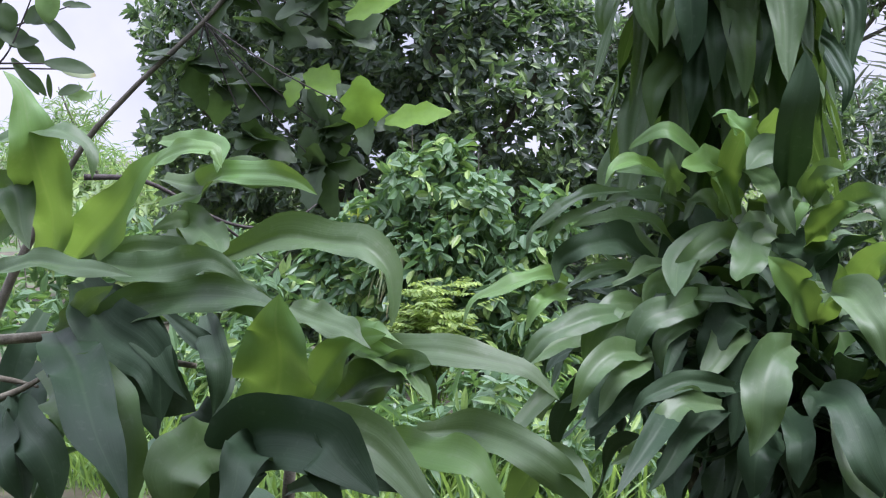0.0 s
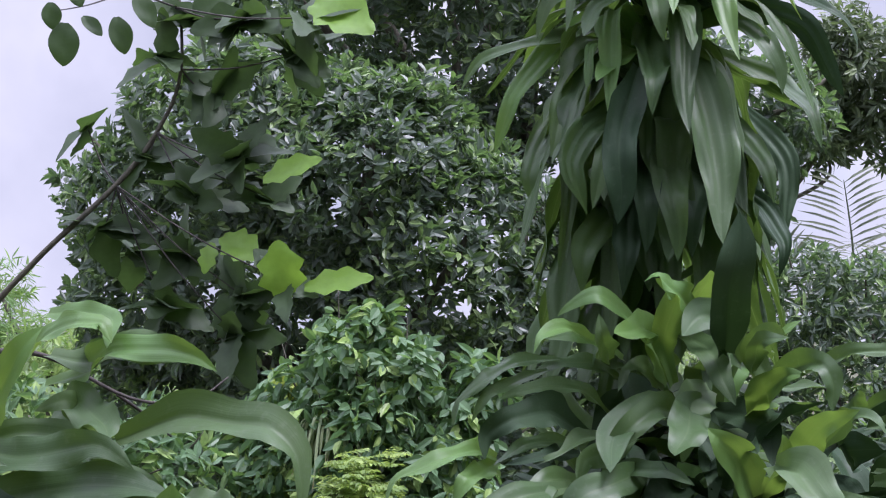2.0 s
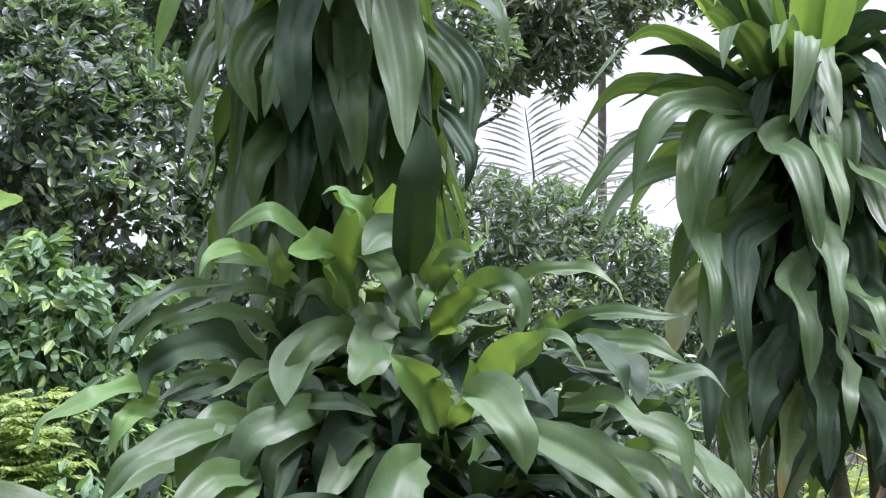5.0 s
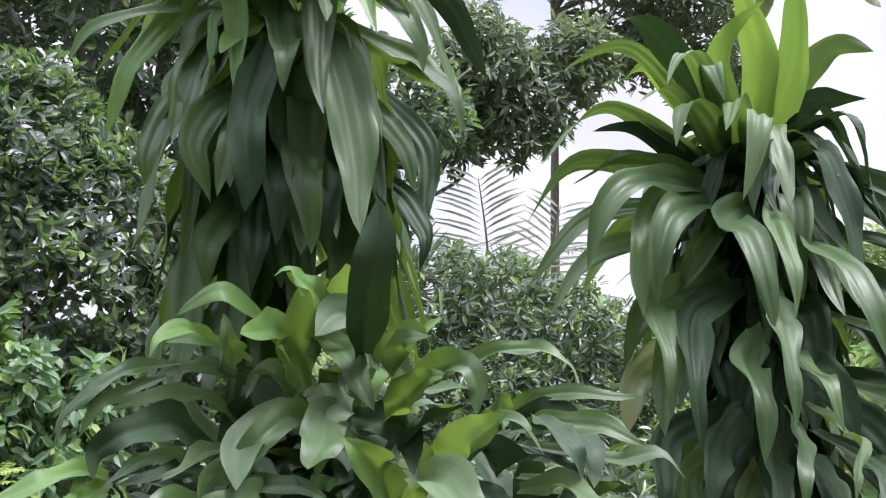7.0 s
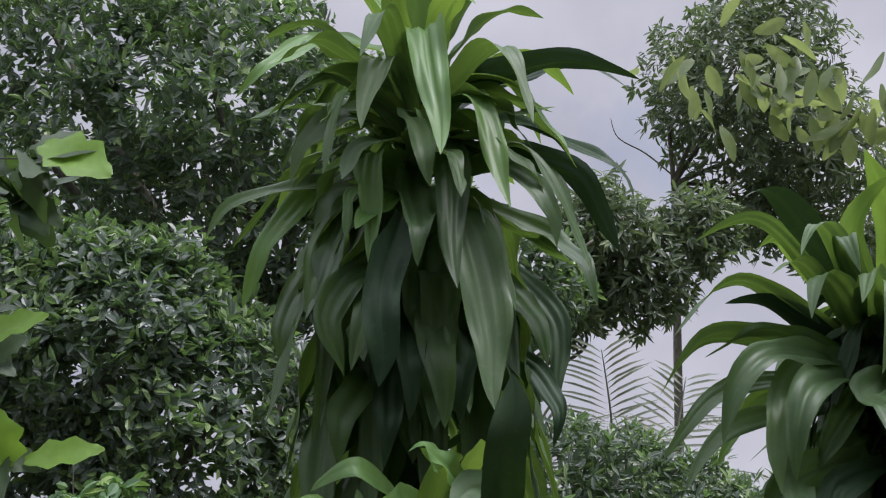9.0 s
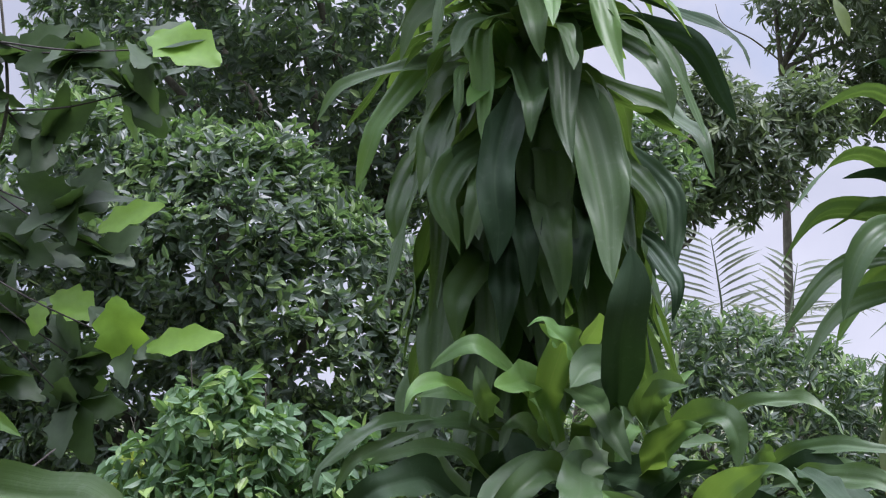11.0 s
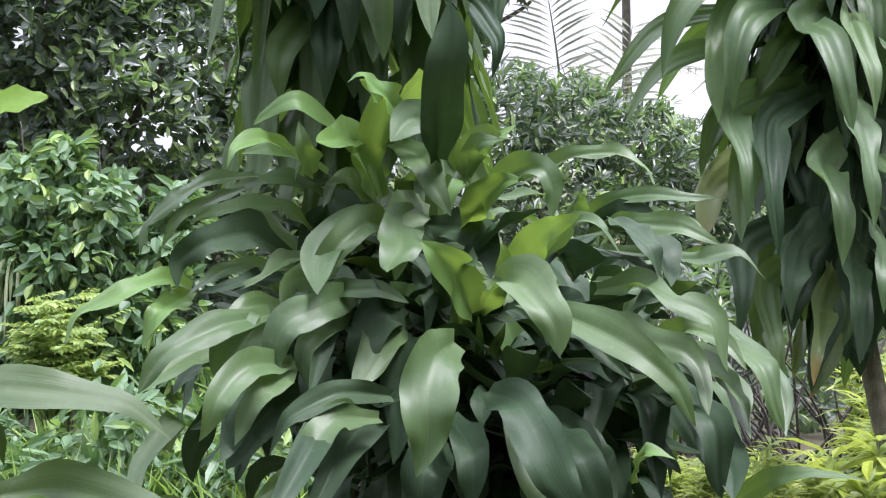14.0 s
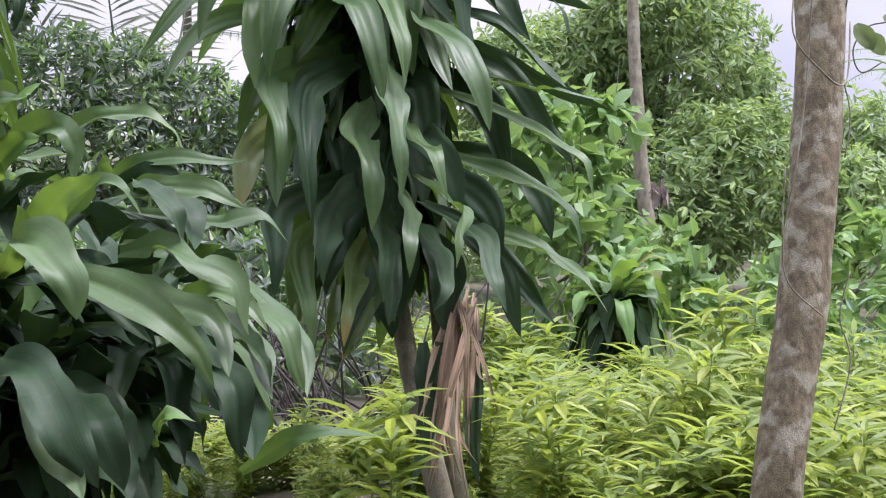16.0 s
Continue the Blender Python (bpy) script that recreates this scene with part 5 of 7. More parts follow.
blade(near, [(-1.15, 2.55, 1.50), (-1.07, 2.46, 1.56), (-0.98, 2.37, 1.59), (-0.93, 2.37, 1.59), (-0.91, 2.36, 1.55)], 0.060, 50, YOUNG)
blade(near, [(-1.11, 2.56, 1.46), (-1.01, 2.49, 1.49), (-0.93, 2.41, 1.53), (-0.84, 2.38, 1.53), (-0.77, 2.38, 1.52), (-0.73, 2.38, 1.50)], 0.073, 45, YOUNG)
blade(near, [(-1.00, 2.62, 1.36), (-0.99, 2.48, 1.41), (-1.01, 2.40, 1.43), (-1.06, 2.38, 1.42)], 0.071, 30, MATURE)
blade(near, [(-0.97, 2.57, 1.36), (-0.83, 2.52, 1.41), (-0.72, 2.46, 1.40), (-0.64, 2.40, 1.40), (-0.59, 2.40, 1.36), (-0.57, 2.40, 1.29), (-0.57, 2.39, 1.25)], 0.096, 35, MATURE)
blade(near, [(-1.41, 2.35, 1.31), (-1.25, 2.23, 1.36), (-1.14, 2.17, 1.35), (-1.03, 2.18, 1.34)], 0.061, 50, MATURE)
blade(near, [(-1.21, 2.44, 1.35), (-1.06, 2.31, 1.35), (-0.91, 2.26, 1.37), (-0.84, 2.25, 1.33)], 0.074, 35, MATURE)
blade(near, [(-1.11, 2.45, 1.28), (-0.97, 2.36, 1.30), (-0.84, 2.27, 1.32), (-0.77, 2.27, 1.28), (-0.73, 2.27, 1.25)], 0.085, 25, MATURE)
blade(near, [(-0.83, 2.42, 1.03), (-0.78, 2.29, 1.14), (-0.74, 2.22, 1.24), (-0.74, 2.22, 1.32)], 0.158, 5, YOUNG)
blade(near, [(-0.78, 2.39, 1.28), (-0.70, 2.26, 1.27), (-0.62, 2.19, 1.25), (-0.58, 2.19, 1.23)], 0.077, 40, MATURE)
blade(near, [(-0.73, 2.44, 1.05), (-0.65, 2.38, 1.15), (-0.57, 2.33, 1.21), (-0.47, 2.27, 1.23), (-0.38, 2.27, 1.22), (-0.30, 2.28, 1.20), (-0.24, 2.28, 1.14)], 0.078, 42, MATURE)
blade(near, [(-0.71, 2.44, 1.10), (-0.60, 2.35, 1.13), (-0.52, 2.26, 1.20), (-0.47, 2.26, 1.16), (-0.46, 2.25, 1.12)], 0.070, 35, MATURE)
blade(near, [(-1.22, 2.43, 1.31), (-1.12, 2.30, 1.23), (-1.02, 2.23, 1.17), (-0.98, 2.22, 1.07)], 0.134, 12, DARK_SHADED)
blade(near, [(-1.22, 2.27, 1.16), (-1.10, 2.14, 1.12), (-1.02, 2.07, 1.04), (-0.98, 2.06, 0.92)], 0.152, 15, MATURE)
blade(near, [(-0.85, 2.22, 1.05), (-0.87, 2.07, 1.04), (-0.89, 1.99, 1.02), (-0.90, 1.97, 0.94)], 0.118, 18, MATURE)
blade(near, [(-0.88, 2.26, 1.01), (-0.77, 2.19, 1.07), (-0.66, 2.12, 1.08), (-0.57, 2.09, 1.07), (-0.49, 2.09, 1.00), (-0.42, 2.09, 0.93)], 0.106, 28, MATURE)
blade(near, [(-0.62, 2.35, 1.04), (-0.49, 2.23, 1.04), (-0.38, 2.16, 1.03), (-0.31, 2.16, 0.95)], 0.085, 42, YOUNG)
blade(near, [(-0.52, 2.37, 1.05), (-0.40, 2.28, 1.07), (-0.27, 2.19, 1.05), (-0.20, 2.19, 1.01), (-0.15, 2.18, 0.95)], 0.090, 35, MATURE)
blade(near, [(-1.00, 2.56, 1.24), (-0.91, 2.35, 1.17), (-0.92, 2.33, 1.07)], 0.070, 5, DARK_SHADED)
blade(near, [(-0.70, 2.50, 1.22), (-0.60, 2.30, 1.25), (-0.54, 2.29, 1.23)], 0.047, 45, YOUNG)
blade(near, [(-1.36, 2.40, 1.07), (-1.22, 2.20, 1.01), (-1.18, 2.18, 0.90)], 0.103, 20, DARK_SHADED)
blade(near, [(-1.40, 2.39, 1.05), (-1.27, 2.19, 1.00), (-1.23, 2.18, 0.91)], 0.090, 15, DARK_SHADED)
blade(near, [(-1.19, 2.35, 1.23), (-1.06, 2.31, 1.28), (-0.92, 2.26, 1.30), (-0.75, 2.22, 1.29)], 0.085, 25, MATURE)
blade(near, [(-1.23, 2.45, 1.34), (-1.09, 2.41, 1.38), (-0.95, 2.36, 1.37), (-0.85, 2.30, 1.32)], 0.066, 30, MATURE)
# this leaf and the next take the darker colour for the shade below
blade(near, [(-1.16, 2.41, 1.28), (-1.10, 2.35, 1.21), (-1.01, 2.29, 1.13), (-0.92, 2.23, 1.08)], 0.144, 12, DARK_SHADED)
blade(near, [(-0.84, 2.18, 0.92), (-0.79, 2.15, 1.06), (-0.70, 2.11, 1.09), (-0.61, 2.07, 1.09), (-0.52, 2.03, 1.00)], 0.150, 12, DARK_SHADED)
blade(near, [(-0.67, 2.37, 1.11), (-0.61, 2.31, 1.16), (-0.52, 2.26, 1.20), (-0.47, 2.20, 1.20)], 0.073, 30, MATURE)
blade(near, [(-0.68, 2.37, 1.22), (-0.60, 2.32, 1.21), (-0.52, 2.26, 1.19), (-0.47, 2.20, 1.13)], 0.051, 35, YOUNG)
blade(near, [(-1.46, 2.47, 1.38), (-1.38, 2.42, 1.44), (-1.35, 2.36, 1.50), (-1.27, 2.30, 1.38)], 0.095, 10, MATURE)
blade(near, [(-0.79, 2.40, 1.06), (-0.71, 2.35, 1.14), (-0.64, 2.29, 1.21), (-0.56, 2.24, 1.25)], 0.090, 25, YOUNG)
blade(near, [(-1.09, 2.53, 1.52), (-1.00, 2.48, 1.51), (-0.89, 2.43, 1.54), (-0.78, 2.38, 1.53)], 0.076, 40, MATURE)
blade(near, [(-1.10, 2.54, 1.60), (-1.03, 2.48, 1.60), (-0.94, 2.42, 1.59), (-0.92, 2.36, 1.54)], 0.054, 30, YOUNG)
blade(near, [(-1.28, 2.44, 1.19), (-1.20, 2.35, 1.25), (-1.10, 2.27, 1.32)], 0.059, 15, MATURE)
blade(near, [(-1.06, 2.48, 1.42), (-0.99, 2.42, 1.44), (-0.94, 2.36, 1.41), (-0.91, 2.30, 1.38)], 0.082, 25, MATURE)
blade(near, [(-0.33, 2.31, 0.93), (-0.27, 2.25, 1.03), (-0.21, 2.19, 1.02), (-0.17, 2.13, 0.99)], 0.073, 30, MATURE)
# darkened filling round the canes, painted shade behind the front leaves
filler(near, [(-1.188, 2.780, 0.464), (-1.254, 2.800, 0.945)], 16, 0.5, 0.11, rng, -0.8, (DARK_SHADED,), (-0.05, 0.08))
filler(near, [(-0.814, 2.578, 0.369), (-0.792, 2.541, 0.791)], 18, 0.5, 0.11, rng, -0.8, (DARK_SHADED,), (0, 0.10))

# ---- the large dark tree behind ----
rng = np.random.default_rng(23)
dark_lobes = [(-3.40, 10.62, 2.45, 0.58), (-2.76, 10.59, 2.90, 0.85), (-1.69, 10.43, 2.61, 0.92), (-1.12, 10.62, 2.04, 0.92),
              (-3.34, 10.66, 1.80, 0.6), (-2.63, 10.84, 1.69, 0.82), (-1.74, 10.52, 2.61, 0.86), (-0.14, 10.81, 1.78, 0.75),
              (-1.74, 11.37, 0.54, 1.1), (-0.50, 11.00, 0.66, 0.9), (-3.18, 11.18, 0.85, 0.8)]
tree("dark_tree", "large dark green glossy-leaved tree with dense rounded crown", (-1.772, 11.518, -0.600), dark_lobes, 9000, 7, 0.105, 0.046,
     DARK_CROWN, rng, radius=0.16, shell=0.22, up=0.7)
high_lobes = [(-2.40, 11.89, 4.11, 1.0), (-1.24, 11.91, 3.97, 0.8), (-1.19, 11.76, 4.69, 1.05), (-2.41, 12.24, 5.05, 1.2), (-0.63, 12.28, 3.58, 0.6),
              (0.48, 12.37, 3.58, 0.7), (1.34, 12.42, 3.40, 0.5), (-0.30, 12.40, 4.50, 0.8), (0.86, 12.54, 2.70, 0.6)]
tree("dark_tree", "tall dark green tree with open crown and sky showing through", (-1.030, 12.313, -0.600), high_lobes, 4600, 7, 0.115, 0.048,
     DARK_CROWN, rng, radius=0.15, shell=0.4, up=0.7)

# ---- the mid-green bush under it ----
bush_lobes = [(-1.41, 7.80, 1.46, 0.24), (-1.11, 7.80, 1.34, 0.26), (-1.66, 7.86, 1.22, 0.22), (-1.47, 7.73, 1.02, 0.26), (-0.88, 7.83, 1.05, 0.26), (-1.77, 7.89, 0.81, 0.25),
              (-1.23, 7.71, 1.09, 0.24), (-1.01, 7.78, 0.76, 0.28), (-1.42, 7.72, 0.67, 0.28), (-0.69, 7.88, 1.28, 0.2), (-1.91, 8.01, 1.02, 0.2), (-1.27, 7.84, 1.61, 0.14), (-0.73, 7.73, 0.66, 0.25)]
tree("leafy_bush", "mid-green bush with drooping oval leaves below the dark tree", (-1.317, 7.845, -0.100), bush_lobes, 900, 5, 0.11, 0.050,
     BUSH_LEAF, rng, radius=0.03, spread=0.8, droop=0.75, up=0.1, shell=0.6, category="bush")

# ---- yellow-green feathery shrub ----
def feathery(name, label, base, height, spread_m, count, material, rng, leaf_len=0.055):
    """A tuft of thin stems whose tops carry feathery leaflets."""
    ob = thing(name, base, label, "shrub")
    P, Wy, Nn = [], [], []
    for n in range(count):
        az, ln = rng.uniform(0, 6.283), height * rng.uniform(0.7, 1.1)
        out = np.array((math.cos(az), math.sin(az), 0)) * spread_m * rng.uniform(0.1, 1.0)
        b = np.array(base, float)
        top = b + out + (0, 0, ln)
        tube("stem", [b + out * 0.1, b + out * 0.45 + (0, 0, ln * 0.6), top], [0.005, 0.004, 0.002], material, ob, sides=5)
        for m in range(7):
            fa = rng.uniform(0, 6.283)
            way = np.array((math.cos(fa), math.sin(fa), rng.uniform(-0.2, 0.35)))
            lat = np.cross(way, (0, 0, 1))
            start = top - (0, 0, rng.uniform(0, 0.16) * height)
            for q in range(1, 7):
                for sg in (-1, 1):
                    P.append(start + way * 0.022 * q * (leaf_len / 0.055))
                    Wy.append(way * 0.7 + lat * sg - np.array((0, 0, 0.25)))
                    Nn.append((0, 0, 1))
    P, Wy, Nn = np.array(P), np.array(Wy), np.array(Nn, float)
    v, f = sprig(P, Wy, Nn + 0.3 * rng.normal(size=Nn.shape), np.full(len(P), leaf_len) * rng.uniform(0.7, 1.1, len(P)), np.full(len(P), leaf_len * 0.42), fine=False)
    made("foliage", v, f, material, ob, smooth=False)
    return ob


feathery("feathery_shrub", "yellow-green feathery-leaved shrub on thin stems", (-1.193, 7.119, 0.000), 0.90, 0.22, 34, FEATHER_LEAF, rng)

# pale arching grass and yellow-green shoots beside the bush
def grass_tuft(centre, count, length, rng, material):
    """Narrow blades that rise from one point, arch over and hang."""
    ob = thing("grass_tuft", (centre[0], centre[1], 0), "pale arching tuft of narrow grass blades under the bush", "grass")
    c = np.array(centre, float)
    tube("stem", [(c[0], c[1], 0), tuple(c - (0, 0, 0.1)), tuple(c)], [0.012, 0.01, 0.006], GRASS, ob, sides=6)
    for n in range(count):
        az, ln = rng.uniform(0, 6.283), length * rng.uniform(0.7, 1.2)
        out = np.array((math.cos(az), math.sin(az), 0))
        blade = [c, c + out * ln * 0.4 + (0, 0, ln * rng.uniform(0.1, 0.35)), c + out * ln * 0.7 + (0, 0, -ln * rng.uniform(0.1, 0.6))]
        leaf(ob, blade[0], blade[1], blade[2], 0.018, 0, material)


grass_tuft((-1.456, 7.746, 0.993), 60, 0.36, rng, PALE)
tree("young_shoots", "yellow-green leafy shoots climbing beside the bush", (-1.850, 8.012, 0.000), [(-1.89, 8.08, 1.02, 0.16), (-1.84, 8.01, 0.77, 0.18), (-1.82, 8.20, 1.22, 0.13), (-1.92, 8.03, 0.86, 0.15)], 150, 5, 0.10, 0.042,
     WEED_LEAF, rng, radius=0.012, droop=0.5, up=0.2, shell=0.8, category="shoots")

# ---- broad-leaved branch hanging into view ----
broad = thing("broad_leaved_tree", (-2.803, 5.132, 0.000), "slender tree limb with dark lobed leaves and a few lime ones", "tree")
limb_line = [(-2.803, 5.132, 0.000), (-2.637, 5.062, 0.832), (-2.271, 4.953, 1.511), (-2.044, 4.902, 1.778), (-1.728, 4.851, 2.061), (-1.582, 4.827, 2.242), (-1.494, 4.801, 2.456), (-1.515, 4.777, 2.825)]
tube("trunk", limb_line, [0.03, 0.022, 0.012, 0.0105, 0.0095, 0.008, 0.006, 0.004], LIMB, broad, wobble=0.15)


def broad_leaf(parent, root, way, normal, length, width, material, lobes=2):
    """A large leaf with shallow lobes, a midrib fold and a slightly wavy blade."""
    way, normal = Vector(way).normalized(), Vector(normal)
    lat = way.cross(normal).normalized()
    nor = lat.cross(way)
    verts, uvs, rows = [], [], 12
    for n in range(rows + 1):
        s = n / rows
        w = 0.5 * width * max(math.sin(math.pi * min(s * 0.95 + 0.04, 1)), 0.02) ** 0.7 * (1 + 0.2 * math.cos(s * 6.283 * (lobes + 1)) * (lobes > 0))
        mid = Vector(root) + way * length * s - nor * length * 0.16 * s * s
        for u in (-1, -0.5, 0, 0.5, 1):
            verts.append(mid + lat * w * u + nor * (abs(u) * w * 0.22 + 0.03 * width * math.sin(9 * s + 3 * u)))
            uvs.append((u * 0.5 + 0.5, s))
    faces = [(n * 5 + j, n * 5 + j + 1, n * 5 + j + 6, n * 5 + j + 5) for n in range(rows) for j in range(4)]
    return made("leaf", verts, faces, material, parent, uvs=uvs)


rng = np.random.default_rng(5)
def broad_tuft(centre, count):
    """A few large dark leaves round a twig end."""
    for _ in range(int(count * 1.9)):
        way = unit(rng, 1)[0] * (1, 0.6, 0.75) + (0.15, -0.15, -0.05)
        broad_leaf(broad, np.array(centre) - way * 0.04, way, unit(rng, 1)[0] * 0.7 + (0, -0.5, 0.7), rng.uniform(0.14, 0.24), rng.uniform(0.075, 0.12), BROAD_LEAF, int(rng.integers(1, 4)))


tube("branch", [(-1.525, 4.774, 2.668), (-1.358, 4.631, 2.599), (-1.231, 4.638, 2.602)], [0.0035, 0.0028, 0.0020], TWIG, broad, sides=6, wobble=0.12)
broad_tuft((-1.231, 4.638, 2.602), 7)
tube("branch", [(-1.494, 4.801, 2.456), (-1.264, 4.656, 2.437), (-1.076, 4.665, 2.484)], [0.0035, 0.0028, 0.0020], TWIG, broad, sides=6, wobble=0.12)
broad_tuft((-1.076, 4.665, 2.484), 5)
tube("branch", [(-1.525, 4.774, 2.668), (-1.486, 4.779, 2.625), (-1.443, 4.780, 2.627)], [0.0035, 0.0028, 0.0020], TWIG, broad, sides=6, wobble=0.12)
broad_tuft((-1.443, 4.780, 2.627), 5)
tube("branch", [(-1.494, 4.801, 2.456), (-1.434, 4.810, 2.393), (-1.372, 4.815, 2.376)], [0.0035, 0.0028, 0.0020], TWIG, broad, sides=6, wobble=0.12)
broad_tuft((-1.372, 4.815, 2.376), 4)
tube("branch", [(-1.582, 4.827, 2.242), (-1.399, 4.684, 2.162), (-1.259, 4.694, 2.144)], [0.0035, 0.0028, 0.0020], TWIG, broad, sides=6, wobble=0.12)
broad_tuft((-1.259, 4.694, 2.144), 6)
tube("branch", [(-1.582, 4.827, 2.242), (-1.493, 4.767, 2.103), (-1.425, 4.779, 2.019)], [0.0035, 0.0028, 0.0020], TWIG, broad, sides=6, wobble=0.12)
broad_tuft((-1.425, 4.779, 2.019), 5)
tube("branch", [(-1.728, 4.851, 2.061), (-1.599, 4.866, 1.920), (-1.471, 4.880, 1.827)], [0.0035, 0.0028, 0.0020], TWIG, broad, sides=6, wobble=0.12)
broad_tuft((-1.471, 4.880, 1.827), 5)
tube("branch", [(-1.728, 4.851, 2.061), (-1.466, 4.722, 1.845), (-1.251, 4.754, 1.686)], [0.0035, 0.0028, 0.0020], TWIG, broad, sides=6, wobble=0.12)
broad_tuft((-1.251, 4.754, 1.686), 5)
tube("branch", [(-1.728, 4.851, 2.061), (-1.354, 4.569, 1.862), (-1.074, 4.607, 1.729)], [0.0035, 0.0028, 0.0020], TWIG, broad, sides=6, wobble=0.12)
broad_tuft((-1.074, 4.607, 1.729), 3)
tube("branch", [(-1.582, 4.827, 2.242), (-1.604, 4.834, 2.178), (-1.624, 4.836, 2.162)], [0.0035, 0.0028, 0.0020], TWIG, broad, sides=6, wobble=0.12)
broad_tuft((-1.624, 4.836, 2.162), 4)
tube("branch", [(-1.728, 4.851, 2.061), (-1.749, 4.864, 1.968), (-1.770, 4.870, 1.921)], [0.0035, 0.0028, 0.0020], TWIG, broad, sides=6, wobble=0.12)
broad_tuft((-1.770, 4.870, 1.921), 4)
tube("branch", [(-1.728, 4.851, 2.061), (-1.640, 4.878, 1.830), (-1.555, 4.901, 1.647)], [0.0035, 0.0028, 0.0020], TWIG, broad, sides=6, wobble=0.12)
broad_tuft((-1.555, 4.901, 1.647), 4)
tube("branch", [(-1.728, 4.851, 2.061), (-1.477, 4.730, 1.777), (-1.275, 4.770, 1.552)], [0.0035, 0.0028, 0.0020], TWIG, broad, sides=6, wobble=0.12)
broad_tuft((-1.275, 4.770, 1.552), 4)
tube("branch", [(-1.728, 4.851, 2.061), (-1.830, 4.995, 2.153), (-1.881, 4.982, 2.279)], [0.0035, 0.0028, 0.0020], TWIG, broad, sides=6, wobble=0.12)
broad_tuft((-1.881, 4.982, 2.279), 2)
tube("branch", [(-1.582, 4.827, 2.242), (-1.352, 4.695, 2.095), (-1.162, 4.719, 2.010)], [0.0035, 0.0028, 0.0020], TWIG, broad, sides=6, wobble=0.12)
broad_tuft((-1.162, 4.719, 2.010), 3)
tube("branch", [(-1.494, 4.801, 2.456), (-1.525, 4.801, 2.452), (-1.553, 4.795, 2.495)], [0.0035, 0.0028, 0.0020], TWIG, broad, sides=6, wobble=0.12)
broad_tuft((-1.553, 4.795, 2.495), 4)
tube("branch", [(-1.728, 4.851, 2.061), (-1.714, 4.944, 1.923), (-1.675, 4.956, 1.827)], [0.0035, 0.0028, 0.0020], TWIG, broad, sides=6, wobble=0.12)
broad_tuft((-1.675, 4.956, 1.827), 3)
tube("branch", [(-1.525, 4.774, 2.668), (-1.223, 4.486, 2.570), (-1.011, 4.500, 2.572)], [0.0035, 0.0028, 0.0020], TWIG, broad, sides=6, wobble=0.12)
broad_tuft((-1.011, 4.500, 2.572), 4)
broad_leaf(broad, (-1.068, 4.584, 1.672), (-0.05, -0.3, 0.7), (0.1, -0.9, 0.5), 0.192, 0.143, LIME_LEAF, 2)
broad_leaf(broad, (-1.005, 4.585, 1.708), (0.9, -0.2, 0.22), (0.1, -0.9, 0.5), 0.228, 0.089, LIME_LEAF, 2)
broad_leaf(broad, (-1.317, 4.724, 1.878), (0.7, -0.3, -0.3), (0.1, -0.9, 0.5), 0.161, 0.119, LIME_LEAF, 2)
broad_leaf(broad, (-1.144, 4.558, 2.052), (0.9, -0.3, 0.4), (0.1, -0.9, 0.5), 0.210, 0.084, LIME_LEAF, 2)
broad_leaf(broad, (-0.987, 4.497, 2.611), (0.8, -0.4, -0.3), (0.1, -0.9, 0.5), 0.247, 0.155, LIME_LEAF, 2)
broad_leaf(broad, (-1.348, 4.725, 1.859), (-0.1, -0.3, -0.6), (0.1, -0.9, 0.5), 0.111, 0.060, LIME_LEAF, 2)
tube("branch", [(-1.637, 3.487, 1.505), (-1.481, 3.552, 1.497), (-1.271, 3.609, 1.391), (-1.129, 3.686, 1.382), (-1.050, 3.776, 1.445)], [0.0090, 0.0070, 0.0050, 0.0040, 0.0020], TWIG, broad, sides=6, wobble=0.12)
tube("branch", [(-1.304, 3.611, 1.398), (-1.243, 3.680, 1.341), (-1.196, 3.751, 1.282)], [0.0050, 0.0040, 0.0020], TWIG, broad, sides=6, wobble=0.12)

# unseen crown added overhead, tufts and branch, to throw shade on the near dracaena
for n in range(14):
    broad_tuft((rng.uniform(-2.8, -0.9), rng.uniform(2.4, 4.7), rng.uniform(3.2, 3.9)), 6)
tube("branch", [(-1.515, 4.777, 2.825), (-1.541, 4.300, 3.176), (-1.844, 3.503, 3.514), (-2.250, 2.792, 3.707)], [0.006, 0.005, 0.004, 0.003], LIMB, broad, sides=6)

# ---- young twig in front of the open sky ----
sapling = thing("young_sapling", (-2.245, 3.535, 0.000), "thin sapling with sparse oval leaves against the sky", "sapling")
tube("stem", [(-2.479, 3.832, 1.073), (-2.245, 3.767, 1.398), (-2.069, 3.701, 1.792), (-1.931, 3.654, 2.056), (-1.845, 3.635, 2.146)], [0.0100, 0.0080, 0.0060, 0.0040, 0.0020], TWIG, sapling, sides=6, wobble=0.12)
tube("twig", [(-2.000, 3.680, 1.901), (-1.864, 3.659, 1.949), (-1.746, 3.643, 1.987)], [0.0040, 0.0030, 0.0015], TWIG, sapling, sides=5, wobble=0.12)
tube("twig", [(-2.051, 3.696, 1.807), (-1.897, 3.679, 1.809), (-1.781, 3.668, 1.809)], [0.0040, 0.0030, 0.0020], TWIG, sapling, sides=5, wobble=0.12)
tube("branch", [(-1.514, 4.774, 2.668), (-1.522, 4.319, 2.609), (-1.463, 3.724, 2.446), (-1.492, 3.578, 2.401)], [0.0040, 0.0030, 0.0020, 0.0015], TWIG, broad, sides=5, wobble=0.12)
broad_leaf(broad, (-1.467, 3.581, 2.370), (0.030, -0.053, -1.009), (0.25, -0.85, 0.45), 0.112, 0.081, BROAD_LEAF, 0)
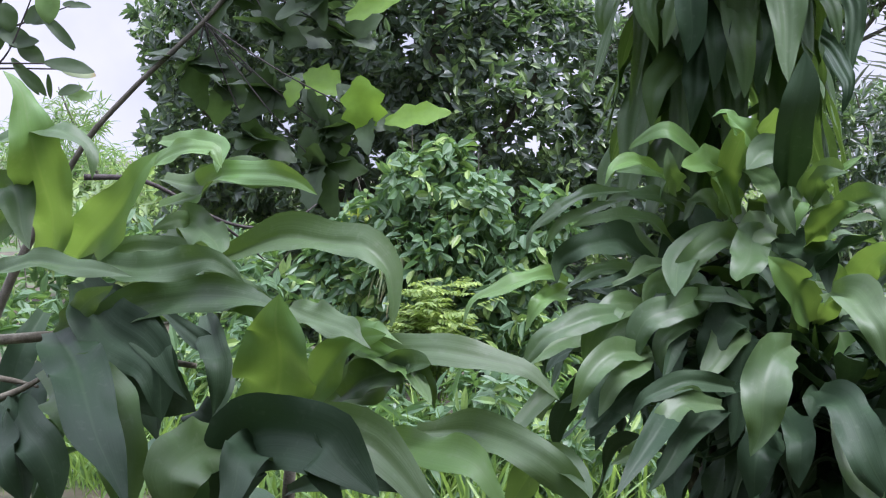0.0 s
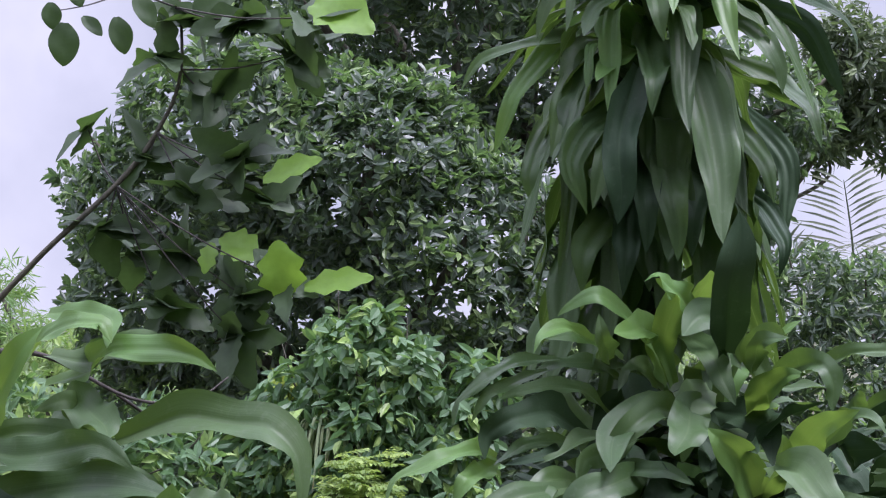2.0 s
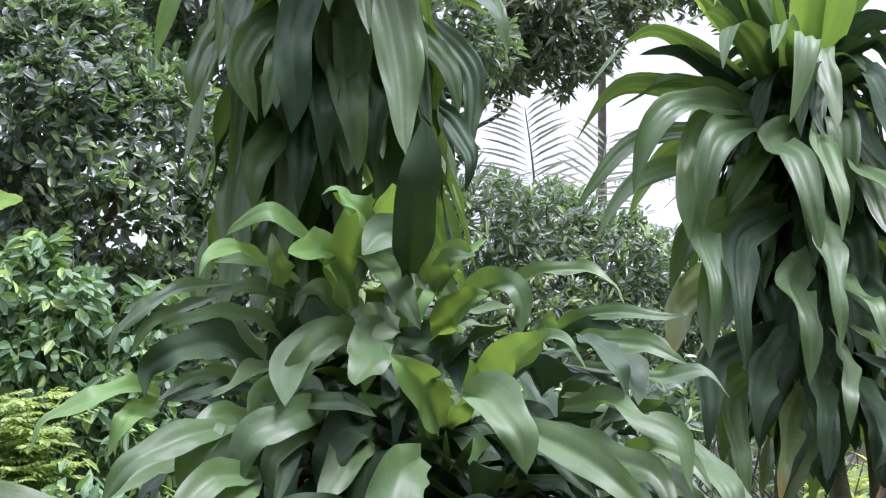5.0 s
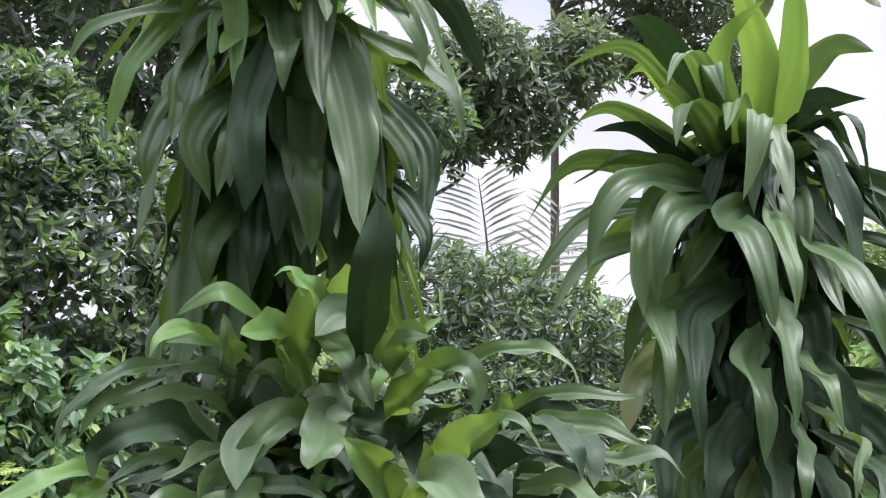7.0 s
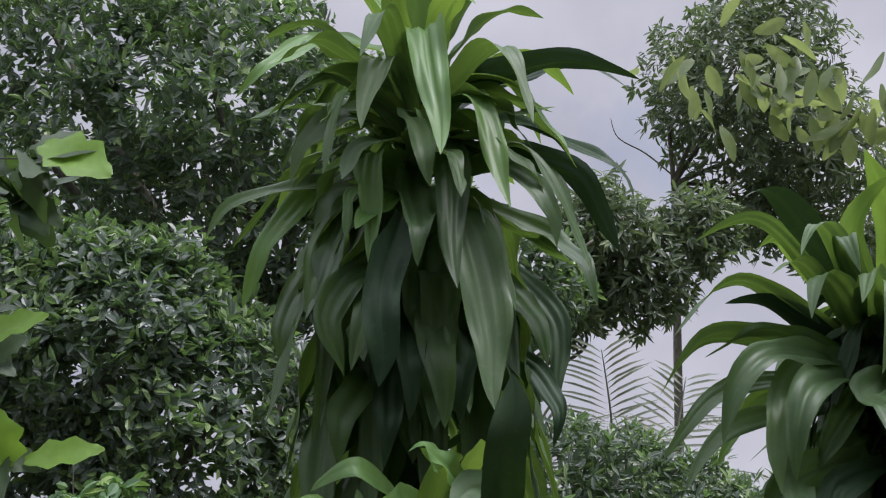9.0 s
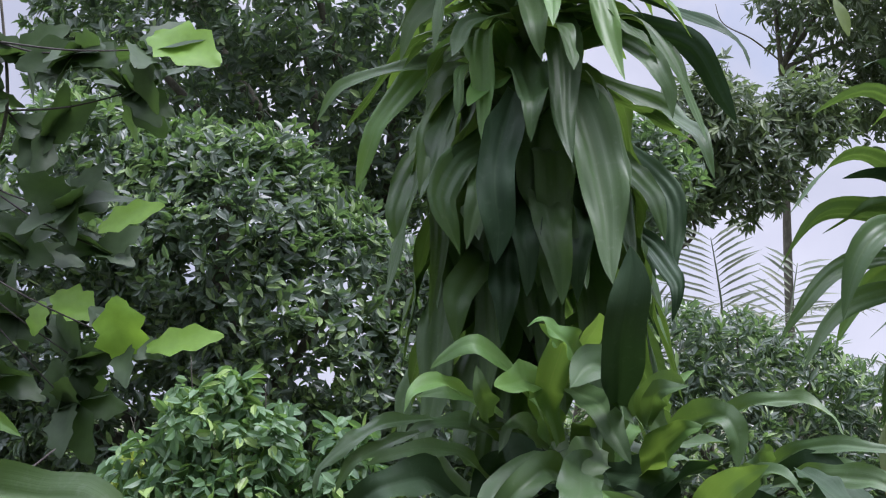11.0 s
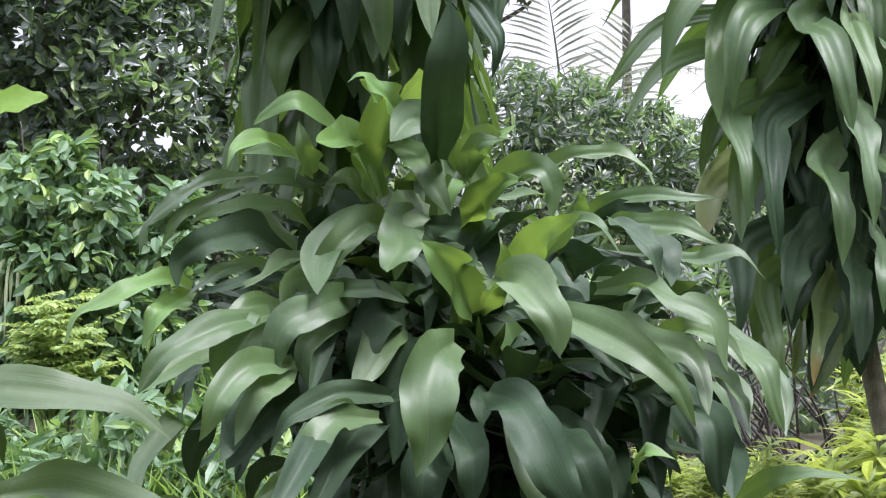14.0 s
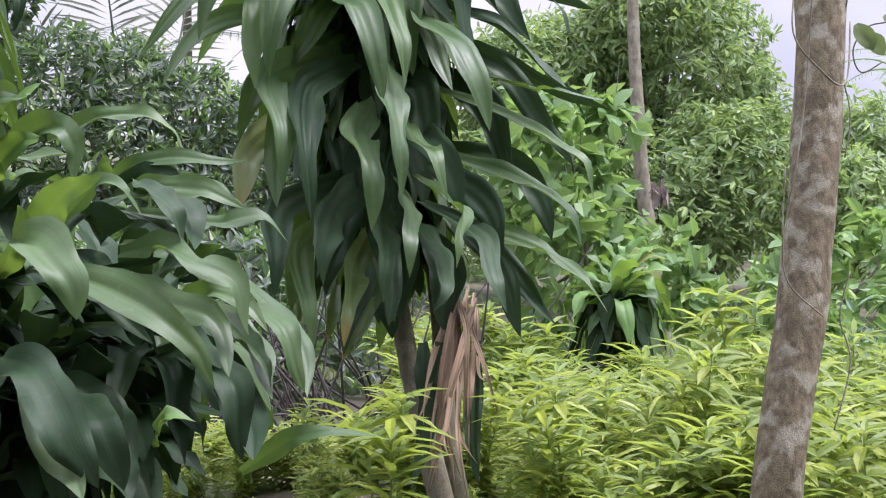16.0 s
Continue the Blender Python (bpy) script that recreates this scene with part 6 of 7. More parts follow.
broad_leaf(broad, (-1.504, 3.575, 2.423), (0.126, -0.025, -1.008), (0.25, -0.85, 0.45), 0.070, 0.053, BROAD_LEAF, 0)
broad_leaf(broad, (-1.456, 3.567, 2.488), (0.323, -0.005, -0.607), (0.25, -0.85, 0.45), 0.084, 0.056, BROAD_LEAF, 0)
broad_leaf(broad, (-1.418, 3.577, 2.385), (0.517, 0.033, -0.405), (0.25, -0.85, 0.45), 0.070, 0.042, BROAD_LEAF, 0)
broad_leaf(broad, (-1.327, 3.576, 2.384), (0.318, 0.031, -1.005), (0.25, -0.85, 0.45), 0.098, 0.063, BROAD_LEAF, 0)
broad_leaf(broad, (-1.392, 3.571, 2.435), (0.622, -0.002, 0.294), (0.25, -0.85, 0.45), 0.070, 0.042, BROAD_LEAF, 0)
broad_leaf(sapling, (-1.820, 3.639, 2.083), (0.126, -0.025, -1.008), (0.25, -0.85, 0.45), 0.114, 0.067, LIGHT_LEAF, 0)
broad_leaf(sapling, (-1.771, 3.645, 1.991), (1.002, 0.137, 0.000), (0.25, -0.85, 0.45), 0.050, 0.025, BROAD_LEAF, 0)
broad_leaf(sapling, (-1.830, 3.656, 1.952), (0.897, 0.177, -0.748), (0.25, -0.85, 0.45), 0.119, 0.031, BROAD_LEAF, 0)
broad_leaf(sapling, (-1.881, 3.661, 1.948), (0.619, 0.016, 0.094), (0.25, -0.85, 0.45), 0.070, 0.053, BROAD_LEAF, 0)
broad_leaf(sapling, (-1.914, 3.674, 1.870), (0.996, 0.182, -0.498), (0.25, -0.85, 0.45), 0.084, 0.056, BROAD_LEAF, 0)
broad_leaf(sapling, (-1.788, 3.667, 1.817), (1.000, 0.150, -0.149), (0.25, -0.85, 0.45), 0.105, 0.056, PALE, 0)
broad_leaf(sapling, (-1.897, 3.679, 1.809), (0.799, 0.162, -0.899), (0.25, -0.85, 0.45), 0.098, 0.031, BROAD_LEAF, 0)
broad_leaf(sapling, (-1.822, 3.673, 1.794), (0.126, -0.025, -1.008), (0.25, -0.85, 0.45), 0.070, 0.017, BROAD_LEAF, 0)
broad_leaf(sapling, (-1.764, 3.675, 1.732), (1.003, 0.128, 0.100), (0.25, -0.85, 0.45), 0.070, 0.039, LIGHT_LEAF, 0)
broad_leaf(sapling, (-1.894, 3.634, 2.192), (0.222, 0.003, -1.007), (0.25, -0.85, 0.45), 0.056, 0.042, BROAD_LEAF, 0)
broad_leaf(sapling, (-1.845, 3.636, 2.123), (0.432, -0.076, 0.490), (0.25, -0.85, 0.45), 0.056, 0.028, BROAD_LEAF, 0)
broad_leaf(sapling, (-1.931, 3.657, 2.025), (0.529, -0.057, 0.591), (0.25, -0.85, 0.45), 0.084, 0.049, BROAD_LEAF, 0)
broad_leaf(broad, (-1.275, 3.568, 2.442), (0.419, 0.023, -0.605), (0.25, -0.85, 0.45), 0.098, 0.059, BROAD_LEAF, 0)
broad_leaf(broad, (-1.338, 3.562, 2.502), (0.620, 0.007, 0.194), (0.25, -0.85, 0.45), 0.084, 0.059, BROAD_LEAF, 0)
broad_leaf(sapling, (-1.805, 3.620, 2.040), (0.063, -0.123, -1.002), (0.25, -0.85, 0.45), 0.106, 0.070, LIGHT_LEAF, 0)
broad_leaf(sapling, (-1.742, 3.617, 1.989), (0.999, 0.159, -0.029), (0.25, -0.85, 0.45), 0.063, 0.020, BROAD_LEAF, 0)
broad_leaf(sapling, (-1.824, 3.623, 1.960), (0.774, 0.098, -0.734), (0.25, -0.85, 0.45), 0.133, 0.036, BROAD_LEAF, 0)
broad_leaf(sapling, (-1.813, 3.624, 1.824), (1.000, 0.160, -0.079), (0.25, -0.85, 0.45), 0.139, 0.047, BROAD_LEAF, 0)
broad_leaf(sapling, (-1.943, 3.632, 1.991), (0.349, -0.032, -0.995), (0.25, -0.85, 0.45), 0.084, 0.061, BROAD_LEAF, 0)
broad_leaf(sapling, (-1.985, 3.635, 2.036), (0.614, 0.034, 0.212), (0.25, -0.85, 0.45), 0.084, 0.056, BROAD_LEAF, 0)
broad_leaf(sapling, (-1.958, 3.634, 1.913), (0.813, 0.104, -0.283), (0.25, -0.85, 0.45), 0.112, 0.061, BROAD_LEAF, 0)
broad_leaf(sapling, (-1.924, 3.632, 1.873), (0.900, 0.124, 0.219), (0.25, -0.85, 0.45), 0.084, 0.042, BROAD_LEAF, 0)
broad_leaf(sapling, (-1.993, 3.637, 1.951), (0.445, -0.002, -0.992), (0.25, -0.85, 0.45), 0.098, 0.070, BROAD_LEAF, 0)
broad_leaf(sapling, (-1.915, 3.632, 1.835), (0.826, 0.118, -0.983), (0.25, -0.85, 0.45), 0.126, 0.033, BROAD_LEAF, 0)
broad_leaf(sapling, (-2.008, 3.640, 1.818), (0.349, -0.032, -0.995), (0.25, -0.85, 0.45), 0.084, 0.061, BROAD_LEAF, 0)
broad_leaf(sapling, (-1.770, 3.622, 1.736), (0.991, 0.150, 0.421), (0.25, -0.85, 0.45), 0.070, 0.033, BROAD_LEAF, 0)
broad_leaf(sapling, (-1.893, 3.627, 2.067), (0.220, -0.101, 0.902), (0.25, -0.85, 0.45), 0.050, 0.033, BROAD_LEAF, 0)
broad_leaf(sapling, (-2.010, 3.637, 2.097), (0.901, 0.126, 0.119), (0.25, -0.85, 0.45), 0.084, 0.047, BROAD_LEAF, 0)
broad_leaf(sapling, (-1.874, 3.626, 1.936), (0.608, 0.028, 0.512), (0.25, -0.85, 0.45), 0.084, 0.050, BROAD_LEAF, 0)
broad_leaf(sapling, (-1.976, 3.634, 2.082), (0.802, 0.092, 0.316), (0.25, -0.85, 0.45), 0.070, 0.039, BROAD_LEAF, 0)
tube("twig", [(-2.058, 3.647, 1.754), (-1.940, 3.633, 1.834), (-1.875, 3.627, 1.959), (-1.833, 3.623, 2.068)], [0.0040, 0.0030, 0.0025, 0.0015], TWIG, sapling, sides=5, wobble=0.12)
tube("twig", [(-2.060, 3.645, 1.817), (-1.922, 3.632, 1.820), (-1.805, 3.623, 1.821)], [0.0040, 0.0030, 0.0020], TWIG, sapling, sides=5, wobble=0.12)

# ---- right-hand distance: tall tree, mast-like stem, palm, dark shrubs ----
rng = np.random.default_rng(31)
tall_tree = tree("tall_tree", "tall slender tree with open tufts of leaves against clouds", (3.899, 18.774, -0.850),
     [(4.28, 17.52, 6.50, 1.05), (5.38, 17.84, 6.03, 0.9), (4.80, 17.83, 7.14, 1.0), (4.76, 18.08, 5.28, 0.6), (5.81, 18.36, 5.00, 0.7)], 1900, 6, 0.17, 0.05, CANOPY, rng,
     trunk=[(3.899, 18.774, -0.850), (3.841, 18.600, 3.093), (3.741, 18.099, 4.972), (3.568, 17.628, 6.125)], radius=0.07, shell=0.7, droop=0.5, limbs=5, bark=LIMB)
tube("twig", [(3.614, 17.704, 5.513), (3.277, 17.554, 5.726), (2.916, 17.326, 5.849), (2.810, 17.229, 6.056)], [0.012, 0.01, 0.007, 0.004], CANE, tall_tree, sides=5)
tree("mid_tree", "mid-green tree with layered open foliage", (0.884, 15.684, -0.800),
     [(2.36, 14.89, 4.33, 0.52), (2.71, 15.11, 3.95, 0.6), (3.33, 15.10, 4.38, 0.45), (2.04, 15.00, 3.59, 0.42)], 1000, 6, 0.15, 0.045,
     CANOPY, rng, trunk=[(0.884, 15.684, -0.800), (1.225, 15.383, 2.384), (2.557, 15.238, 3.698)], radius=0.05, shell=0.6, droop=0.4, limbs=6)
tree("dark_shrub", "dark fine-leaved shrub under the palm", (1.595, 11.227, -0.600),
     [(1.40, 11.02, 1.84, 0.45), (1.88, 11.10, 1.79, 0.42), (1.65, 11.06, 1.27, 0.6), (2.37, 11.21, 1.58, 0.45), (2.27, 11.18, 0.96, 0.55), (1.04, 10.98, 1.17, 0.5), (2.91, 11.50, 1.37, 0.5), (3.23, 11.59, 0.86, 0.6)], 2600, 6, 0.11, 0.032,
     DARK_CROWN, rng, radius=0.05, category="shrub")


def frond(parent, root, az, length, lift, rng, material, leaflet=0.30, pairs=26, stem=0.012):
    """A feather frond: an arching midrib with two rows of narrow leaflets."""
    out = np.array((math.cos(az), math.sin(az), 0))
    root = np.array(root, float)
    line = [root + out * length * s * (0.35 + 0.5 * s) + np.array((0, 0, length * (lift * s - 0.45 * s ** 2.6))) for s in np.linspace(0, 1, 7)]
    fr = tube("frond", line, [stem * (1 - 0.8 * k / 6) for k in range(7)], material, parent, sides=5)
    line = np.array(line)
    P, Wy = [], []
    for k in range(pairs):
        s = 0.12 + 0.88 * k / pairs
        i = min(int(s * 6), 5)
        q = s * 6 - i
        p = line[i] * (1 - q) + line[i + 1] * q
        tan = line[i + 1] - line[i]
        tan /= np.linalg.norm(tan)
        lat = np.cross(tan, (0, 0, 1.0))
        lat /= np.linalg.norm(lat) + 1e-9
        for sg in (-1, 1):
            P.append(p)
            Wy.append(tan * 0.55 + lat * sg * 0.9 + np.array((0, 0, rng.uniform(-0.1, 0.25))))
    P, Wy = np.array(P), np.array(Wy)
    n = len(P)
    size = leaflet * (1 - 0.5 * np.abs(np.linspace(-0.6, 1, n))) * rng.uniform(0.85, 1.1, n)
    v, f = sprig(P, Wy, np.tile((0, 0, 1.0), (n, 1)) + 0.2 * rng.normal(size=(n, 3)), size, np.full(n, 0.019), fold=0.1, bend=0.3)
    tagged(made("leaflet", v, f, material, fr, smooth=False), kind="stuff")


def upright_frond(parent, base, top, leaflet, pairs, rng):
    """A young frond that stands nearly upright: leaflets leave the midrib in a V and droop over."""
    b, t = np.array(base), np.array(top)
    fr = tube("frond", [b, (b + t) / 2 + (0.02, -0.03, 0.02), t], [0.014, 0.010, 0.004], PALM_LEAF, parent, sides=5)
    tan = (t - b) / np.linalg.norm(t - b)
    lat = np.cross(tan, (0.17, 0.98, 0.0))
    lat /= np.linalg.norm(lat)
    P, Wy, size = [], [], []
    for k in range(pairs):
        q = (k + 0.5) / pairs
        for sg in (-1, 1):
            P.append(b + (t - b) * q)
            Wy.append(tan * (0.25 + 0.55 * q) + lat * sg + rng.normal(size=3) * 0.05)
            size.append(leaflet * (1.05 - 0.55 * q) * rng.uniform(0.9, 1.08))
    P, Wy, size = np.array(P), np.array(Wy), np.array(size)
    v, f = sprig(P, Wy, np.tile((-0.15, -0.8, 0.65), (len(P), 1)), size, np.full(len(P), 0.030), fold=0.1, bend=0.30)
    tagged(made("leaflet", v, f, PALM_LEAF, fr, smooth=False), kind="stuff")


palm = thing("feather_palm", (1.877, 12.824, -0.700), "grey-green feather palm with thin arching fronds against sky", "palm")
tube("trunk", [(1.877, 12.824, -0.700), (1.913, 12.730, 0.447), (1.885, 12.650, 1.576)], [0.06, 0.05, 0.04], LIMB, palm)
for n in range(6):
    frond(palm, (1.97, 12.6, 1.55), 0.3 + n * 1.05, rng.uniform(1.3, 1.7), rng.uniform(0.6, 1.0), rng, PALM_LEAF)
upright_frond(palm, (2.03, 12.54, 1.75), (1.90, 12.35, 2.86), 0.62, 22, rng)
upright_frond(palm, (2.25, 11.90, 1.55), (2.52, 12.05, 2.62), 0.58, 20, rng)
upright_frond(palm, (1.85, 12.80, 1.45), (1.42, 12.60, 2.30), 0.55, 18, rng)

palm = thing("feather_palm", (2.356, 13.641, -0.750), "grey-green feather palm with thin arching fronds against sky", "palm")
tube("trunk", [(2.356, 13.641, -0.750), (2.446, 13.633, 0.341), (2.422, 13.626, 1.712)], [0.06, 0.05, 0.04], LIMB, palm)
for n in range(9):
    frond(palm, (2.452, 13.620, 1.50), n * 0.7 + 0.2, rng.uniform(1.2, 1.6), rng.uniform(0.5, 0.8), rng, PALM_LEAF, leaflet=0.42, pairs=32)

# ---- right-hand side: slender trunks, far tree, weeds ----
trunk_tree = thing("leaning_tree", (2.040, 3.131, 0.000), "leaning tree trunk with patchy lichened brown bark and thin vines", "tree")
tube("trunk", [(2.004, 3.100, -0.050), (2.109, 3.169, 0.634), (2.235, 3.247, 1.215), (2.317, 3.336, 1.846), (2.356, 3.493, 2.629), (2.349, 3.797, 3.332)],
     [0.07, 0.062, 0.06, 0.062, 0.058, 0.045], BARK, trunk_tree, sides=20, wobble=0.16)
tube("vine", [(2.162, 3.211, 1.885), (2.126, 3.165, 1.747), (2.180, 3.144, 1.668), (2.267, 3.154, 1.630), (2.342, 3.244, 1.784)], [0.0022, 0.0022, 0.0022, 0.0022, 0.0022], CANE, trunk_tree, sides=5, wobble=0.12)
tube("vine", [(2.101, 3.148, 1.427), (2.082, 3.124, 1.268), (2.088, 3.106, 1.163), (2.170, 3.081, 1.083)], [0.0020, 0.0020, 0.0020, 0.0020], CANE, trunk_tree, sides=5, wobble=0.12)
tube("vine", [(2.201, 3.201, 1.859), (2.169, 3.170, 1.628), (2.109, 3.116, 1.428), (2.091, 3.132, 1.322)], [0.0020, 0.0020, 0.0020, 0.0020], CANE, trunk_tree, sides=5, wobble=0.12)
tube("vine", [(2.351, 3.259, 1.883), (2.358, 3.307, 1.706), (2.376, 3.282, 1.564), (2.353, 3.268, 1.451)], [0.0020, 0.0020, 0.0020, 0.0020], CANE, trunk_tree, sides=5, wobble=0.12)
tube("vine", [(2.496, 3.301, 1.792), (2.437, 3.307, 1.777), (2.395, 3.303, 1.720), (2.413, 3.293, 1.664), (2.475, 3.288, 1.692)], [0.0020, 0.0020, 0.0020, 0.0020, 0.0020], CANE, trunk_tree, sides=5, wobble=0.12)
tube("vine", [(2.447, 3.362, 1.158), (2.408, 3.349, 1.043), (2.429, 3.327, 0.928), (2.370, 3.307, 0.759)], [0.0020, 0.0020, 0.0020, 0.0020], CANE, trunk_tree, sides=5, wobble=0.12)
broad_leaf(trunk_tree, (2.407, 3.312, 1.784), (0.406, -0.488, -0.779), (-0.5, -0.7, 0.45), 0.077, 0.051, SPRAY_LEAF, 0)
broad_leaf(trunk_tree, (2.436, 3.306, 1.763), (0.334, -0.413, -0.581), (-0.5, -0.7, 0.45), 0.070, 0.049, SPRAY_LEAF, 0)
broad_leaf(trunk_tree, (2.485, 3.305, 1.807), (0.352, -0.381, -0.284), (-0.5, -0.7, 0.45), 0.051, 0.032, SPRAY_LEAF, 0)
bough = tube("bough", [(2.331, 3.640, 3.038), (2.336, 4.895, 3.154), (2.375, 6.050, 3.057), (1.928, 6.001, 3.150), (1.396, 5.821, 3.269)], [0.03, 0.022, 0.014, 0.009, 0.004], LIMB, trunk_tree, sides=7)
rng = np.random.default_rng(77)
for n in range(100):
    q = rng.uniform(0, 1) ** 0.8
    p = np.array((2.375, 6.050, 3.057)) * (1 - q) + np.array((1.294, 5.790, 3.278)) * q + rng.normal(size=3) * (0.13, 0.13, 0.08) + (0, 0, 0.04)
    broad_leaf(bough, p, rng.normal(size=3) * 0.55 + (0, 0, -0.6), unit(rng, 1)[0] + (0, -0.4, 0.6), rng.uniform(0.12, 0.17), rng.uniform(0.05, 0.07), SPRAY_LEAF, 0)

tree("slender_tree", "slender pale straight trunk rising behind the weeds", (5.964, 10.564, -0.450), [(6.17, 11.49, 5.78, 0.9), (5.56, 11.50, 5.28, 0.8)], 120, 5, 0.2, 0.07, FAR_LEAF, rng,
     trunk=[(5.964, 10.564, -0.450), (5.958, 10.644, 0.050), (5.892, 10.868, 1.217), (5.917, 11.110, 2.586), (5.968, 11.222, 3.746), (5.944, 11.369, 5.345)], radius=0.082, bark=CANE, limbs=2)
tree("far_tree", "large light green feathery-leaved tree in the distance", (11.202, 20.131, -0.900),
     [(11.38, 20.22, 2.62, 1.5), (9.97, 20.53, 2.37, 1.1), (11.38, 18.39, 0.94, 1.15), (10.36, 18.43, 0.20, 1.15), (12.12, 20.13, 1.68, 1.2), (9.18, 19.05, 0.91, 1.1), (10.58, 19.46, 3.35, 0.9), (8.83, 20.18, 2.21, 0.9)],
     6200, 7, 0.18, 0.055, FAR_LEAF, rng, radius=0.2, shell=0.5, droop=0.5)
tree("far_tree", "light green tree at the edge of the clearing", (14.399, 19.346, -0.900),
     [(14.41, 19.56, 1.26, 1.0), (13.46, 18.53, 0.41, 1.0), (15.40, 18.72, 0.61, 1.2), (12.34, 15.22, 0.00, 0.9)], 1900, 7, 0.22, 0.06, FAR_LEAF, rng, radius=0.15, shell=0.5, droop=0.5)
coconut = thing("far_palm", (23.499, 30.687, -0.900), "distant palm crown above the trees", "palm")
tube("trunk", [(23.499, 30.687, -0.900), (23.548, 30.649, 1.095), (23.484, 30.424, 2.819)], [0.15, 0.13, 0.11], LIMB, coconut)
for n in range(10):
    frond(coconut, (23.484, 30.424, 2.819), n * 0.63, 2.0, rng.uniform(0.3, 0.9), rng, LIGHT_LEAF, leaflet=0.5, pairs=22, stem=0.03)
tree("broad_shrub", "light green shrub with broad thin leaves", (5.056, 9.946, -0.350),
     [(4.75, 9.62, 0.90, 0.42), (4.65, 9.84, 1.31, 0.3), (4.54, 9.92, 1.51, 0.35), (4.62, 9.71, 0.43, 0.45), (5.57, 9.76, 0.49, 0.4), (4.43, 9.87, 0.99, 0.4)], 230, 5, 0.19, 0.085, LIGHT_LEAF, rng, radius=0.03, droop=0.3, category="shrub")
tree("broad_shrub", "yellow-green shrub with broad rounded leaves behind the dracaena", (4.274, 9.006, -0.300),
     [(3.97, 8.59, 1.61, 0.26), (4.27, 8.68, 1.31, 0.28), (3.95, 8.46, 1.04, 0.3), (4.61, 8.92, 1.65, 0.25), (3.73, 8.41, 1.35, 0.25), (4.43, 8.91, 0.90, 0.3)], 150, 4, 0.17, 0.105, LIGHT_LEAF, rng, radius=0.02, droop=0.35, shell=0.8, category="shrub")
tree("broad_shrub", "light green shrub with broad thin leaves", (7.506, 10.786, -0.500),
     [(7.27, 10.64, 0.27, 0.5), (7.96, 10.59, 0.48, 0.5), (6.80, 10.13, -0.10, 0.5), (8.54, 10.49, 0.25, 0.6)], 260, 5, 0.21, 0.09, LIGHT_LEAF, rng, radius=0.03, droop=0.3, category="shrub")
tree("broad_shrub", "leafy green shrub beside the leaning trunk", (6.313, 7.841, -0.300),
     [(6.30, 7.95, 0.19, 0.5), (6.73, 8.02, 0.55, 0.5), (6.11, 7.45, -0.10, 0.45), (5.55, 7.43, 0.00, 0.4)], 260, 5, 0.17, 0.05, BUSH_LEAF, rng, radius=0.03, droop=0.4, category="shrub")

# small dracaena behind the weeds
small = thing("small_dracaena", (4.153, 7.955, -0.100), "small dracaena with light upper leaves and dark lower ones", "plant")
tube("cane", [(4.153, 7.955, -0.100), (4.150, 7.918, 0.278), (4.137, 7.874, 0.688)], [0.03, 0.025, 0.02], CANE, small)
filler(small, [(4.171, 7.918, 0.124), (4.159, 7.887, 0.585)], 46, 0.42, 0.10, rng, -0.85, (DARK_SHADED, DARK_SHADED, MATURE))
rosette(small, (4.113, 7.863, 0.647), 20, 0.46, 0.10, rng, (YOUNG, MATURE, YOUNG), (0.8, -0.6))
rosette(small, (4.292, 8.118, 0.731), 16, 0.44, 0.10, rng, (YOUNG, YOUNG, PALE), (0.8, -0.6))

# withered tufts on the slender trunk
for base, size in (((5.631, 10.101, 1.113), 0.16), ((5.715, 9.950, 0.342), 0.13)):
    tuft = thing("withered_tuft", base, "shrivelled greyish dead leaf cluster hanging on a twig", "dead leaves")
    tube("twig", [(base[0] + 0.12, base[1] + 0.15, base[2] + 0.25), (base[0] + 0.04, base[1] + 0.04, base[2] + 0.2), base], [0.006, 0.005, 0.003], TWIG, tuft, sides=5)
    for n in range(14):
        broad_leaf(tuft, np.array(base) + rng.normal(size=3) * 0.03, rng.normal(size=3) * 0.45 + (0, 0, -1), unit(rng, 1)[0], size * rng.uniform(0.7, 1.1), 0.05, WITHERED, 3)


def weed(label, height, rng, material):
    """A leafy herb: a stem, side shoots and narrow pointed leaves in pairs."""
    ob = thing("weed", (0, 0, 0), label, "weed", "tall weeds")
    P, Wy, Nn = [], [], []
    for shoot in range(3):
        az = rng.uniform(0, 6.283)
        out = np.array((math.cos(az), math.sin(az), 0)) * (0.16 if shoot else 0.03)
        h = height * (1 if shoot == 0 else rng.uniform(0.75, 0.95))
        line = np.array([(0, 0, 0), out * 0.4 + (0, 0, h * 0.5), out + (0, 0, h)])
        tube("stem", line, [0.005, 0.004, 0.002], material, ob, sides=5)
        for k in range(12):
            s = 0.2 + 0.8 * (k / 11) ** 0.8
            p = line[0] * (1 - s) ** 2 + 2 * line[1] * s * (1 - s) + line[2] * s * s
            for m in range(3 if k < 10 else 5):
                fa = k * 1.2 + m * (2.1 if k < 10 else 1.26) + rng.uniform(-0.3, 0.3)
                P.append(p)
                Wy.append((math.cos(fa), math.sin(fa), rng.uniform(-0.1, 1.1)))
                Nn.append((-0.5 * math.cos(fa), -0.5 * math.sin(fa), 1))
    P, Wy, Nn = np.array(P), np.array(Wy), np.array(Nn)
    v, f = sprig(P, Wy, Nn + 0.25 * rng.normal(size=Nn.shape), rng.uniform(0.15, 0.26, len(P)), rng.uniform(0.034, 0.055, len(P)), fold=0.2, bend=0.38)
    made("foliage", v, f, material, ob, smooth=False)
    return ob


rng = np.random.default_rng(41)
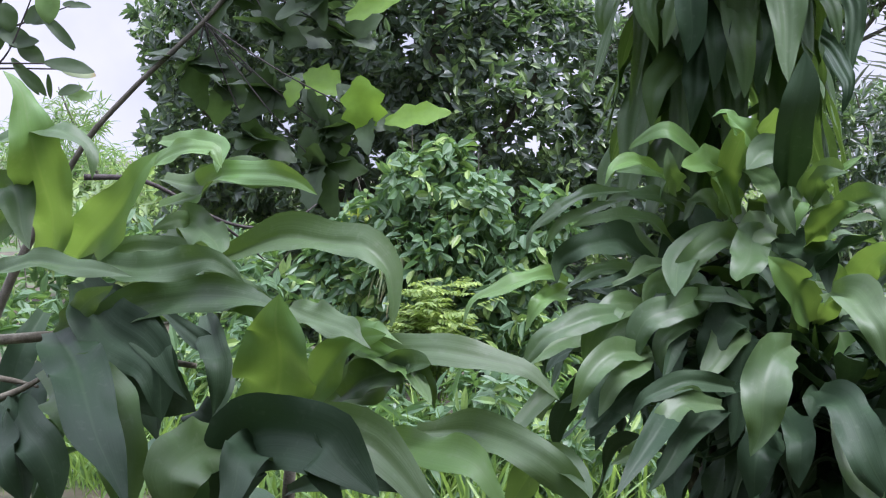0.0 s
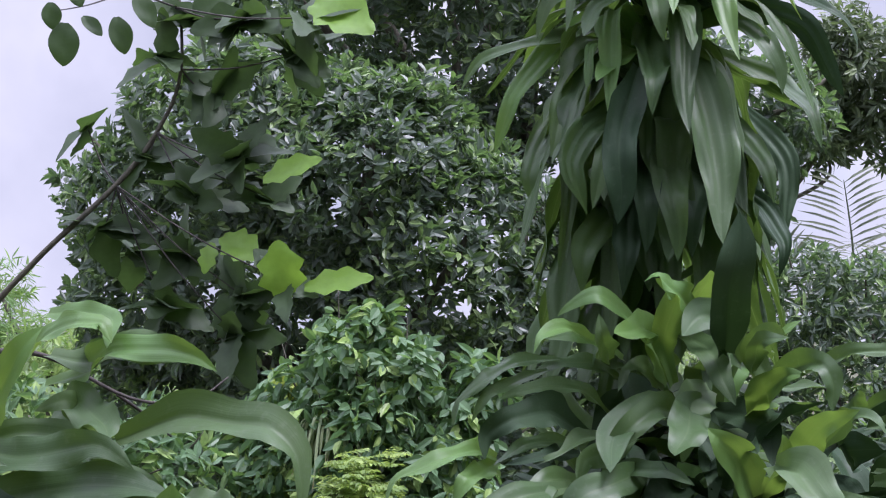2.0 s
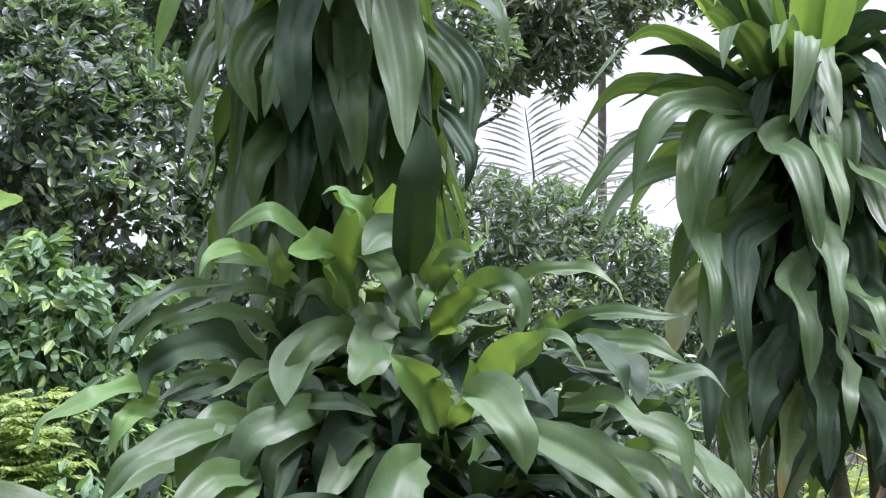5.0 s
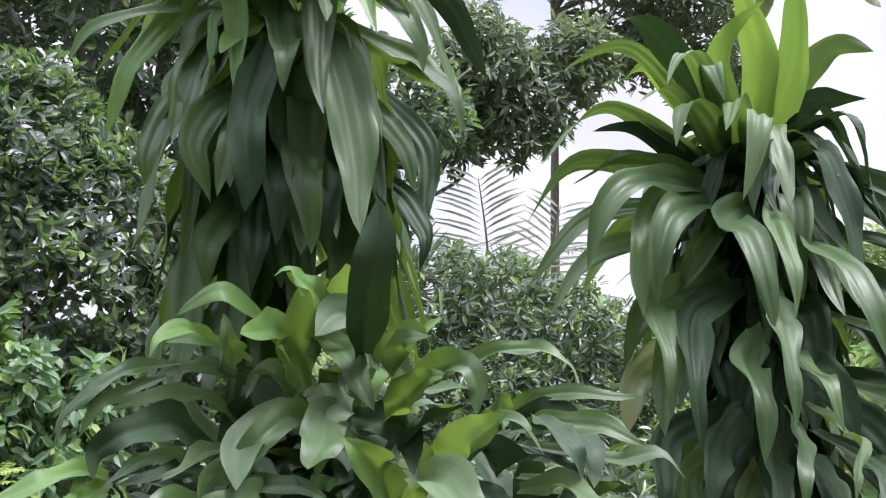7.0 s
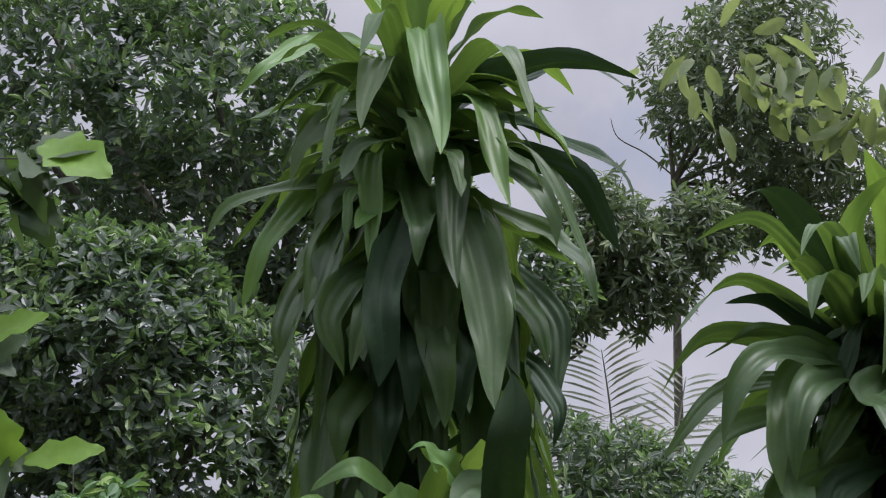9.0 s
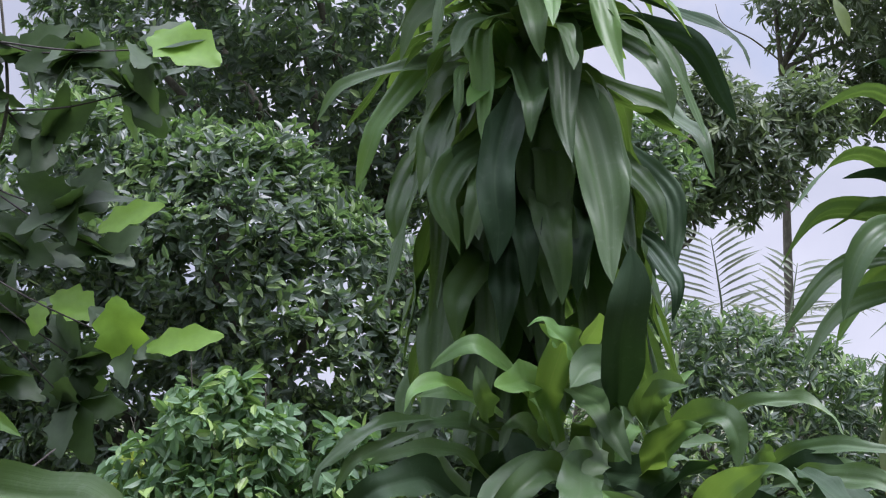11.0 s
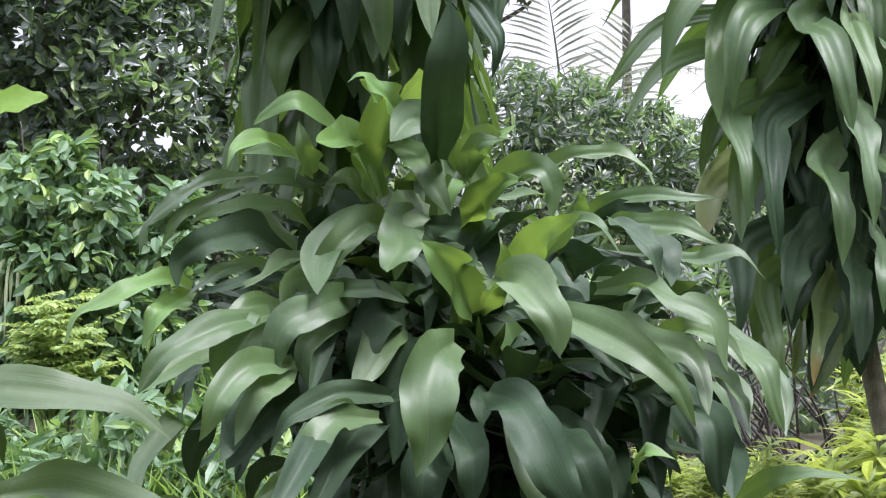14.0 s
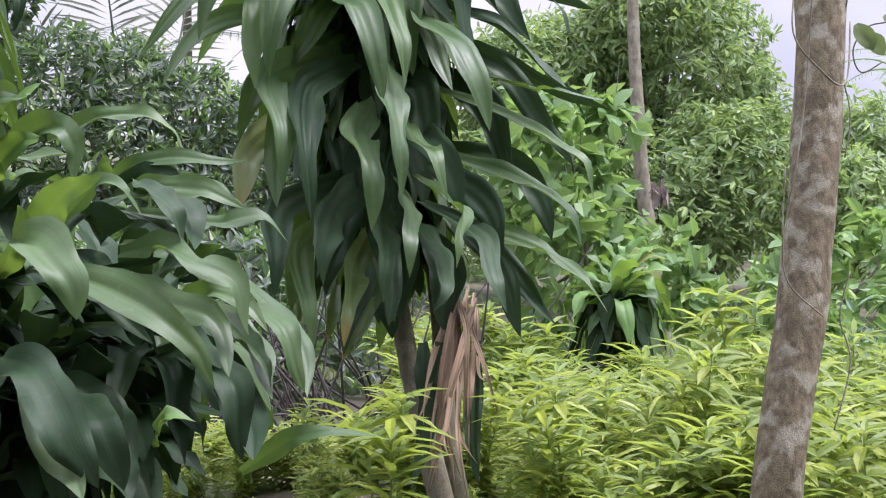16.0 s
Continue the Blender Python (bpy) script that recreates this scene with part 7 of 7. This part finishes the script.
kinds = [weed("yellow-green leafy weed with narrow pointed leaves", h, rng, WEED_LEAF) for h in (0.95, 0.85, 0.75, 1.0)]
spots = []
for n in range(150):
    d, a = rng.uniform(4.3, 8.6), radians(rng.uniform(20.5, 42))
    spots.append((d * math.sin(a) - 0.06, d * math.cos(a) + 0.1, 1.0, -0.06))
for area, count, size, low in (((1.83, 2.97, 5.9, 7.0), 18, 0.55, -0.12), ((2.25, 2.9, 4.7, 5.5), 24, 0.5, -0.10), ((1.0, 2.1, 5.6, 6.5), 34, 0.55, -0.10), ((1.0, 1.75, 5.1, 5.7), 22, 0.42, -0.08), ((0.85, 2.4, 5.5, 6.8), 26, 0.55, -0.12), ((1.4, 2.5, 5.8, 7.3), 16, 0.55, -0.12), ((2.4, 3.1, 5.2, 6.6), 8, 0.8, -0.08)):
    for n in range(count):
        spots.append((rng.uniform(area[0], area[1]), rng.uniform(area[2], area[3]), size, low))
for n, (x, y, size, low) in enumerate(spots):
    if (abs(x / y - 0.40) < 0.045 and y < 5.4) or math.hypot(x - 4.24, y - 7.9) < 0.3:
        continue
    m = pose(x, y, ground_height(x, y) + low, rng.uniform(-7, 7), rng.uniform(-7, 7), rng.uniform(0, 360)) @ Matrix.Scale(rng.uniform(0.6, 0.9) * size, 4)
    if n < len(kinds):
        kinds[n].matrix_world = m
    else:
        copy_thing(kinds[n % len(kinds)], m)

# dead twigs under the second dracaena
thicket = thing("dead_thicket", (2.086, 7.815, -0.100), "tangle of dark dead twigs in shade", "twigs")
for n in range(110):
    b = np.array((rng.uniform(1.4, 3.05), rng.uniform(7.2, 8.7), -0.2))
    d = rng.normal(size=3) * (0.3, 0.2, 0.1)
    tube("twig", [b, b + d + (0, 0, 0.4), b + d * 1.6 + rng.normal(size=3) * 0.12 + (0, 0, rng.uniform(0.5, 0.95))], [0.010, 0.007, 0.003], TWIG, thicket, sides=5)
tree("shade_bush", "dark shaded bush behind the dracaenas", (2.084, 9.335, -0.350),
     [(1.53, 9.34, 0.45, 0.6), (2.35, 9.53, 0.35, 0.6), (0.81, 9.24, 0.35, 0.6), (3.12, 10.21, 0.45, 0.6), (0.18, 9.22, 0.25, 0.6), (2.55, 8.99, 0.15, 0.5), (1.80, 8.79, 0.16, 0.5)], 1200, 6, 0.12, 0.045, DARK_CROWN, rng, radius=0.04, category="bush")

# grass and undergrowth
def grass_patch(name, label, area, count, height, rng, material, width=0.012):
    x0, x1, y0, y1 = area
    x, y = rng.uniform(x0, x1, count), rng.uniform(y0, y1, count)
    p = np.stack([x, y, [ground_height(a, b) - 0.01 for a, b in zip(x, y)]], 1)
    w = np.stack([rng.normal(0, 0.35, count), rng.normal(0, 0.35, count), np.ones(count)], 1)
    v, f = sprig(p, w, unit(rng, count), height * rng.uniform(0.4, 1.1, count), np.full(count, width), fold=0.05, bend=0.5)
    return tagged(made(name, v, f, material, smooth=False), label, "grass", kind="stuff")


grass_patch("grass", "long green grass and seedlings in the undergrowth", (-2.8, 0.2, 5.2, 8.8), 2200, 0.55, rng, GRASS, 0.018)
grass_patch("grass", "green undergrowth between weeds and trees", (3.4, 10.0, 5.2, 13.0), 5200, 0.55, rng, GRASS)
tree("low_bush", "light green low undergrowth with long leaves", (-1.127, 6.562, 0.000), [(-1.57, 6.83, 0.23, 0.35), (-0.82, 6.49, 0.30, 0.4), (-1.14, 6.25, 0.14, 0.35), (-2.20, 7.21, 0.32, 0.45), (-0.40, 6.58, 0.21, 0.4)],
     700, 6, 0.15, 0.04, BUSH_LEAF, rng, radius=0.015, droop=0.5, category="undergrowth")
tree("low_bush", "light green bush below the far conifer", (-3.056, 7.463, 0.000), [(-3.07, 7.59, 0.84, 0.45), (-2.61, 7.69, 0.53, 0.45), (-3.56, 7.53, 0.95, 0.5), (-2.30, 7.69, 0.85, 0.35), (-3.41, 6.58, 0.51, 0.5), (-3.11, 5.86, 0.23, 0.42), (-3.99, 7.15, 0.93, 0.5), (-2.54, 6.63, 0.21, 0.4)],
     800, 6, 0.12, 0.045, BUSH_LEAF, rng, radius=0.02, category="undergrowth")
tree("far_conifer", "distant pale feathery tree under the clouds", (-9.241, 22.409, -0.900), [(-9.24, 22.41, 1.33, 0.9), (-8.35, 22.26, 1.01, 0.8), (-10.39, 22.71, 1.13, 1.0), (-9.24, 22.41, 2.07, 0.6), (-7.08, 21.79, 0.50, 1.0), (-5.47, 21.68, 0.31, 1.0), (-3.94, 21.53, 0.51, 1.0)],
     1500, 6, 0.26, 0.03, LIGHT_LEAF, rng, radius=0.12, shell=0.7, droop=0.4)

# a belt of trees that closes the distance
rng = np.random.default_rng(53)
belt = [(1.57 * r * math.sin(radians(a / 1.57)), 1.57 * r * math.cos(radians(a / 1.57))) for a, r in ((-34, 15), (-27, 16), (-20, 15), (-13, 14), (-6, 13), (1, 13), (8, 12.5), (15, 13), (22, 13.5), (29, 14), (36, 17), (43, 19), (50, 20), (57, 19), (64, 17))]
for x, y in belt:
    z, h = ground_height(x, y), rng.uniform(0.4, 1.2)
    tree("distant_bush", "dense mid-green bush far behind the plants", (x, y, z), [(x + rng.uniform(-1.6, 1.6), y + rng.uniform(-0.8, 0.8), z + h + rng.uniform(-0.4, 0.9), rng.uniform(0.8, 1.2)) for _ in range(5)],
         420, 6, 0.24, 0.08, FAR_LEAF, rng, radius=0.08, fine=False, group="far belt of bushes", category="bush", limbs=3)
